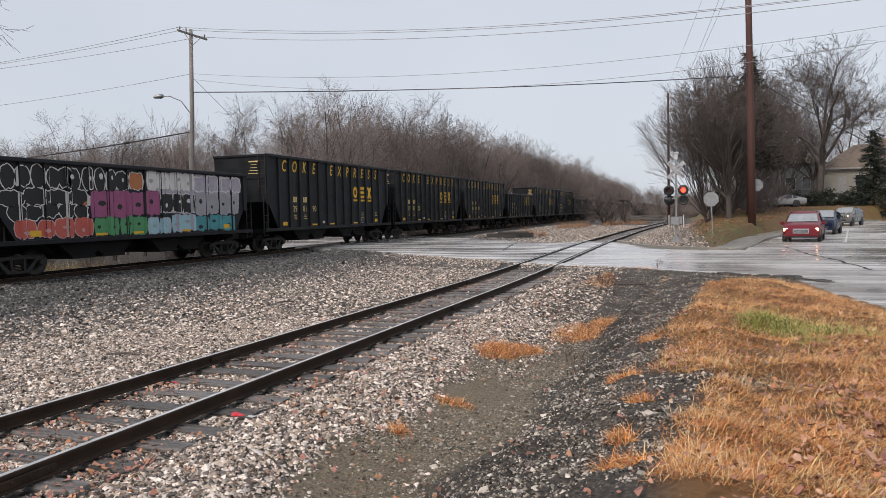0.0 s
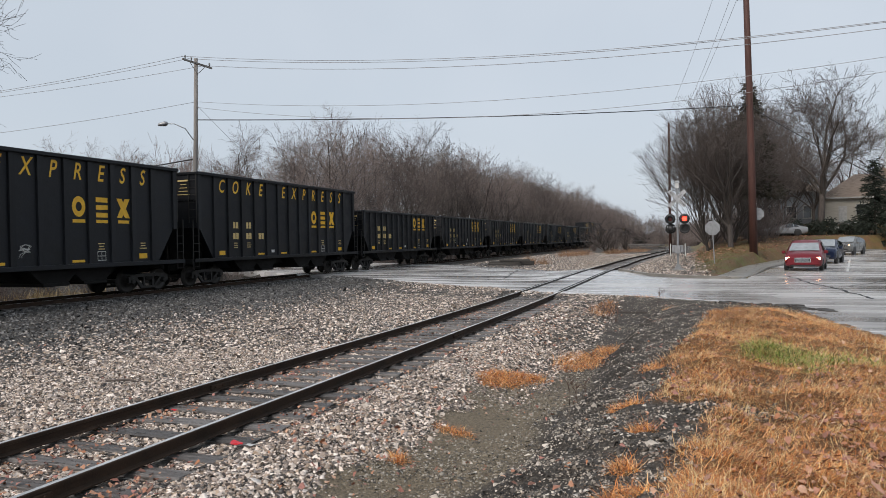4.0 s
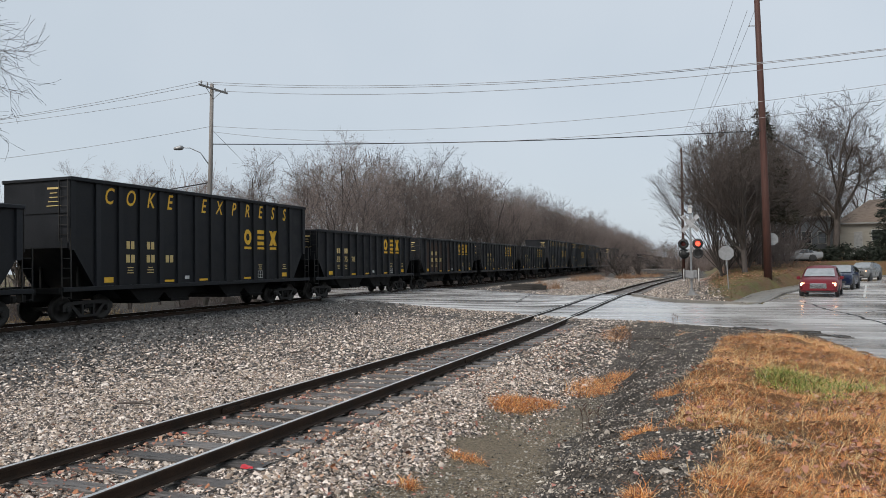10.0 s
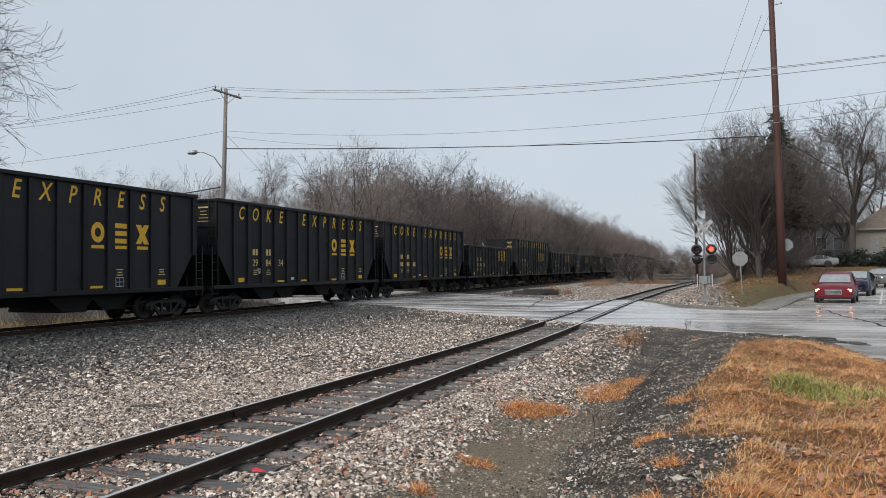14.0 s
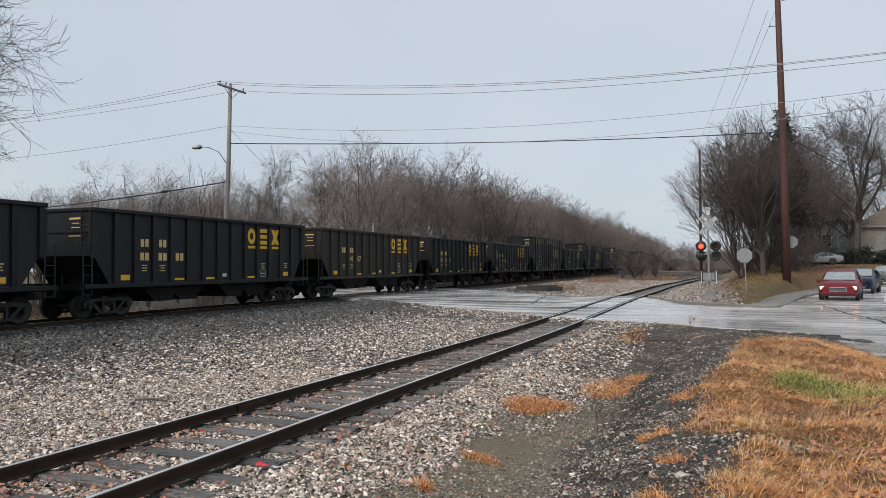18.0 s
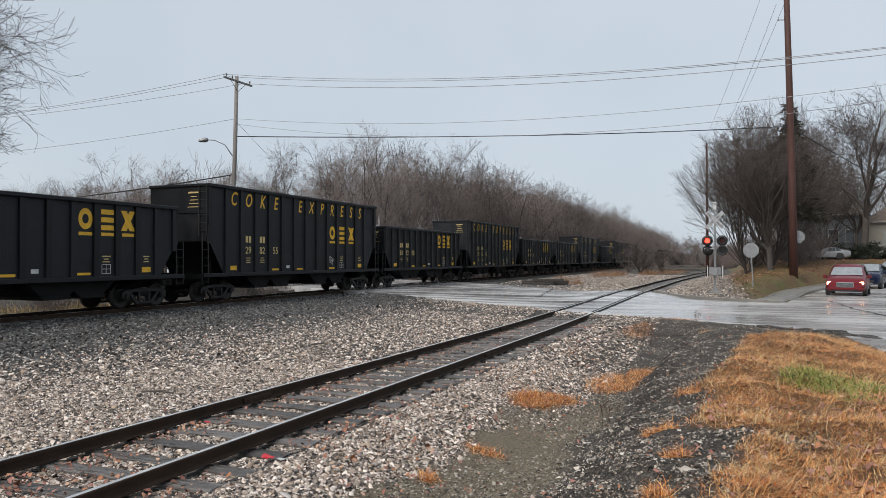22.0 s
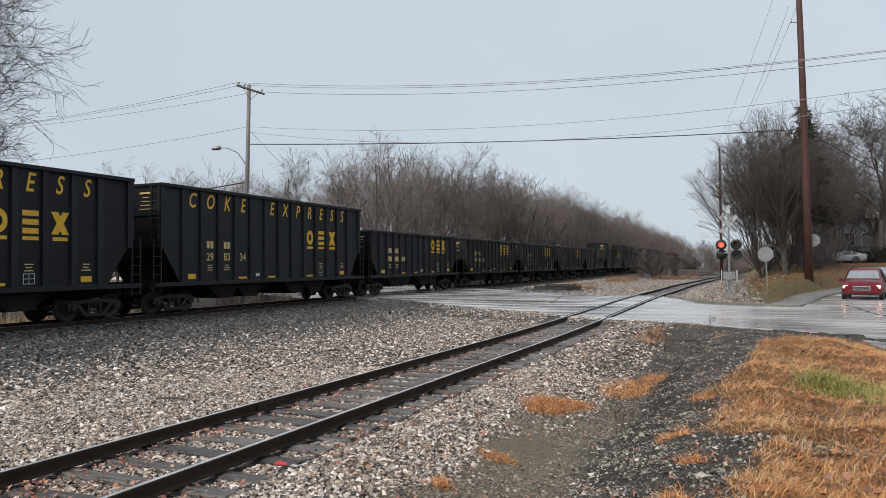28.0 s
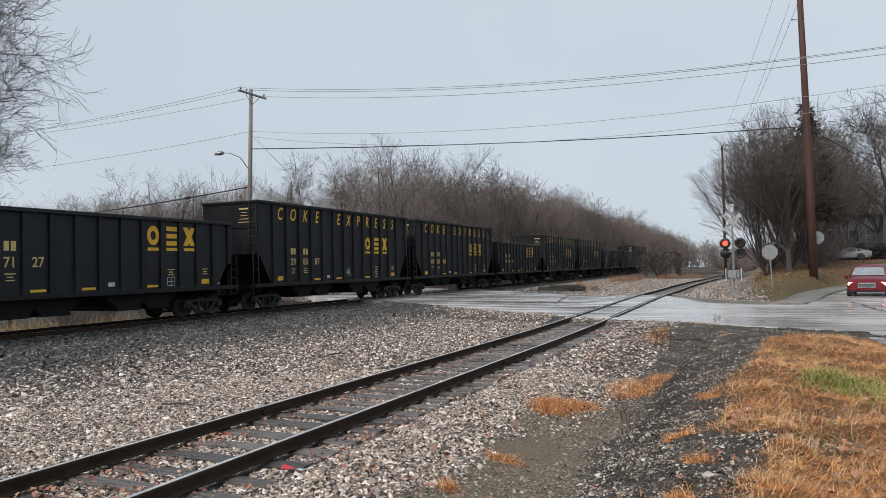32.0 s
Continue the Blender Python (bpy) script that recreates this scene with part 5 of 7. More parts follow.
def thickets():
    """Undergrowth below the wood, between the two lines past the road, and behind the train."""
    r = random.Random(31)
    def bush(x, y, sc, label, group, sz=None):
        th = thing("bush", scaled(x, y, at_ground(x, y), r.uniform(0, 360), sc, sz), label, "bush", group)
        part("thicket", r.choice(BRUSH), None, th)
    y = 44.0
    while y < 330:
        for q in range(2):
            x, yy = -28.6 - r.uniform(0, 7), y + r.uniform(-1.5, 1.5)
            bush(x, yy, r.uniform(1.0, 2.1), "brown leafless undergrowth at the edge of the wood", "undergrowth of the wood")
        y += 2.6 + 0.022 * y
    for k in range(3):
        y = r.uniform(100, 130)
        x = r.uniform(-18.5, -14.0) + 0.02 * (y - 76)
        bush(x, y, r.uniform(0.55, 1.25), "wiry grey brush between the two tracks", "brush between the tracks")
    for k in range(8):
        y = r.uniform(135, 240)
        x = r.uniform(-16, -10) + 0.035 * (y - 135)
        bush(x, y, r.uniform(1.0, 1.9), "tall brown brush between the two tracks", "brush between the tracks")
    for k in range(30):
        bush(r.uniform(-14, 3), r.uniform(232, 262), r.uniform(1.6, 2.6), "tall brown thicket closing the end of the siding", "brush along the siding")
    for k in range(14):
        y = r.uniform(15, 60)
        bush(-29 - r.uniform(0, 6), y, r.uniform(0.6, 1.2), "low brown brush behind the train", "undergrowth of the wood")
    for k in range(44):
        y = r.uniform(74, 190)
        bush(0.6 + 0.022 * y + r.uniform(-1.0, 6), y, r.uniform(1.0, 2.0), "brown brush beside the siding", "brush along the siding")


def near_trees():
    big = bare_tree_meshes(41, 26, 0.40, 1, 4, 0.80, 0.30, 0.2, 0.011, limbs=8, wander=0.15, crown=0.5, lush=0.85, ratio=0.55)
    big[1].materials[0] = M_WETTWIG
    tree(big, scaled(-33.4, 18.0, at_ground(-33.4, 18.0), 20, 1.0), "large bare spreading tree behind the train")
    tree(big, scaled(-35.0, 15.6, at_ground(-35.0, 15.6), 200, 0.82), "large bare spreading tree behind the train")
    tree(big, scaled(-37.5, 19.5, at_ground(-37.5, 19.5), 110, 0.62), "bare spreading tree behind the train")
    small = bare_tree_meshes(42, 8.5, 0.12, 1, 3, 0.55, 0.6, 0.2, 0.009, limbs=5)
    tree(small, scaled(-36.0, 26.0, at_ground(-36.0, 26.0), 0, 1.0), "small bare tree behind the train")
    # sumac-like shrubs with open crowns between the tracks
    scrub = [bare_tree_meshes(60 + k, 3.0, 0.035, 3, 2, 0.8, 0.35, 0.12, 0.007, splay=0.6, limbs=3, wander=0.2, crown=0.6, lush=0.7) for k in range(3)]
    for k, (x, y, s) in enumerate(((-12.4, 108, 2.2), (-10.8, 122, 1.6), (-12.8, 118, 1.7))):
        tree(scrub[k % 3], scaled(x, y, at_ground(x, y), 77 * k, s), "bare wiry shrub with an open crown between the tracks", "shrubs between the tracks", "bare_shrub")
    # slender tree behind the street pole
    slim = bare_tree_meshes(43, 11, 0.11, 2, 3, 0.42, 1.0, 0.2, 0.010, splay=0.25, limbs=4)
    tree(slim, scaled(-38.6, 46.0, at_ground(-38.6, 46.0), 0, 1.02), "slender bare tree beyond the street pole")
    # the many-stemmed clump on the lawn
    clump = bare_tree_meshes(44, 14.2, 0.10, 8, 3, 0.52, 0.45, 0.07, 0.0075, splay=0.75, limbs=4, wander=0.16, crown=0.6, lush=0.9, ratio=0.56, dome=(0.48, 0.5, 0.52))
    old = bare_tree_meshes(45, 11.5, 0.26, 1, 4, 0.90, 0.15, 0.2, 0.009, limbs=8, wander=0.22, crown=0.56, lush=0.6, ratio=0.55, dome=(0.5, 0.5, 0.52))
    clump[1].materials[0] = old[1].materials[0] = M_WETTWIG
    for x, y, turn, s, mesh in ((2.67, 66, 0, 1.12, old), (1.0, 69, 70, 0.94, clump), (3.0, 73, 160, 1.1, clump), (4.6, 90, 250, 1.1, clump), (8.2, 101, 20, 1.1, clump), (4.6, 80, 30, 0.95, old), (10.5, 104, 110, 1.0, clump)):
        tree(mesh, scaled(x, y, at_ground(x, y), turn, s), "bare dark tree with many upright shoots on the lawn", "trees on the lawn")
    oak = bare_tree_meshes(46, 21, 0.45, 1, 4, 0.85, 0.35, 0.3, 0.014, limbs=8, wander=0.2, crown=0.5, lush=0.7, ratio=0.57, dome=(0.48, 0.58, 0.42))
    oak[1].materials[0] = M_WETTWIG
    tree(oak, scaled(14.2, 99, at_ground(14.2, 99), 40, 1.0), "tall bare spreading oak beside the house")
    tree(WOODS[2], scaled(24, 104, at_ground(24, 104), 80, 1.1), "bare tree behind the house")
    tree(WOODS[0], scaled(11, 112, at_ground(12, 108), 10, 1.15), "bare tree behind the parked car")
    tree(WOODS[5], scaled(20.5, 120, at_ground(20.5, 120), 10, 1.2), "bare tree behind the house")


M_NEEDLE = surface("dark_conifer_needles", (0.009, 0.015, 0.010), (0.028, 0.037, 0.024), scale=2, rough=0.75, bump=0, vary=0.3, island=True)


def conifer(x, y, height, width, seed, label, shape=1.0, name="conifer", foot=0.10, needles=None):
    """Trunk with whorls of drooping boughs, each bough a spray of small pointed sprigs."""
    r = np.random.RandomState(seed)
    th = thing(name, pose(x, y, at_ground(x, y)), label, "tree")
    part("trunk", Build().path([(0, 0, -0.2), (0, 0, height * 0.5), (0, 0, height * 0.97)], [width * 0.06, width * 0.04, 0.02], n=8), M_BARK, th)
    v, f = [], []
    h = height * foot
    while h < height * 0.98:
        reach = width * (1 - h / height) ** shape * r.uniform(0.8, 1.1) + 0.12
        for k in range(7):
            a = r.uniform(0, 6.283)
            n = max(3, int(reach * 7))
            for i in range(n):
                t = (i + r.uniform(0.2, 1)) / n * reach
                for _ in range(3):
                    c = np.array([math.cos(a) * t, math.sin(a) * t, h - 0.18 * t + r.normal(0, 0.05)]) + r.normal(0, 0.10, 3)
                    d = np.array([math.cos(a), math.sin(a), -0.25]) + r.normal(0, 0.55, 3)
                    d /= np.linalg.norm(d)
                    s = np.cross(d, r.normal(0, 1, 3))
                    s /= np.linalg.norm(s)
                    ln = r.uniform(0.22, 0.42)
                    k0 = len(v)
                    v += [c - s * 0.055, c + s * 0.055, c + d * ln + s * 0.02, c + d * ln - s * 0.02]
                    f.append((k0, k0 + 1, k0 + 2, k0 + 3))
        h += 0.30
    part("crown", big_mesh("crown", v, f, needles or M_NEEDLE), None, th)
    return th


def evergreens():
    M_RUSTNEEDLE = surface("brown_green_needles", (0.022, 0.022, 0.015), (0.065, 0.056, 0.040), scale=2, rough=0.8, bump=0, vary=0.3, island=True)
    conifer(4.5, 70.5, 15.0, 3.8, 1, "tall brown-green conifer among the bare trees", 0.85, foot=0.30, needles=M_RUSTNEEDLE)
    for x, y, h, w, s in ((19.6, 96.5, 9.0, 2.3, 3), (21.9, 95.0, 9.0, 2.6, 4), (24.8, 97, 8.5, 2.6, 5), (27.5, 99, 9.5, 2.6, 6)):
        conifer(x, y, h, w, s, "dense dark evergreen beside the house", 0.6)
    for k in range(9):
        x, y = 8.4 + 1.25 * k, 95.6 + 0.1 * k
        conifer(x, y, 1.7 + 0.25 * (k % 3), 1.0, 20 + k, "clipped dark evergreen hedge shrub", 0.35, "hedge_shrub")["group"] = "hedge behind the parked car"


woods()
thickets()
near_trees()
evergreens()

# ---------------------------------------------------------------- crossing signal and signs
M_LENS_OFF = surface("dark_red_lens", (0.05, 0.006, 0.005), (0.09, 0.01, 0.008), rough=0.2, bump=0)
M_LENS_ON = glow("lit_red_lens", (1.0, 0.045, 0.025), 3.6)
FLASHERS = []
M_DULLWHITE = surface("dirty_sign_white", (0.26, 0.265, 0.27), (0.40, 0.405, 0.41), scale=4, rough=0.5, bump=0.05)


def signal_lamp(th, x, z, facing, flash=None):
    """Round black backboard, hood and lens on a short arm; facing -1 looks towards the near street."""
    m = Matrix.Translation((x, 0.12 * facing, z)) @ pose(0, 0, 0, 90 if facing < 0 else -90, 0, 0)
    b = Build().lathe([(0.02, -0.20), (0.18, -0.19), (0.20, -0.02), (0.205, 0.02)], n=16, m=m)
    b.lathe([(0.195, -0.004), (0.31, -0.004), (0.31, 0.012), (0.195, 0.012)], n=20, m=m)
    lamp = part("lamp", b, M_SIGNALBLACK, th, "black round crossing lamp with hood")
    hood = Build()
    rows = []
    for d in (0.012, 0.30):
        rows.append([m @ Vector((0.205 * math.cos(t), 0.205 * math.sin(t), d if abs(t - math.pi / 2) < 1.4 else d * 0.6)) for t in np.linspace(math.pi / 2 - 2.2, math.pi / 2 + 2.2, 14)])
    hood.sheet(rows)
    part("hood", hood, M_SIGNALBLACK, lamp)
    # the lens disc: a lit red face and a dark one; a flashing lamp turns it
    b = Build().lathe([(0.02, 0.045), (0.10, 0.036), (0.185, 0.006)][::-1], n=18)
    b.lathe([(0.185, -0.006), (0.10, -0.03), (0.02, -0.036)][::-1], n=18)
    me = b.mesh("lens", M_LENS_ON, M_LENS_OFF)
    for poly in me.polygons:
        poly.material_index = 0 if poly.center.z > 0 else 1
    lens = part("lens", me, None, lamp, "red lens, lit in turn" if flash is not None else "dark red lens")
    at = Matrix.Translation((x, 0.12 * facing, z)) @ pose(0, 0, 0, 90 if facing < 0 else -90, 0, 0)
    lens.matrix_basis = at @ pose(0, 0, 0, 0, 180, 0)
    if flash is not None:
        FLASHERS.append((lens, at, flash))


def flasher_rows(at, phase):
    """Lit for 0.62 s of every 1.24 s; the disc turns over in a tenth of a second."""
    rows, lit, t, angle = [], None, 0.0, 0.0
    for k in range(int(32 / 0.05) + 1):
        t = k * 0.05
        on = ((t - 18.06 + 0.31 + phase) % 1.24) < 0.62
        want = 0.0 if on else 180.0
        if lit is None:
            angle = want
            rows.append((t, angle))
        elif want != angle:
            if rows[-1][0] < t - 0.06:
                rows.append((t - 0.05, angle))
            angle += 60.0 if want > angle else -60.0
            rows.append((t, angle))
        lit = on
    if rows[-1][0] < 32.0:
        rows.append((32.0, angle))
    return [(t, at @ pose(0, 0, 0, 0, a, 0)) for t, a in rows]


def crossing_signal():
    x, y = -1.12, 45.8
    th = thing("crossing_signal", pose(x, y, at_ground(x, y), 0, 0, -4), "galvanised rail crossing signal with crossbuck and red lamps", "crossing signal")
    b = Build().box(-0.36, 0.36, -0.36, 0.36, -0.2, 0.06, bevel=0.02)
    part("base", b, M_CONCRETE, th)
    b = Build().prism([(-0.20, 0.06), (0.20, 0.06), (0.09, 0.36), (-0.09, 0.36)], -0.2, 0.2, "y")
    b.box(-0.3, 0.3, -0.26, 0.26, 0.06, 0.10)
    part("mast_foot", b, M_STEEL, th)
    part("mast", Build().tube((0, 0, 0.3), (0, 0, 5.3), 0.065, 0.055, n=12), M_STEEL, th)
    for s in (-1, 1):
        part("junction_box", Build().box(s * 0.22 - 0.11, s * 0.22 + 0.11, -0.16, 0.12, 1.08, 1.52, bevel=0.02), M_STEEL, th)
        part("counterweight_arm", Build().box(s * 0.42 - 0.025, s * 0.42 + 0.025, -0.1, 0.1, 0.86, 1.62, bevel=0.01), M_WHITE, th)
    part("gate_box", Build().box(-0.17, 0.17, -0.30, -0.08, 1.02, 1.5, bevel=0.02), M_STEEL, th)
    part("lamp_bracket", Build().tube((-0.5, 0, 3.06), (0.5, 0, 3.06), 0.035, n=8), M_STEEL, th)
    part("lamp_bracket", Build().tube((-0.62, 0.05, 2.62), (0.62, 0.05, 2.62), 0.035, n=8), M_STEEL, th)
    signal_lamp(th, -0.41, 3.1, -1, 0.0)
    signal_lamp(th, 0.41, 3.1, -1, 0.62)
    signal_lamp(th, -0.41, 2.52, 1)
    b = Build().lathe([(0.02, -0.06), (0.2, -0.05), (0.29, 0.0), (0.30, 0.05), (0.24, 0.05), (0.1, 0.0)], n=20, m=Matrix.Translation((0.42, -0.06, 2.52)) @ pose(0, 0, 0, 90, 0, 0))
    part("lamp_back", b, M_STEEL, th, "bright round back of a lamp facing away")
    b = Build().lathe([(0.20, -0.01), (0.31, -0.01), (0.31, 0.012), (0.20, 0.012), (0.20, -0.01)], n=20, m=Matrix.Translation((0.42, -0.12, 2.52)) @ pose(0, 0, 0, 90, 0, 0))
    part("backboard", b, M_SIGNALBLACK, th, "black rim of the lamp facing away")
    # crossbuck: two white boards with black words
    for k, words in ((1, ("RAIL", "ROAD")), (-1, ("CROSSING",))):
        m = Matrix.Translation((0, -0.10 - 0.012 * k, 4.32)) @ pose(0, 0, 0, 0, 45 * k, 0)
        board = part("crossbuck_board", Build().box(-0.66, 0.66, -0.006, 0.006, -0.115, 0.115, m=m), M_DULLWHITE, th, "white crossbuck board with black words")
        for i, wd in enumerate(words):
            me = text_mesh("words", wd, 0.17 if len(words) == 2 else 0.17, M_SIGNALBLACK, squeeze=0.9)
            ob = part("words", me, None, board, "black painted words")
            off = 0 if len(words) == 1 else (-0.40, 0.40)[i]
            ob.matrix_basis = m @ Matrix.Translation((off, -0.010, 0)) @ pose(0, 0, 0, 90, 0, 0)
    part("top_plate", Build().box(-0.10, 0.10, -0.09, -0.075, 4.95, 5.4), M_WHITE, th, "small white plate near the mast top")
    part("bell", Build().lathe([(0.0, 0.10), (0.10, 0.06), (0.15, 0.0), (0.15, -0.04)][::-1], n=12, m=Matrix.Translation((0, 0, 5.3))), M_STEEL, th)


def stop_sign(x, y, base, top, lean, label, shift=0.0):
    th = thing("stop_sign", pose(x, y, base, 0, lean, 0), label, "road sign", "stop signs seen from behind")
    part("post", Build().box(-0.03, 0.03, -0.02, 0.02, -0.3, top + 0.35), M_STEEL, th)
    o = [(shift + 0.43 * math.cos(math.pi * (i + 0.5) / 4) / math.cos(math.pi / 8), top + 0.43 * math.sin(math.pi * (i + 0.5) / 4) / math.cos(math.pi / 8)) for i in range(8)]
    if shift:
        part("bracket", Build().box(0, shift, 0.0, 0.022, top - 0.02, top + 0.02), M_STEEL, th)
    part("plate", Build().prism(o, 0.022, 0.028, "y"), M_STEEL, th, "bare grey metal back of the octagon plate")


def kerbs():
    b = Build()
    def run(pts, w, h):
        for p, q in zip(pts, pts[1:]):
            d = Vector((q[0] - p[0], q[1] - p[1], 0)).normalized()
            nrm = Vector((-d.y, d.x, 0)) * w
            z0, z1 = (float(road_z(*w)) - 0.10 * (1 - float(step(40, 46, w[1]))) * (w[0] > 1.2) for w in (p, q))
            a, c = Vector((p[0], p[1], 0)), Vector((q[0], q[1], 0))
            vs = [a + Vector((0, 0, z0 - 0.5)), c + Vector((0, 0, z1 - 0.5)), c + nrm + Vector((0, 0, z1 - 0.5)), a + nrm + Vector((0, 0, z0 - 0.5)),
                  a + Vector((0, 0, z0 + h)), c + Vector((0, 0, z1 + h)), c + nrm + Vector((0, 0, z1 + h)), a + nrm + Vector((0, 0, z0 + h))]
            b.add(vs, [(0, 3, 2, 1), (4, 5, 6, 7), (0, 1, 5, 4), (1, 2, 6, 5), (2, 3, 7, 6), (3, 0, 4, 7)])
    side = [(float(street_left(y)) - 0.02, y) for y in np.arange(38.6, 92, 1.6)]
    corner = [(x, (float(far_edge(x)) - ROAD_N[0] * x) / ROAD_N[1] + 0.02) for x in (-4.4, -3.8, -3.2, -2.6, -2.0, -1.4, -0.7, 0.0, 0.6, 1.2, 1.6)] + [(1.95, 36.6), (2.15, 37.3), (2.3, 38.6)]
    run(corner, 0.16, 0.12)
    run(side, 0.16, 0.13)
    tagged(part("kerb", b, M_CONCRETE), "wet grey concrete kerb round the street corner", "kerb", kind="structure")
    b = Build()
    rows = []
    for y in np.arange(37.4, 92, 1.3):
        x = float(street_left(y))
        z = float(road_z(x, y)) + 0.03 + 0.105 * float(step(40, 46, y))
        rows.append([(x - 0.165, y, z - 0.5), (x - 0.165, y, z), (x - 0.8, y, z + 0.02), (x - 1.5, y, z + 0.03), (x - 1.52, y, z - 0.5)])
    b.sheet([[(x, y - 0.02, z - 0.5) for x, y, z in rows[0]]] + rows)
    tagged(part("pavement", b, M_CONCRETE), "wet concrete pavement beside the lawn", "pavement", kind="structure")


def road_marks():
    def strip(pts, w, label):
        b = Build()
        rows = []
        for i, (x, y) in enumerate(pts):
            q, p = pts[min(i + 1, len(pts) - 1)], pts[max(i - 1, 0)]
            d = Vector((q[0] - p[0], q[1] - p[1])).normalized()
            n = Vector((-d.y, d.x)) * w / 2
            rows.append([(x + s * n.x, y + s * n.y, float(road_z(x + s * n.x, y + s * n.y)) + 0.014) for s in (-1, 1)])
        b.sheet(rows)
        tagged(part("road_marking", b, M_WHITE), label, "road marking")
    def between(p, q, n=14):
        return [(p[0] + (q[0] - p[0]) * i / n, p[1] + (q[1] - p[1]) * i / n) for i in range(n + 1)]
    strip(between((3.4, 42.4), (7.2, 42.6)), 0.35, "worn white stop line across the lane")
    strip(between((7.7, 44.5), (11.6, 66.0)), 0.12, "worn white lane line on wet asphalt")
    strip(between((8.3, 48.6), (14.0, 48.3)), 0.3, "worn white stop line of the far lane")
    # dark tar seams and cracks
    r = random.Random(8)
    for p, q, w in (((4.2, 38.6), (4.9, 24.0), 0.10), ((4.6, 33.0), (9.5, 28.5), 0.07), ((-9.3, 36.0), (-11.5, 47.5), 0.08), ((5.2, 30), (7.5, 35), 0.06)):
        b = Build()
        pts = between(p, q, 30)
        off = 0
        rows = []
        for x, y in pts:
            off = off * 0.8 + r.uniform(-0.09, 0.09)
            ww = w * r.uniform(0.5, 1.3)
            rows.append([(x + off - ww / 2, y + off * 0.4, float(road_z(x + off, y)) + 0.012), (x + off + ww / 2, y + off * 0.4, float(road_z(x + off, y)) + 0.012)])
        b.sheet(rows)
        tagged(part("road_crack", b, M_CARDIRT), "dark tar seam and cracks in the asphalt", "road crack")


def broken_edge():
    """Lumps of old asphalt broken off the corner of the road."""
    r = random.Random(61)
    for k in range(60):
        x = 0.5 + 2.6 * r.random()
        y = 21.75 - 0.75 * (x - 0.8) + r.uniform(-0.35, 0.30)
        n, ln, w, h = 7, r.uniform(0.10, 0.40), r.uniform(0.07, 0.16), r.uniform(0.03, 0.07)
        ring = [(ln * math.cos(6.283 * i / n) * r.uniform(0.7, 1.1), w * math.sin(6.283 * i / n) * r.uniform(0.7, 1.1)) for i in range(n)]
        b = Build()
        b.add([(p, q, -0.05) for p, q in ring] + [(p * 0.9, q * 0.9, h * r.uniform(0.7, 1.1)) for p, q in ring],
              [tuple(range(n, 2 * n))] + [(i, (i + 1) % n, n + (i + 1) % n, n + i) for i in range(n)])
        th = tagged(part("asphalt_lump", b, M_OLDTAR), "dark broken lump of asphalt at the road edge", "rubble", "broken road edge")
        th.matrix_basis = pose(x, y, at_ground(x, y), r.uniform(-6, 6), r.uniform(-6, 6), -35 + r.uniform(-40, 40))


M_OLDTAR = surface("old_tar", (0.014, 0.013, 0.012), (0.07, 0.062, 0.054), scale=9, rough=0.45, rough2=0.8, bump=0.7, fine=50)
crossing_signal()
stop_sign(0.97, 47.3, at_ground(0.97, 47.3), 2.2, -2.5, "grey back of a stop sign on a leaning steel post")
stop_sign(3.88, 56.7, at_ground(3.88, 56.7), 3.74 - at_ground(3.88, 56.7), 0.0, "grey back of a stop sign half hidden by the power pole", 0.22)
kerbs()
road_marks()
broken_edge()

# ---------------------------------------------------------------- road vehicles
M_TYRE = surface("wet_tyre", (0.012, 0.012, 0.012), (0.03, 0.03, 0.03), scale=8, rough=0.6, bump=0.2)
M_RIM = surface("alloy_rim", (0.30, 0.31, 0.32), (0.45, 0.46, 0.47), rough=0.45, metal=0.2, bump=0)
M_CARGLASS = clear_glass("dark_car_glass", (0.02, 0.025, 0.028), 0.05)
# Pale opaque base stands in for the sky mirrored in dark glass.
M_SCREEN = surface("wet_windscreen_painted_sky", (0.17, 0.19, 0.20), (0.30, 0.32, 0.33), scale=3, rough=0.10, rough2=0.2, bump=0, spec=0.8)
M_TRIM = surface("black_trim", (0.010, 0.010, 0.010), (0.02, 0.02, 0.02), rough=0.4, bump=0)
M_CHROME = surface("chrome_grille", (0.45, 0.46, 0.47), (0.65, 0.66, 0.67), rough=0.2, metal=0.9, bump=0)
M_HEADLIGHT = glow("lit_headlight", (1.0, 0.52, 0.28), 5.5)
M_LEDLIGHT = glow("lit_white_headlight", (0.95, 0.92, 0.95), 6.0)
M_LAMPOFF = surface("clear_lamp_cover", (0.5, 0.5, 0.5), (0.65, 0.65, 0.65), rough=0.15, bump=0)


def paint(name, c, metal=0.3, rough=0.22):
    m = surface(name, tuple(k * 0.85 for k in c), c, scale=2, rough=rough, rough2=rough + 0.12, metal=metal, bump=0.03, fine=80)
    m.node_tree.nodes["Principled BSDF"].inputs["Coat Weight"].default_value = 0.12
    return m


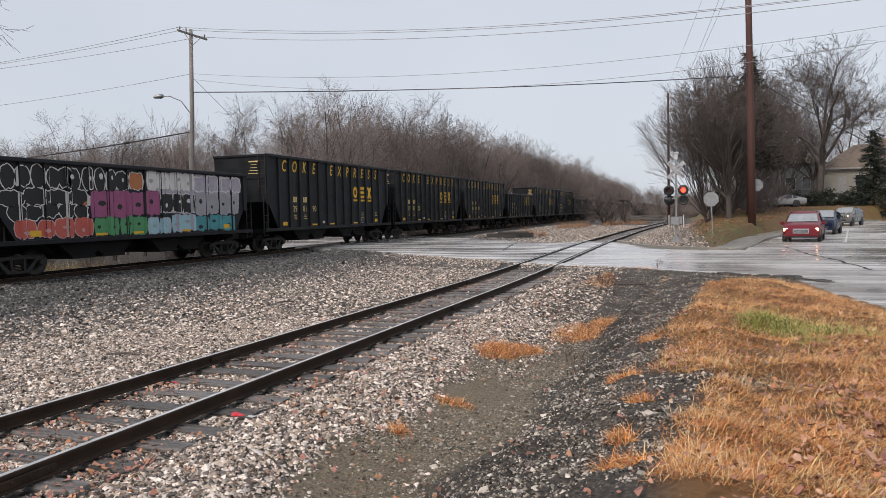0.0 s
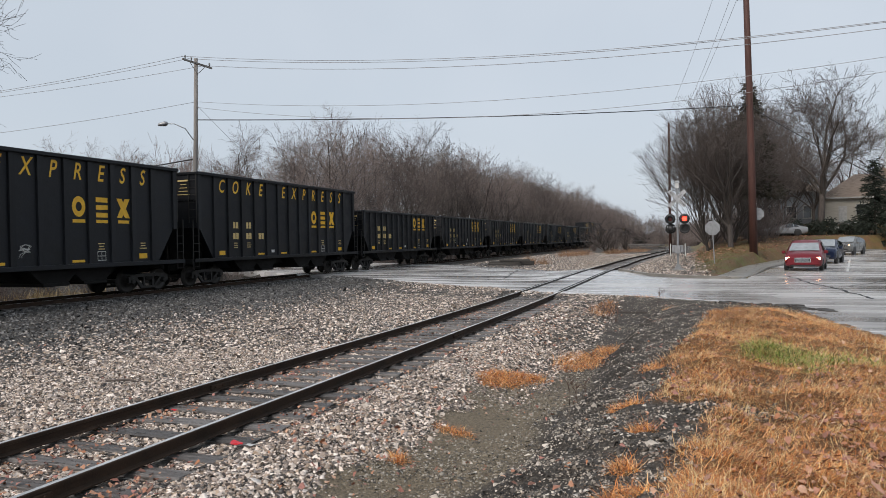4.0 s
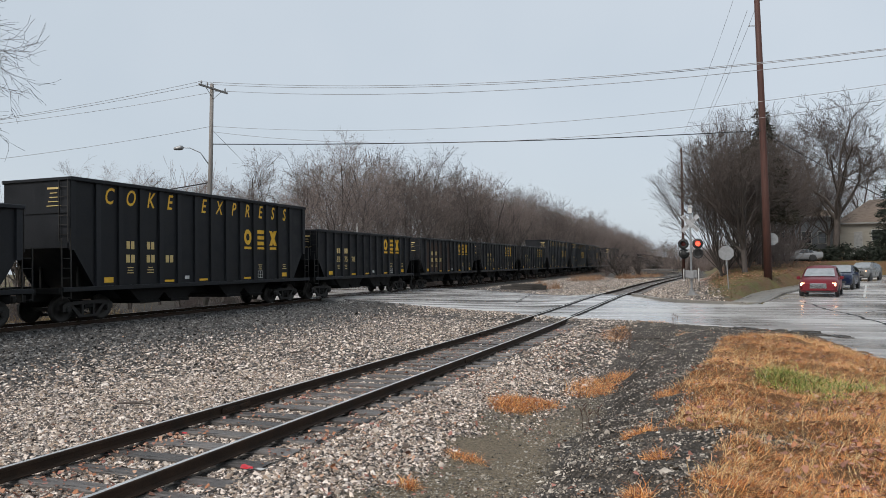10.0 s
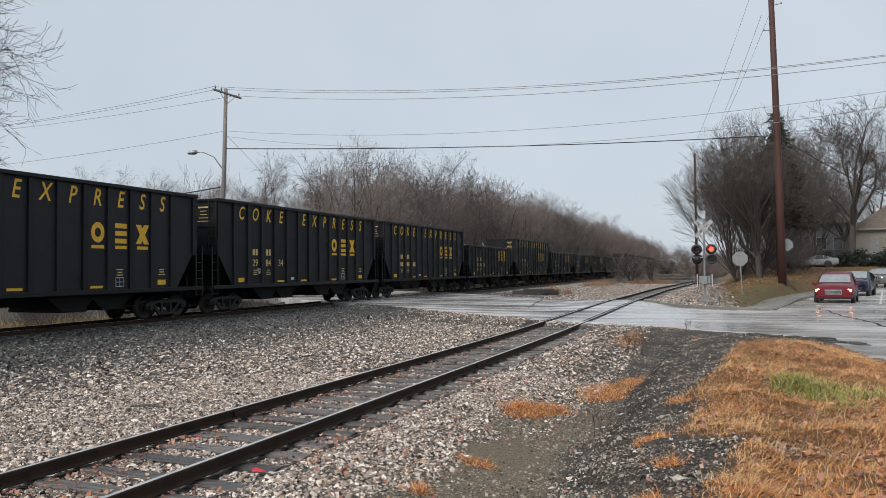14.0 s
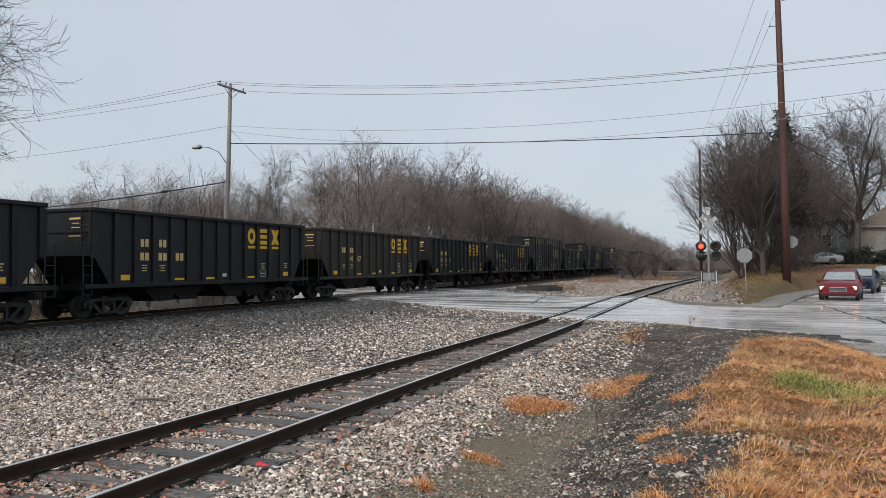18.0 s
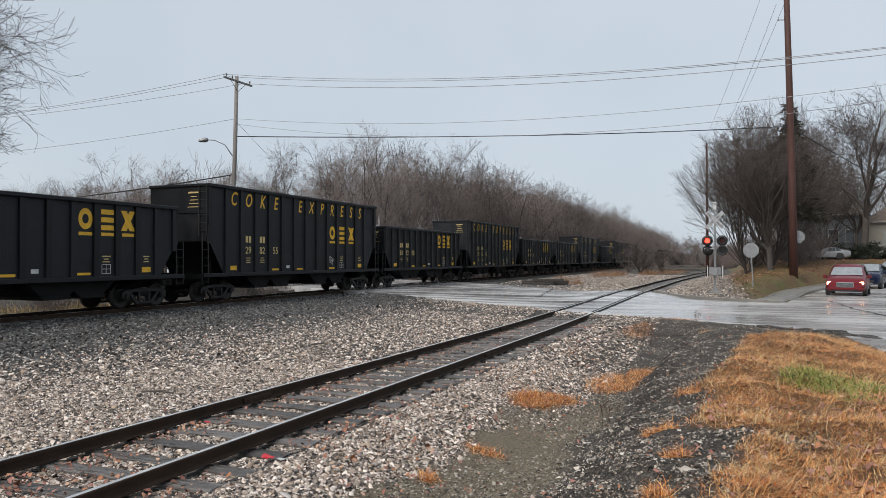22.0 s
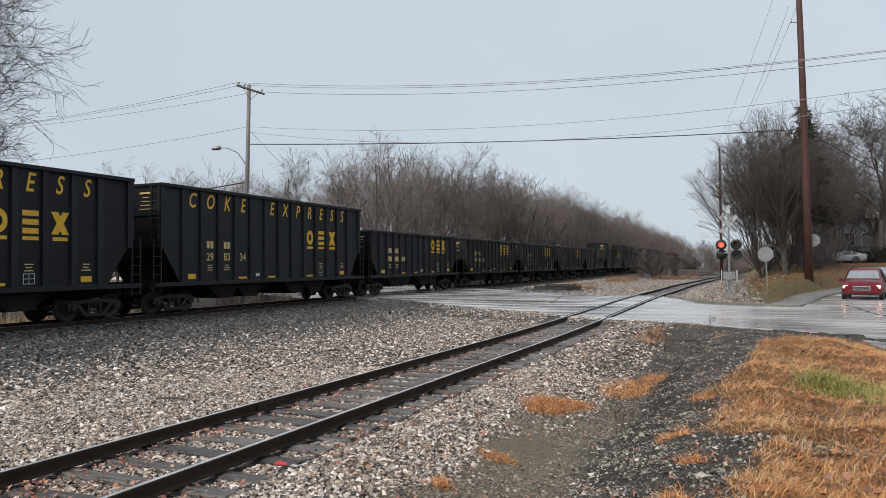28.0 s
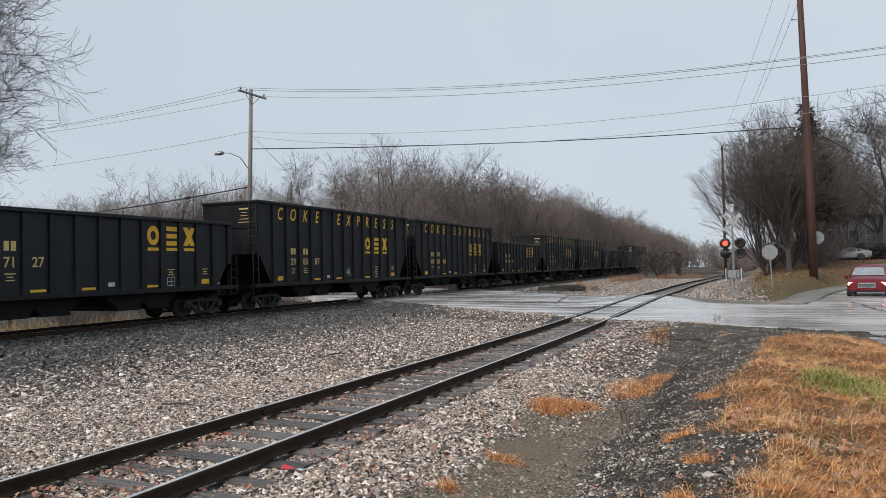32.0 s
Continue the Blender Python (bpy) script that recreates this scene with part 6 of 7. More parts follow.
def loft_car(st):
    """Body shell from stations (y, bottom, belt, top, half width, half width of the roof)."""
    rows = []
    for y, zb, zl, zt, w, wr in st:
        mid = w * 0.985 + (wr - w * 0.985) * 0.5 + 0.012
        half = [(w * 0.74, zb), (w * 0.93, zb + 0.05), (w * 0.985, zb + 0.16), (w, zb + (zl - zb) * 0.5), (w * 0.998, zl - 0.10), (w * 0.975, zl - 0.015), (mid, zl + (zt - zl) * 0.48), (wr + 0.01, zt - min(0.09, (zt - zl) * 0.3)), (wr * 0.90, zt - 0.02), (wr * 0.5, zt + 0.012), (0.0, zt + 0.02)]
        rows.append([(x, y, z) for x, z in half] + [(-x, y, z) for x, z in half[-2::-1]] + [(half[0][0], y, half[0][1])])
    b = Build()
    b.sheet(rows)
    for r in (rows[0], rows[-1]):
        b.add(r[:-1], [tuple(range(len(r) - 1))])
    return b


def wheels(th, ys, w, r):
    for y in ys:
        for s in (-1, 1):
            m = Matrix.Translation((s * (w - 0.11), y, r)) @ pose(0, 0, 0, 0, 90 * s, 0)
            ty = part("tyre", Build().lathe([(r * 0.62, -0.11), (r * 0.93, -0.11), (r, -0.08), (r, 0.08), (r * 0.93, 0.11), (r * 0.62, 0.11)], n=22, m=m), M_TYRE, th, "black wet tyre")
            b = Build().lathe([(0.02, 0.07), (r * 0.2, 0.075), (r * 0.24, 0.05), (r * 0.56, 0.06), (r * 0.64, 0.09), (r * 0.64, -0.05)][::-1], n=20, m=m)
            for k in range(5):
                b.box(-0.035, 0.035, 0.04, r * 0.58, 0.045, 0.085, m=m @ pose(0, 0, 0, 0, 0, 72 * k))
            part("rim", b, M_RIM, ty, "bright alloy rim")


def vehicle(name, m, label, st, body, wheel_y, r, glass, front, lights, lamp_mat, group="cars waiting at the crossing", rails=False):
    """A car pointing along its own -y. glass: (kind, corners); front: boxes of trim."""
    th = thing(name, m, label, "car", group)
    part("body", loft_car(st), body, th)
    w = max(s[4] for s in st)
    for y in wheel_y:
        for s in (-1, 1):
            ring = [(y + (r + 0.06) * math.cos(t), r + (r + 0.06) * math.sin(t)) for t in np.linspace(0, 2 * math.pi, 20, endpoint=False)]
            part("wheel_arch", Build().prism(ring, s * (w - 0.20), s * (w + 0.004), "x"), M_TRIM, th)
    wheels(th, wheel_y, w + 0.02, r)
    for kind, quad in glass:
        if kind in ("windscreen", "rear_window"):
            quad = [(x, y - (0.05 if kind == "windscreen" else -0.05), z + 0.055) for x, y, z in quad]
        b = Build().add(quad, [tuple(range(len(quad)))])
        part(kind, b, M_SCREEN if kind == "windscreen" else M_CARGLASS, th, "rain-wet windscreen, sky reflection painted as a pale colour" if kind == "windscreen" else "dark glass")
        if kind == "side_window":
            part(kind, Build().add([(-x, y, z) for x, y, z in quad], [tuple(range(len(quad)))]), M_CARGLASS, th, "dark glass")
    for kind, box, mat in front:
        part(kind, Build().box(*box, bevel=min(0.02, (box[5] - box[4]) * 0.3, (box[3] - box[2]) * 0.3)), mat, th)
    for x, y, z, a, h in lights:
        for s in (-1, 1):
            part("headlight", Build().box(s * x - a, s * x + a, y - 0.03, y + 0.14, z - h, z + h, bevel=0.025), lamp_mat, th, "headlight")
    for s in (-1, 1):
        yy = glass[0][1][0][1]
        part("mirror", Build().box(s * (w + 0.10) - 0.10, s * (w + 0.10) + 0.10, yy + 0.25, yy + 0.37, st[3][2] - 0.02, st[3][2] + 0.16, bevel=0.03), body, th)
    if rails:
        for s in (-1, 1):
            part("roof_rail", Build().tube((s * st[6][5] * 0.92, st[5][0], st[5][3] + 0.05), (s * st[6][5] * 0.92, st[-2][0], st[-2][3] + 0.05), 0.02, n=6), M_TRIM, th)
    return th


def facing(x, y, turn):
    return pose(x, y, float(road_z(x, y)) + 0.01, 0, 0, turn)


def minivan():
    st = [(-2.50, 0.34, 0.62, 0.74, 0.80, 0.70), (-2.36, 0.24, 0.72, 0.90, 0.93, 0.80), (-1.9, 0.22, 0.88, 1.02, 0.98, 0.84), (-1.35, 0.22, 0.98, 1.10, 0.99, 0.86),
          (-0.95, 0.22, 1.02, 1.30, 0.995, 0.80), (-0.30, 0.22, 1.04, 1.66, 1.0, 0.74), (0.4, 0.22, 1.04, 1.745, 1.0, 0.74), (1.6, 0.22, 1.05, 1.74, 1.0, 0.74), (2.2, 0.26, 1.06, 1.66, 0.97, 0.72), (2.5, 0.34, 1.0, 1.2, 0.92, 0.74)]
    glass = [("windscreen", [(-0.80, -1.32, 1.09), (0.80, -1.32, 1.09), (0.69, -0.44, 1.53), (-0.69, -0.44, 1.53)]),
             ("side_window", [(0.975, -0.75, 1.10), (0.985, 0.2, 1.12), (0.80, 0.2, 1.60), (0.80, -0.2, 1.56)]),
             ("side_window", [(0.985, 0.3, 1.12), (0.985, 1.3, 1.13), (0.80, 1.3, 1.60), (0.80, 0.3, 1.61)]),
             ("side_window", [(0.985, 1.4, 1.13), (0.97, 2.2, 1.15), (0.80, 2.05, 1.56), (0.80, 1.4, 1.60)])]
    front = [("grille", (-0.42, 0.42, -2.545, -2.45, 0.47, 0.75), M_CHROME), ("grille_slot", (-0.38, 0.38, -2.555, -2.5, 0.50, 0.70), M_TRIM), ("grille_bar", (-0.35, 0.35, -2.562, -2.54, 0.53, 0.55), M_CHROME), ("grille_bar", (-0.35, 0.35, -2.562, -2.54, 0.58, 0.60), M_CHROME), ("grille_bar", (-0.35, 0.35, -2.562, -2.54, 0.63, 0.65), M_CHROME), ("lower_grille", (-0.62, 0.62, -2.50, -2.40, 0.25, 0.34), M_TRIM),
             ("bumper", (-0.86, 0.86, -2.53, -2.40, 0.35, 0.45), M_VANRED), ("wiper", (-0.6, 0.1, -1.36, -1.33, 1.09, 1.11), M_TRIM)]
    vehicle("minivan", facing(6.05, 47.6, -11), "wet dark red minivan with lit headlights waiting at the stop line", st, M_VANRED, (-1.55, 1.5), 0.33, glass, front, [(0.74, -2.43, 0.70, 0.15, 0.085)], M_HEADLIGHT, rails=True)
    return None


def suv(name, m, label, body, lamp, lights):
    st = [(-2.30, 0.40, 0.72, 0.86, 0.82, 0.72), (-2.2, 0.28, 0.82, 0.98, 0.91, 0.80), (-1.7, 0.26, 0.96, 1.06, 0.94, 0.82), (-1.15, 0.26, 1.02, 1.12, 0.945, 0.84),
          (-0.75, 0.26, 1.05, 1.34, 0.945, 0.78), (-0.15, 0.26, 1.07, 1.62, 0.945, 0.70), (0.5, 0.26, 1.08, 1.68, 0.945, 0.70), (1.5, 0.26, 1.10, 1.64, 0.945, 0.69), (2.0, 0.30, 1.10, 1.45, 0.92, 0.70), (2.3, 0.42, 0.98, 1.12, 0.86, 0.72)]
    glass = [("windscreen", [(-0.76, -1.12, 1.12), (0.76, -1.12, 1.12), (0.64, -0.12, 1.60), (-0.64, -0.12, 1.60)]),
             ("side_window", [(0.935, -0.65, 1.12), (0.94, 0.3, 1.14), (0.76, 0.3, 1.56), (0.76, -0.1, 1.52)]),
             ("side_window", [(0.94, 0.38, 1.14), (0.94, 1.25, 1.16), (0.76, 1.25, 1.54), (0.76, 0.38, 1.56)]),
             ("side_window", [(0.94, 1.32, 1.16), (0.93, 1.85, 1.2), (0.78, 1.7, 1.48), (0.76, 1.32, 1.53)])]
    front = [("grille", (-0.52, 0.52, -2.335, -2.24, 0.74, 0.92), M_TRIM), ("lower_grille", (-0.6, 0.6, -2.32, -2.2, 0.42, 0.58), M_TRIM), ("skid_plate", (-0.5, 0.5, -2.33, -2.24, 0.34, 0.41), M_STEEL)]
    for k in range(7):
        front.append(("grille_bar", (-0.45 + 0.14 * k, -0.39 + 0.14 * k, -2.35, -2.32, 0.75, 0.91), M_STEEL))
    return vehicle(name, m, label, st, body, (-1.38, 1.36), 0.36, glass, front, lights, lamp, rails=True)


def coupe(x=9.3, y=91.0, turn=-82, paint_mat=None, label="silver two-door coupe parked on the drive above the lawn"):
    st = [(-2.38, 0.30, 0.55, 0.70, 0.78, 0.70), (-2.2, 0.18, 0.66, 0.80, 0.90, 0.80), (-1.5, 0.17, 0.78, 0.88, 0.93, 0.84), (-0.7, 0.17, 0.84, 0.94, 0.935, 0.84),
          (-0.15, 0.17, 0.88, 1.18, 0.935, 0.70), (0.4, 0.17, 0.90, 1.36, 0.935, 0.62), (0.9, 0.17, 0.91, 1.37, 0.935, 0.62), (1.5, 0.17, 0.92, 1.18, 0.935, 0.68), (2.0, 0.18, 0.92, 1.02, 0.92, 0.80), (2.38, 0.34, 0.86, 0.98, 0.86, 0.78)]
    glass = [("windscreen", [(-0.78, -0.66, 0.96), (0.78, -0.66, 0.96), (0.6, 0.32, 1.34), (-0.6, 0.32, 1.34)]),
             ("side_window", [(0.93, -0.2, 0.95), (0.93, 0.85, 0.97), (0.68, 0.85, 1.32), (0.68, 0.35, 1.31)]),
             ("side_window", [(0.925, 0.92, 0.97), (0.92, 1.4, 0.99), (0.70, 1.15, 1.26), (0.68, 0.92, 1.30)]),
             ("rear_window", [(-0.6, 1.0, 1.36), (0.6, 1.0, 1.36), (0.72, 1.9, 1.05), (-0.72, 1.9, 1.05)])]
    front = [("spoiler", (-0.7, 0.7, 2.1, 2.3, 1.03, 1.07), M_SILVER), ("side_scoop", (0.93, 0.95, 1.0, 1.3, 0.62, 0.72), M_TRIM), ("side_scoop", (-0.95, -0.93, 1.0, 1.3, 0.62, 0.72), M_TRIM),
             ("side_skirt", (0.90, 0.94, -1.2, 1.2, 0.17, 0.27), M_TRIM), ("side_skirt", (-0.94, -0.90, -1.2, 1.2, 0.17, 0.27), M_TRIM)]
    body = paint_mat or M_SILVER
    front[0] = ("spoiler", front[0][1], body)
    return vehicle("coupe", pose(x, y, at_ground(x, y) + 0.06, 0, 0, turn), label, st, body, (-1.45, 1.28), 0.345, glass, front, [(0.66, -2.30, 0.62, 0.14, 0.07)], M_LAMPOFF, "parked cars")


M_VANRED = paint("dark_red_paint", (0.17, 0.008, 0.016), 0.3, 0.3)
M_BLUE = paint("dark_blue_paint", (0.008, 0.016, 0.045))
M_SILVER = paint("silver_paint", (0.27, 0.28, 0.29), 0.25, 0.4)
M_CHAMPAGNE = paint("grey_beige_paint", (0.165, 0.165, 0.158), 0.2)
M_WHITECAR = paint("white_paint", (0.62, 0.62, 0.61), 0.0)
M_DARKTRUCK = paint("dark_grey_paint", (0.02, 0.021, 0.023))
minivan()
suv("suv", facing(8.65, 58.0, -16), "dark blue sport utility car with bright white headlights in the queue", M_BLUE, M_LEDLIGHT, [(0.68, -2.22, 0.80, 0.13, 0.05), (0.72, -2.24, 0.50, 0.10, 0.04)])
suv("suv", facing(13.3, 76.4, -26), "grey-beige sport utility car third in the queue", M_CHAMPAGNE, M_HEADLIGHT, [(0.74, -2.24, 0.88, 0.07, 0.03)])
coupe()
coupe(17.2, 98.2, -70, M_WHITECAR, "white car parked beside the house, half hidden by the hedge")
th = suv("suv", pose(8.9, 97.0, at_ground(8.9, 97.0) + 0.02, 0, 0, -82), "dark parked vehicle behind the silver coupe", M_DARKTRUCK, M_LAMPOFF, [(0.68, -2.22, 0.80, 0.13, 0.05)])
th["group"] = "parked cars"


# ---------------------------------------------------------------- houses behind the trees
M_SIDING = surface("cream_house_siding", (0.42, 0.39, 0.33), (0.56, 0.53, 0.46), scale=1.5, rough=0.7, bump=0.3, fine=12, stretch=(0.4, 0.4, 12))
M_GREYSIDING = surface("blue_grey_siding", (0.20, 0.22, 0.24), (0.30, 0.32, 0.34), scale=1.5, rough=0.7, bump=0.3, fine=12, stretch=(0.4, 0.4, 12))
M_SHINGLE = surface("brown_shingle_roof", (0.17, 0.125, 0.095), (0.30, 0.235, 0.185), scale=2, rough=0.8, bump=0.5, fine=14, stretch=(1, 3, 3))
M_PANE = clear_glass("window_glass", (0.03, 0.035, 0.04), 0.08)


def window_part(th, x, z, w, h, y):
    fr = part("window", Build().box(x - w / 2 - 0.08, x + w / 2 + 0.08, y - 0.06, y, z - h / 2 - 0.08, z + h / 2 + 0.08, bevel=0.02), M_WHITE, th)
    for s in (-1, 1):
        part("pane", Build().box(x - w / 2 + 0.03, x + w / 2 - 0.03, y - 0.075, y - 0.06, z + (0.02 if s > 0 else -h / 2), z + (h / 2 if s > 0 else -0.02)), M_PANE, fr)
    part("sill", Build().box(x - w / 2 - 0.12, x + w / 2 + 0.12, y - 0.12, y, z - h / 2 - 0.14, z - h / 2 - 0.08), M_WHITE, fr)


def house(x, y, turn, wide, deep, wall_h, ridge, mat, label, windows, door):
    z = min(at_ground(x, y), at_ground(x + 3, y + 2))
    th = thing("house", pose(x, y, z - 0.1, 0, 0, turn), label, "house", "houses behind the trees")
    part("wall", Build().box(-wide / 2, wide / 2, 0, deep, -0.5, wall_h), mat, th)
    part("foundation", Build().box(-wide / 2 - 0.05, wide / 2 + 0.05, -0.05, deep + 0.05, -0.6, 0.35), M_CONCRETE, th)
    o, t = 0.5, wide * 0.22
    vs = [(-wide / 2 - o, -o, wall_h - 0.1), (wide / 2 + o, -o, wall_h - 0.1), (wide / 2 + o, deep + o, wall_h - 0.1), (-wide / 2 - o, deep + o, wall_h - 0.1), (-wide / 2 + t + 1.5, deep / 2, ridge), (wide / 2 - t - 1.5, deep / 2, ridge)]
    part("roof", Build().add(vs, [(0, 1, 5, 4), (1, 2, 5), (2, 3, 4, 5), (3, 0, 4), (0, 3, 2, 1)]), M_SHINGLE, th, "brown shingled hip roof")
    part("fascia_board", Build().box(-wide / 2 - o, wide / 2 + o, -o - 0.02, -o + 0.05, wall_h - 0.24, wall_h - 0.06), M_WHITE, th)
    part("chimney", Build().box(wide * 0.1, wide * 0.1 + 0.7, deep * 0.5, deep * 0.5 + 0.6, wall_h + 0.5, ridge + 0.7), M_SHINGLE, th)
    for wx, wz, ww, wh in windows:
        window_part(th, wx, wz, ww, wh, 0)
    if door is not None:
        d = part("door", Build().box(door - 0.48, door + 0.48, -0.07, 0, 0.3, 2.4, bevel=0.02), M_WHITE, th, "white front door")
        part("door_handle", Build().lathe([(0.03, 0), (0.035, 0.05), (0.01, 0.07)], n=8, m=Matrix.Translation((door + 0.35, -0.08, 1.3)) @ pose(0, 0, 0, 90, 0, 0)), M_STEEL, d)
        part("step", Build().box(door - 0.8, door + 0.8, -1.0, -0.06, -0.4, 0.28, bevel=0.02), M_CONCRETE, th)
    return th


house(21.6, 106, -4, 12, 9, 3.6, 6.8, M_SIDING, "cream sided bungalow with a brown hip roof", [(-1.4, 1.9, 1.5, 1.3), (3.0, 1.8, 1.4, 1.4), (5.0, 1.8, 0.9, 1.3)], -3.7)
house(10.5, 112, 0, 11, 8, 5.0, 7.8, M_GREYSIDING, "grey sided house half hidden by bare trees", [(-3.5, 2.0, 1.2, 1.6), (-0.8, 2.0, 1.2, 1.6), (2.0, 2.0, 1.2, 1.6), (4.0, 2.0, 1.0, 1.6)], None)

# ---------------------------------------------------------------- timber, litter and other small things
HEAP = (-14.4, 57.5)


def timber_pile():
    """Old ties dropped in a low heap past the road."""
    r = random.Random(4)
    meshes = [tie_mesh("timber", 2.5, 50 + k) for k in range(3)]
    dark = [m.copy() for m in meshes]
    for m in dark:
        m.materials[0] = M_OLDTAR
    for k in range(7):
        x, y = HEAP[0] + r.uniform(-0.7, 0.7), HEAP[1] + r.uniform(-0.5, 0.5)
        th = thing("timber", pose(x, y, at_ground(x, y) + 0.20 + 0.17 * (k // 3), 0, 0, 14 + r.uniform(-9, 9)), "discarded dark creosoted tie in a low heap", "timber", "heap of old ties")
        part("beam", dark[k % 3], None, th)
    for k in range(9):
        x, y = -5.5 + r.uniform(-1.5, 1.5), 128 + r.uniform(-1, 1)
        th = thing("timber", pose(x - 3, y, at_ground(x - 3, y) + 0.2 + 0.5 * (k // 3), 0, 0, r.uniform(-12, 12)), "weathered timber in a stack by the siding", "timber", "stack of timber")
        me = part("beam", meshes[k % 3], None, th)
        me.matrix_basis = Matrix.Diagonal((1.8, 2.0, 2.0, 1))


def litter():
    M_RED = surface("red_wrapper_plastic", (0.50, 0.01, 0.02), (0.65, 0.02, 0.03), rough=0.3, bump=0.2)
    r = random.Random(6)
    def scrap(x, y, z, s, mat, label):
        b = Build()
        b.sheet([[(x + s * (i - 1.5) * 0.5 + r.uniform(-0.2, 0.2) * s, y + s * (j - 1.5) * 0.35 + r.uniform(-0.2, 0.2) * s, z + r.uniform(0, 0.4) * s) for i in range(4)] for j in range(4)])
        tagged(part("wrapper", b, mat), label, "litter")
    z = float(siding_rail(6.1)) - 0.135
    scrap(-4.38, 6.12, z, 0.09, M_RED, "crumpled red wrapper beside the rail")
    scrap(-4.22, 6.16, z - 0.01, 0.07, M_WHITE, "crumpled pale wrapper beside the rail")
    scrap(-6.05, 7.2, z, 0.05, M_RED, "scrap of pink-red litter between the rails")
    for x, y, ln, turn, label in ((-8.1, 8.55, 0.55, 10, "broken stick lying on the ballast"), (-1.6, 21.6, 1.4, 2, "thin rusty rod on the gravel verge"), (-9.4, 15.2, 0.4, 40, "short dark stick on the ballast")):
        zz = at_ground(x, y, 0.05)
        b = Build().path([(-ln / 2, 0, 0), (0, 0.03, 0.015), (ln / 2, -0.02, 0)], [0.018, 0.022, 0.012], n=6)
        tagged(part("stick", b, M_BARK), label, "stick").matrix_basis = pose(x, y, zz, 0, 0, turn)


def white_post():
    th = thing("marker_post", pose(-28.5, 55.6, at_ground(-28.5, 55.6)), "thin white post standing behind the train", "post")
    part("post", Build().tube((0, 0, -0.3), (0.05, 0, 5.6), 0.06, n=8), M_WHITE, th)


def weed_stalks():
    """Dry seed stalks that stand up out of the gravel and dead grass."""
    r = random.Random(15)
    for x, y, n in ((-2.5, 20.6, 9), (-2.2, 20.2, 7), (-1.1, 22.4, 5), (-1.6, 9.8, 4)):
        b = Build()
        for _ in range(n):
            a = r.uniform(0, 6.28)
            p = Vector((r.uniform(-0.12, 0.12), r.uniform(-0.12, 0.12), -0.02))
            q = p + Vector((math.cos(a) * 0.12, math.sin(a) * 0.12, r.uniform(0.25, 0.55)))
            b.path([p, p.lerp(q, 0.5) + Vector((0.02, 0, 0)), q], [0.005, 0.004, 0.003], n=3)
            for j in range(5):
                c = p.lerp(q, 0.7 + 0.06 * j)
                b.path([c, c + Vector((r.uniform(-0.06, 0.06), r.uniform(-0.06, 0.06), 0.05))], [0.004, 0.006], n=3)
        th = thing("weed", pose(x, y, at_ground(x, y)), "dry red-brown weed stalks in the gravel", "weed", "dry weeds")
        part("stalk", b, M_REDTWIG, th)


timber_pile()
litter()
white_post()
weed_stalks()

# ---------------------------------------------------------------- loose stones, grass and leaves
def stones(name, n, draw, size, colours, label, seed, flat=0.65, sink=0.25):
    """Very many broken stones: jittered blocks, each turned its own way. draw(rng, n) gives x, y."""
    r = np.random.RandomState(seed)
    x, y = draw(r, n)
    n = len(x)
    # four corners low down and a short ridge on top; the underside stays in the bed
    block = np.array([(1, 0.3, -0.5), (-0.2, 1, -0.5), (-1, -0.3, -0.5), (0.2, -1, -0.5), (0.42, -0.05, 0.62), (-0.42, 0.1, 0.62)], float) * 1.15
    kinds = block[None] + r.normal(0, 0.2, (60, 6, 3))
    pts = kinds[r.randint(0, 60, n)]
    s = size * np.exp(r.normal(0, 0.33, n)) / 2
    pts = pts * (s[:, None] * np.stack([r.uniform(0.8, 1.35, n), r.uniform(0.7, 1.1, n), r.uniform(0.5, 1.0, n) * flat * 1.4], 1))[:, None]
    q = r.normal(0, 1, (n, 4))
    q[:, 1:3] *= 0.22
    q /= np.linalg.norm(q, axis=1, keepdims=True)
    w, a, b, c = q.T
    rot = np.stack([1 - 2 * (b * b + c * c), 2 * (a * b - w * c), 2 * (a * c + w * b), 2 * (a * b + w * c), 1 - 2 * (a * a + c * c), 2 * (b * c - w * a), 2 * (a * c - w * b), 2 * (b * c + w * a), 1 - 2 * (a * a + b * b)], 1).reshape(n, 3, 3)
    pts = np.einsum("nij,nkj->nki", rot, pts)
    z = ground_z(x, y) + s * (0.42 - sink)
    pts = pts + np.stack([x, y, z], 1)[:, None]
    faces = np.array([(0, 1, 4), (1, 2, 5), (2, 3, 5), (3, 0, 4), (1, 5, 4), (3, 4, 5)])
    f = (np.arange(n)[:, None, None] * 6 + faces[None]).reshape(-1, 3)
    ob = new(name, big_mesh(name, pts.reshape(-1, 3), f, island_mix(name + "_stone", colours, 0.35, 0.75), True))
    return tagged(ob, label, "gravel", kind="stuff")


def off_road(x, y, gap=0.1):
    n = ROAD_N[0] * x + ROAD_N[1] * y
    return ((n + road_fray(x, y) < ROAD_NEAR - gap + 0.25) | (n > far_edge(x) + gap)) & (x < street_left(y) - gap)


def clear_of_rails(x, y):
    d = np.abs(np.abs(x - siding_x(y)) - 0.753)
    return d > 0.085


def wedge(near, far, power=1.6):
    """Spots in the fan before the camera, thick near and thin far."""
    def draw(r, n):
        d = near + (far - near) * r.uniform(0, 1, n) ** power
        a = np.radians(21.2 + r.uniform(-35, 37, n))
        return -np.sin(a) * d, np.cos(a) * d
    return draw


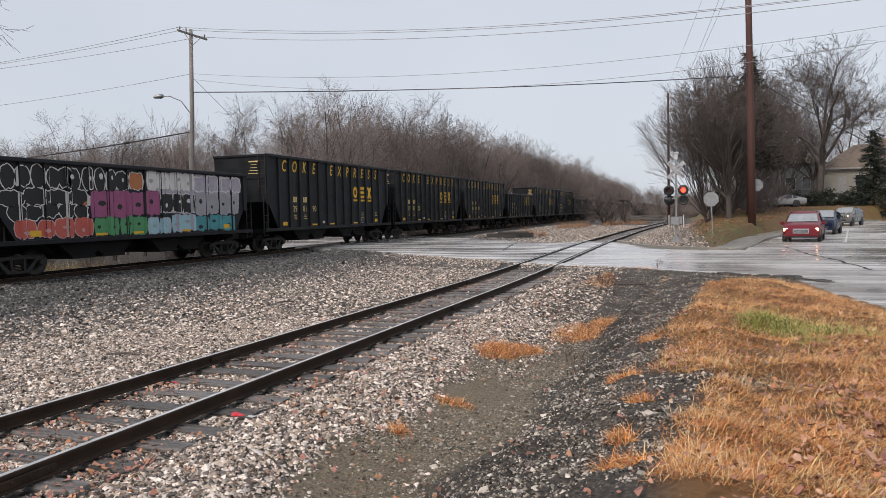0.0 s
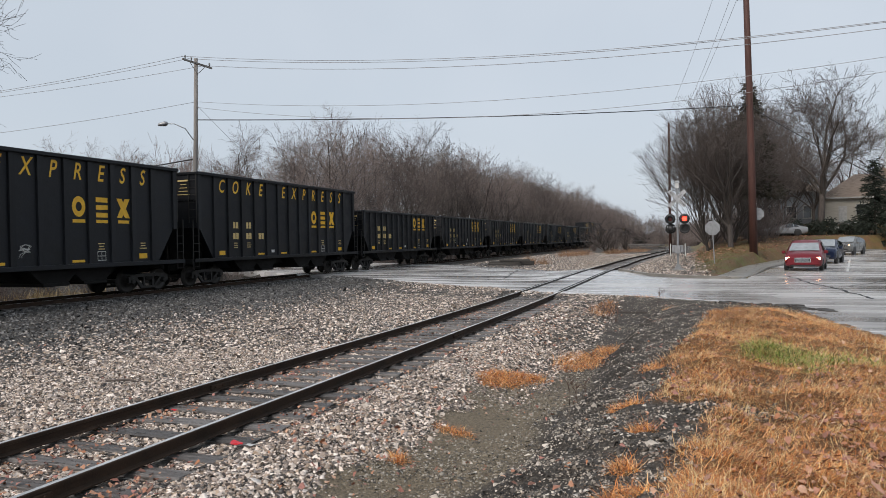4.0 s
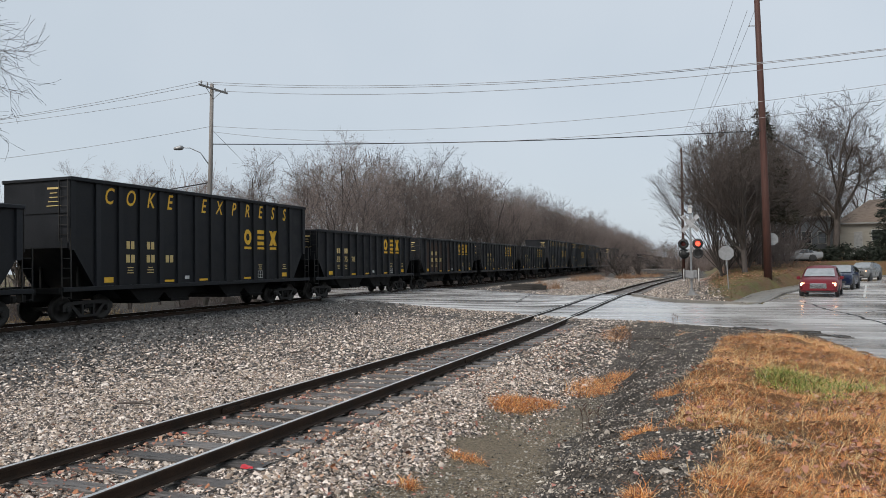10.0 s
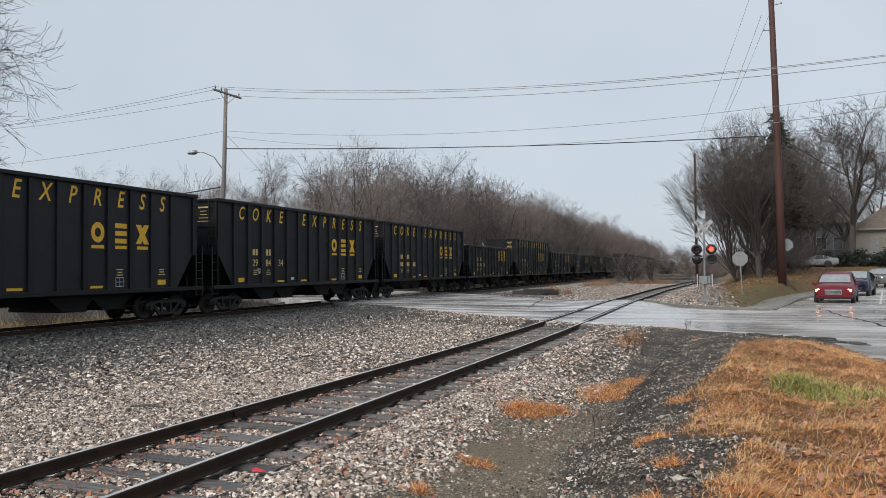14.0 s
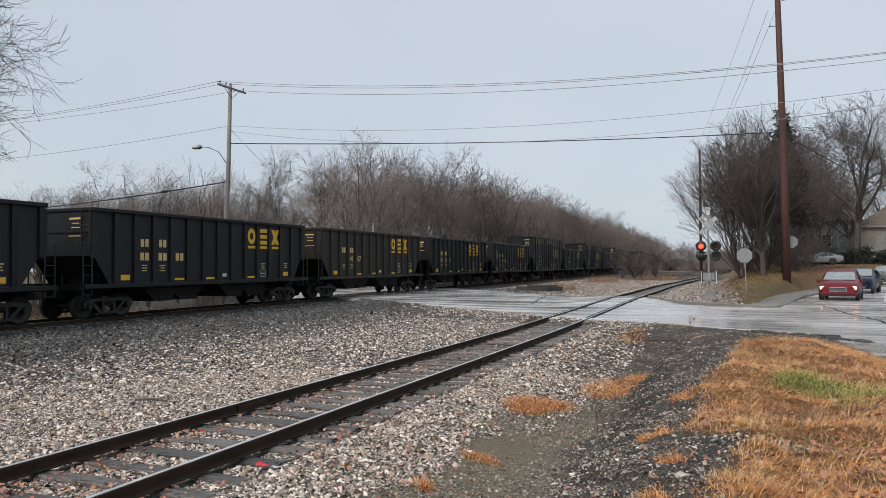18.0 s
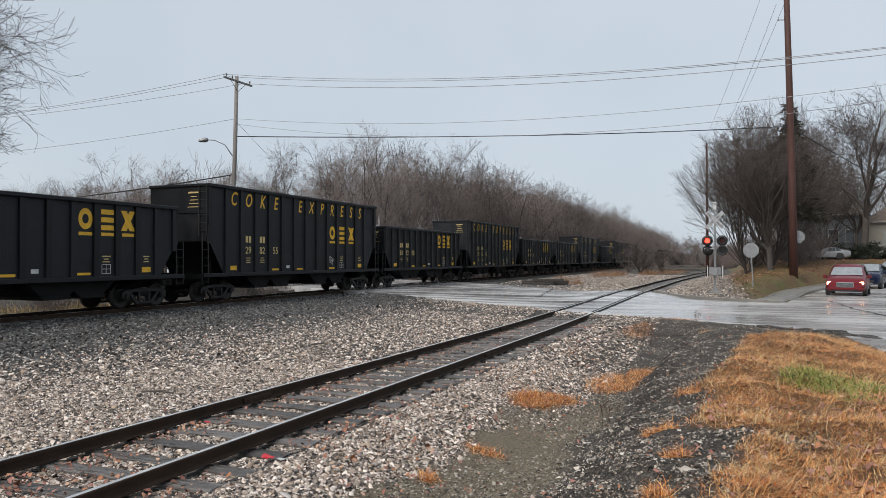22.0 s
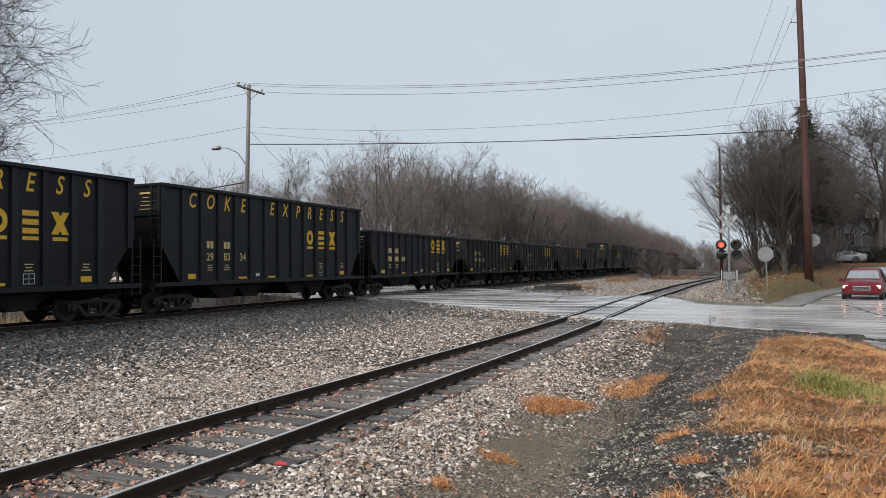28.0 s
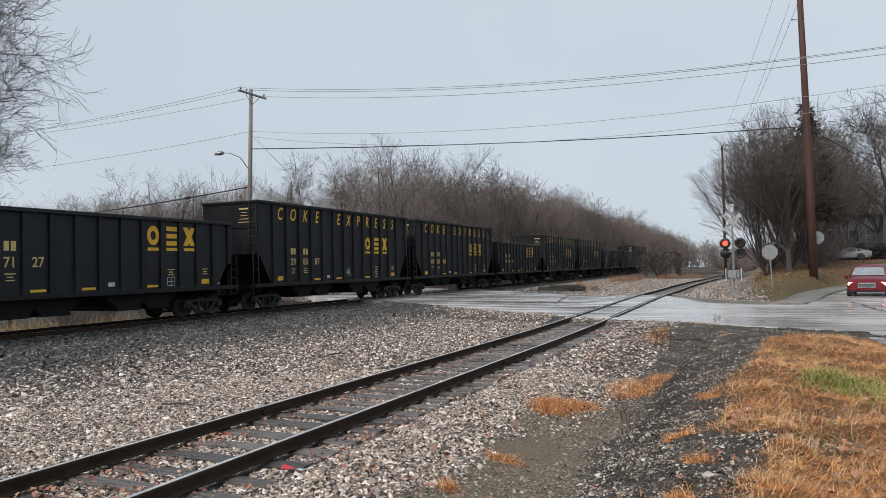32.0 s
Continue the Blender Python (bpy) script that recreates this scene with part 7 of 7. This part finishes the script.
def ballast_draw(near, far, power):
    base = wedge(near, far, power=power)
    def draw(r, n):
        x, y = base(r, n)
        c, s, t, l = zones(x, y)
        keep = (x < -2.2) & off_road(x, y) & clear_of_rails(x, y) & (r.uniform(0, 1, len(x)) < np.clip((x + 15.9 + 0.9 * vnoise(x, y, 0.5, 3)) / 3.6, 0, 1)) & (r.uniform(0, 1, len(x)) > np.maximum(np.maximum(c * 0.55, s), t) * (x > -12))
        ties = np.array(TIE_Y)
        gap = np.abs(y - ties[np.clip(np.searchsorted(ties, y), 1, len(ties) - 1)])
        gap = np.minimum(gap, np.abs(y - ties[np.clip(np.searchsorted(ties, y) - 1, 0, len(ties) - 1)]))
        on_tie = (np.abs(x - siding_x(y)) < 1.3) & (gap < 0.13) & (r.uniform(0, 1, len(x)) < 0.8)
        keep &= ~on_tie
        return x[keep], y[keep]
    return draw


PALE = [(0.845, 0.745, 0.663), (0.721, 0.61, 0.52), (0.034, 0.029, 0.026), (0.515, 0.44, 0.371), (0.355, 0.29, 0.238), (0.216, 0.173, 0.144), (0.088, 0.071, 0.061), (0.433, 0.33, 0.243), (0.68, 0.58, 0.505), (0.278, 0.205, 0.153), (0.149, 0.125, 0.111), (0.402, 0.35, 0.317), (0.319, 0.26, 0.208), (0.059, 0.049, 0.042), (0.216, 0.16, 0.124)]
DARK = [(0.38, 0.335, 0.28), (0.24, 0.20, 0.16), (0.022, 0.02, 0.018), (0.035, 0.031, 0.027), (0.05, 0.042, 0.036), (0.03, 0.027, 0.024), (0.07, 0.058, 0.047), (0.078, 0.0672, 0.0559), (0.135, 0.117, 0.0963), (0.0468, 0.0403, 0.0344), (0.208, 0.182, 0.15), (0.343, 0.302, 0.249), (0.104, 0.0864, 0.0688), (0.166, 0.134, 0.103), (0.478, 0.422, 0.353)]
stones("ballast_gravel", 250000, ballast_draw(4.2, 15, 1.0), 0.034, PALE, "pale broken limestone ballast round the siding", 1)
stones("ballast_gravel", 150000, ballast_draw(14, 38, 0.9), 0.047, PALE, "pale broken ballast between the tracks", 2)


def verge_spots(r, n, x0, x1, near=4.3, far=24.0):
    """Spots on the near verge, thinning out with distance."""
    y = near * (far / near) ** r.uniform(0, 1, n)
    return r.uniform(x0, x1, n), y


def bank_draw(r, n):
    x, y = verge_spots(r, n, -3.4, 2.4)
    c, s, t, l = zones(x, y)
    keep = (c > 0.3) & off_road(x, y) & (r.uniform(0, 1, len(x)) > np.maximum(np.maximum(s * 0.9, t * 0.97), 0.30 * mud_shade_weight(x, y))) & (r.uniform(0, 1, n) < 0.5 + 0.5 * vnoise(x, y, 1.6, 51) + 0.3 * vnoise(x, y, 5.0, 52))
    return x[keep], y[keep]


def soil_draw(r, n):
    x, y = verge_spots(r, n, -4.2, -1.4, 4.3, 17)
    c, s, t, l = zones(x, y)
    keep = (s > 0.3) & (r.uniform(0, 1, len(x)) < 0.35 + 0.5 * vnoise(x, y, 1.3, 19))
    return x[keep], y[keep]


stones("soil_pebbles", 60000, soil_draw, 0.02, [(0.20, 0.165, 0.115), (0.13, 0.105, 0.075), (0.34, 0.31, 0.26), (0.08, 0.07, 0.055)], "small pebbles pressed into the wet soil", 6)
stones("stone_chips", 12000, bank_draw, 0.034, [(0.46, 0.41, 0.35), (0.30, 0.265, 0.22), (0.58, 0.53, 0.46), (0.05, 0.044, 0.038), (0.12, 0.10, 0.085), (0.20, 0.165, 0.135)], "larger pale and dark stone chips on the bank", 9, 0.5)
stones("cinder_gravel", 200000, bank_draw, 0.019, DARK, "dark cinder and stone chips on the bank", 3)


def oily_draw(r, n):
    x = r.uniform(-21.4, -10.6, n)
    y = r.uniform(6, 60, n)
    keep = off_road(x, y) & (r.uniform(0, 1, n) < np.clip((-11.4 - x) / 3.2, 0.05, 1))
    return x[keep], y[keep]


stones("dark_ballast", 125000, oily_draw, 0.055, [(0.03, 0.029, 0.028), (0.05, 0.048, 0.046), (0.085, 0.082, 0.08), (0.02, 0.019, 0.018), (0.22, 0.215, 0.205), (0.05, 0.047, 0.044), (0.12, 0.115, 0.108)], "dark oily ballast shoulder of the main line", 4)


def far_draw(r, n):
    y = 36 + 70 * r.uniform(0, 1, n) ** 1.5
    x = r.uniform(-19, 0.6, n) + 0.01 * (y - 40)
    keep = off_road(x, y, 0.25) & clear_of_rails(x, y) & (r.uniform(0, 1, n) > zones(x, y)[3] * 1.2) & (r.uniform(0, 1, n) < np.where(x > -2.6, 0.7, 1.0))
    return x[keep], y[keep]


stones("ballast_gravel", 70000, far_draw, 0.06, PALE, "pale ballast beyond the road", 5)


def blades(name, spots, length, width, lean, material, label, seed, curl=0.5, category="grass", matted=False):
    """Bent grass blades from x, y spots, as strips of two quads."""
    r = np.random.RandomState(seed)
    x, y = spots
    n = len(x)
    z = ground_z(x, y)
    # matted: neighbours lie much the same way
    a = 2.6 * vnoise(x, y, 1.8, seed) + 1.6 * vnoise(x, y, 5.0, seed + 1) + r.normal(0, 1.1, n) if matted else r.uniform(0, 2 * np.pi, n)
    ln = length * np.exp(r.normal(0, 0.3, n))
    t = np.clip(lean + r.normal(0, 0.35, n), 0.02, 1.45)
    d = np.stack([np.cos(a) * np.sin(t), np.sin(a) * np.sin(t), np.cos(t)], 1)
    t2 = np.clip(t + curl * r.uniform(0.4, 1.3, n), 0, 1.75)
    a2 = a + r.normal(0, 0.35, n)
    d2 = np.stack([np.cos(a2) * np.sin(t2), np.sin(a2) * np.sin(t2), np.cos(t2)], 1)
    side = np.stack([-np.sin(a + r.normal(0, 0.8, n)), np.cos(a), np.zeros(n)], 1) * (width * r.uniform(0.6, 1.3, n) / 2)[:, None]
    p = np.stack([x, y, z - 0.01], 1)
    q = p + d * (ln * 0.55)[:, None]
    e = q + d2 * (ln * 0.5)[:, None]
    v = np.stack([p - side, p + side, q + side * 0.8, q - side * 0.8, e + side * 0.15, e - side * 0.15], 1).reshape(-1, 3)
    k = np.arange(n)[:, None] * 6
    f = np.concatenate([k + [[0, 1, 2, 3]], k + [[3, 2, 4, 5]]])
    return tagged(new(name, big_mesh(name, v, f, material)), label, category, kind="stuff")


M_STRAW = island_mix("dead_grass", [(0.80, 0.47, 0.24), (0.66, 0.34, 0.15), (0.36, 0.15, 0.07), (0.20, 0.10, 0.055), (0.74, 0.30, 0.085), (0.62, 0.20, 0.05), (0.80, 0.40, 0.145), (0.41, 0.147, 0.0495), (0.78, 0.519, 0.242), (0.64, 0.271, 0.066), (0.256, 0.1, 0.044), (0.486, 0.165, 0.055)], 0.7, 0.9, 0)
M_RUSTGRASS = island_mix("rusty_dead_grass", [(0.36, 0.14, 0.06), (0.50, 0.20, 0.075), (0.26, 0.10, 0.05), (0.58, 0.28, 0.12), (0.18, 0.08, 0.045)], 0.7, 0.9, 0)
M_PALESTRAW = island_mix("bleached_grass", [(0.634, 0.46, 0.231), (0.537, 0.356, 0.158), (0.708, 0.529, 0.294), (0.439, 0.276, 0.116)], 0.7, 0.9, 0)
M_BROWNSTRAW = island_mix("red_brown_weeds", [(0.30, 0.16, 0.085), (0.22, 0.11, 0.06), (0.40, 0.25, 0.14), (0.16, 0.085, 0.05)], 0.7, 0.9, 0)
M_GREEN = island_mix("green_grass", [(0.13, 0.19, 0.03), (0.20, 0.28, 0.045), (0.32, 0.36, 0.08), (0.42, 0.38, 0.11), (0.07, 0.11, 0.02), (0.48, 0.34, 0.13), (0.55, 0.42, 0.2)], 0.5, 0.75, 0)
M_LAWN = island_mix("winter_lawn", [(0.10, 0.11, 0.035), (0.15, 0.14, 0.05), (0.22, 0.15, 0.07), (0.13, 0.10, 0.04), (0.20, 0.12, 0.05)], 0.6, 0.85, 0)
M_BROADLEAF = island_mix("broad_dead_leaves", [(0.36, 0.17, 0.11), (0.42, 0.22, 0.15), (0.27, 0.12, 0.08), (0.44, 0.18, 0.08), (0.32, 0.17, 0.12), (0.20, 0.09, 0.06)], 0.4, 0.7, 0.3)
M_LEAF = island_mix("fallen_leaves", [(0.34, 0.15, 0.09), (0.44, 0.22, 0.13), (0.25, 0.10, 0.07), (0.50, 0.30, 0.20), (0.34, 0.15, 0.12), (0.17, 0.08, 0.055), (0.38, 0.16, 0.08)], 0.45, 0.8, 0.2)


def turf_spots(seed, n, patchy=0.45, lump=1.4):
    r = np.random.RandomState(seed)
    x, y = verge_spots(r, n, -0.9, 4.0, 4.2, 20.5)
    t = turf_weight(x, y)
    patch = vnoise(x, y, lump, 8) * 0.5 + vnoise(x, y, 4.0, 9) * 0.5
    keep = (r.uniform(0, 1, n) < t) & (r.uniform(-0.75, 0.75, n) < patch + patchy) & off_road(x, y, 0.15)
    return x[keep], y[keep]


def tuft_spots(seed, spots):
    r = np.random.RandomState(seed)
    xs, ys = [], []
    for x, y, rx, ry, n in spots:
        a, d = r.uniform(0, 2 * np.pi, n), np.sqrt(r.uniform(0, 1, n)) * r.uniform(0.6, 1.0, n)
        xs.append(x + np.cos(a) * d * rx)
        ys.append(y + np.sin(a) * d * ry)
    return np.concatenate(xs), np.concatenate(ys)


blades("dead_grass", turf_spots(1, 310000, 0.46), 0.085, 0.0046, 1.15, M_STRAW, "matted orange-brown dead grass on the bank", 11, matted=True)
blades("bleached_grass", turf_spots(2, 90000, -0.05, 0.9), 0.13, 0.0042, 0.95, M_PALESTRAW, "bleached straw stalks in the dead grass", 12, 0.7, matted=True)
blades("rusty_grass", turf_spots(5, 140000, -0.05, 0.8), 0.075, 0.0055, 1.25, M_RUSTGRASS, "red-brown matted grass in patches", 18, matted=True)
blades("grass_tufts", tuft_spots(3, [(-2.95, 11.0, 0.42, 0.65, 3600), (-2.6, 11.4, 0.3, 0.4, 1300), (-2.1, 13.6, 0.55, 1.3, 3400), (-1.75, 15.0, 0.3, 0.7, 1200), (-2.7, 22.2, 0.5, 1.3, 1700), (-0.5, 6.7, 0.12, 0.14, 420),
                                     (-2.86, 6.65, 0.10, 0.12, 300), (-2.7, 7.95, 0.30, 0.13, 420), (-0.75, 8.1, 0.22, 0.16, 700), (-0.6, 10.6, 0.2, 0.3, 600), (-1.5, 24.0, 0.7, 0.5, 500), (-0.75, 20.5, 0.2, 0.3, 200), (-0.55, 5.6, 0.12, 0.15, 400), (-0.5, 5.0, 0.2, 0.2, 500)]),
       0.12, 0.006, 1.1, M_STRAW, "low tufts of dead grass in the dirt", 13)
blades("green_grass", tuft_spots(4, [(0.95, 10.9, 0.42, 0.75, 1900), (1.5, 10.6, 0.45, 0.6, 1300), (1.95, 10.7, 0.35, 0.5, 380), (1.3, 9.6, 0.3, 0.3, 160)]), 0.19, 0.009, 0.95, M_GREEN, "fresh green clump of grass in the dead turf", 14, 0.9)
blades("lawn_grass", (lambda r: (r.uniform(-0.2, 5.0, 16000) + 0.0, r.uniform(42, 74, 16000)))(np.random.RandomState(6)), 0.08, 0.02, 0.8, M_LAWN, "short winter lawn grass", 15)
blades("verge_grass", (lambda r: (r.uniform(-34, -26.5, 5500), r.uniform(8, 30, 5500)))(np.random.RandomState(7)), 0.5, 0.02, 0.5, M_PALESTRAW, "tall dead grass behind the main line", 16)
blades("verge_grass", tuft_spots(8, [(-13.5, 60.0, 0.7, 0.9, 450), (-12.4, 61.0, 0.7, 0.8, 150), (-14.5, 92, 2, 12, 1100), (-11.5, 108, 1.6, 10, 800), (-9.5, 125, 2.5, 16, 1200)]), 0.6, 0.022, 0.5, M_BROWNSTRAW, "dead straw tufts beyond the road", 17)


def leaves():
    r = np.random.RandomState(21)
    x, y = wedge(3.0, 24, power=1.0)(r, 42000)
    d = np.abs(x - (-5.6))
    c, s, t, l = zones(x, y)
    odds = 0.08 + (0.5 + 2.2 * np.clip(vnoise(x, y, 1.3, 55), 0, 1)) * (np.exp(-((x + 4.45) / 0.28) ** 2) + 0.8 * np.exp(-((x + 6.12) / 0.2) ** 2)) + 0.16 * (d < 0.7) + 0.10 * (d < 1.4) + (0.10 + 1.0 * np.clip(vnoise(x, y, 1.9, 33), 0, 1)) * t + 0.2 * np.exp(-((x + 3.3) / 0.5) ** 2)
    odds = np.where(x < -7.2, 0.012, odds)
    keep = (r.uniform(0, 1, len(x)) < odds * np.clip(vnoise(x, y, 1.1, 12) + 0.55, 0.05, 1)) & off_road(x, y) & clear_of_rails(x, y)
    x, y = x[keep], y[keep]
    n = len(x)
    z = ground_z(x, y) + 0.035 + 0.02 * r.uniform(0, 1, n)
    a = r.uniform(0, 2 * np.pi, n)
    s = 0.023 * np.exp(np.clip(r.normal(0, 0.35, n), -0.8, 0.5))
    u = np.stack([np.cos(a), np.sin(a), r.normal(0, 0.35, n)], 1) * s[:, None]
    w = np.stack([-np.sin(a), np.cos(a), r.normal(0, 0.35, n)], 1) * (s * 0.7)[:, None]
    c0 = np.stack([x, y, z], 1)
    up = np.array([0, 0, 1.0]) * (s * r.uniform(0.2, 0.9, n))[:, None]
    bend = r.uniform(0.3, 1.0, (n, 1))
    v = np.stack([c0 - u, c0 - u * 0.45 + w * 0.85 + up, c0 + u * 0.35 + w * bend + up * 0.6, c0 + u + up * 0.5, c0 + u * 0.3 - w * 0.8 + up * bend, c0 - u * 0.5 - w + up], 1).reshape(-1, 3)
    k = np.arange(n)[:, None] * 6
    f = np.concatenate([k + [[0, 1, 5]], k + [[1, 4, 5]], k + [[1, 2, 4]], k + [[2, 3, 4]]])
    tagged(new("fallen_leaves", big_mesh("fallen_leaves", v, f, M_LEAF)), "fallen brown leaves along the rails and in the grass", "leaves", kind="stuff")


leaves()


def broad_leaves():
    """Large curled oak and maple leaves lying in the grass at the crest of the bank."""
    r = np.random.RandomState(63)
    x, y = verge_spots(r, 5200, -0.3, 3.6, 4.3, 11.0)
    keep = (r.uniform(0, 1, 5200) < turf_weight(x, y)) & (r.uniform(0, 1, 5200) < np.clip(0.04 + 0.75 * step(0.6, 1.5, x) * (1 - step(7.6, 9.5, y)) * (0.6 + vnoise(x, y, 1.5, 66)), 0, 1))
    x, y = x[keep], y[keep]
    n = len(x)
    s = 0.033 * np.exp(r.normal(0, 0.22, n))
    z = ground_z(x, y) + 0.05 + 0.03 * r.uniform(0, 1, n)
    a, tilt = r.uniform(0, 6.283, n), r.normal(0, 0.35, (n, 2))
    ring = np.linspace(0, 2 * np.pi, 13)[:-1]
    lobes = np.array([1.0, 0.62, 0.9, 0.5, 0.75, 0.4, 0.7, 0.4, 0.75, 0.5, 0.9, 0.62])
    px, py = np.cos(ring) * lobes * 1.2, np.sin(ring) * lobes * 0.85
    lx, ly = s[:, None] * px, s[:, None] * py
    curl = r.uniform(0.2, 0.7, (n, 1)) * (ly ** 2) / s[:, None] + r.uniform(-0.2, 0.5, (n, 1)) * (lx ** 2) / s[:, None]
    gx, gy = lx * np.cos(a)[:, None] - ly * np.sin(a)[:, None], lx * np.sin(a)[:, None] + ly * np.cos(a)[:, None]
    rim = np.stack([x[:, None] + gx, y[:, None] + gy, z[:, None] + curl + tilt[:, :1] * gx + tilt[:, 1:] * gy], 2)
    v = np.concatenate([np.stack([x, y, z], 1)[:, None], rim], 1).reshape(-1, 3)
    k = np.arange(n)[:, None] * 13
    f = np.concatenate([k + [[0, 1 + i, 1 + (i + 1) % 12]] for i in range(12)])
    tagged(new("fallen_leaves", big_mesh("fallen_leaves", v, f, M_BROADLEAF)), "large curled brown leaves lying in the dead grass", "leaves", kind="stuff")


broad_leaves()


def lawn_leaves():
    """Brown leaf litter blown over the lawn and against the kerb."""
    r = np.random.RandomState(41)
    x, y = r.uniform(-1.6, 16.0, 16000), r.uniform(37.5, 96, 16000)
    thick = np.maximum(step(50, 58, y), np.maximum(1 - step(0.2, 1.4, x), 0.8 * (1 - step(38.5, 41, y))))
    keep = (x < street_left(y) - 1.6) & (x > 0.5 - 0.03 * (y - 45) + 0.7 * vnoise(x, y, 0.8, 47)) & (r.uniform(0, 1, 16000) < (0.08 + 0.9 * thick) * (0.6 + 0.5 * vnoise(x, y, 0.5, 40)))
    x, y = x[keep], y[keep]
    n = len(x)
    a, s = r.uniform(0, 6.283, n), 0.06 * np.exp(r.normal(0, 0.25, n))
    u = np.stack([np.cos(a), np.sin(a), r.normal(0, 0.3, n)], 1) * s[:, None]
    w = np.stack([-np.sin(a), np.cos(a), r.normal(0, 0.3, n)], 1) * (s * 0.7)[:, None]
    c = np.stack([x, y, ground_z(x, y) + 0.05], 1)
    v = np.stack([c - u, c + w, c + u, c - w], 1).reshape(-1, 3)
    f = np.arange(n)[:, None] * 4 + [[0, 1, 2, 3]]
    tagged(new("fallen_leaves", big_mesh("fallen_leaves", v, f, M_LEAF)), "brown leaf litter on the lawn", "leaves", kind="stuff")


lawn_leaves()


# ---------------------------------------------------------------- what moves
def motions():
    for car, s in CARS:
        walk(car, train_rows(s))
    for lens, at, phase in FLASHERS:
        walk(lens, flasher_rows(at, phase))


motions()
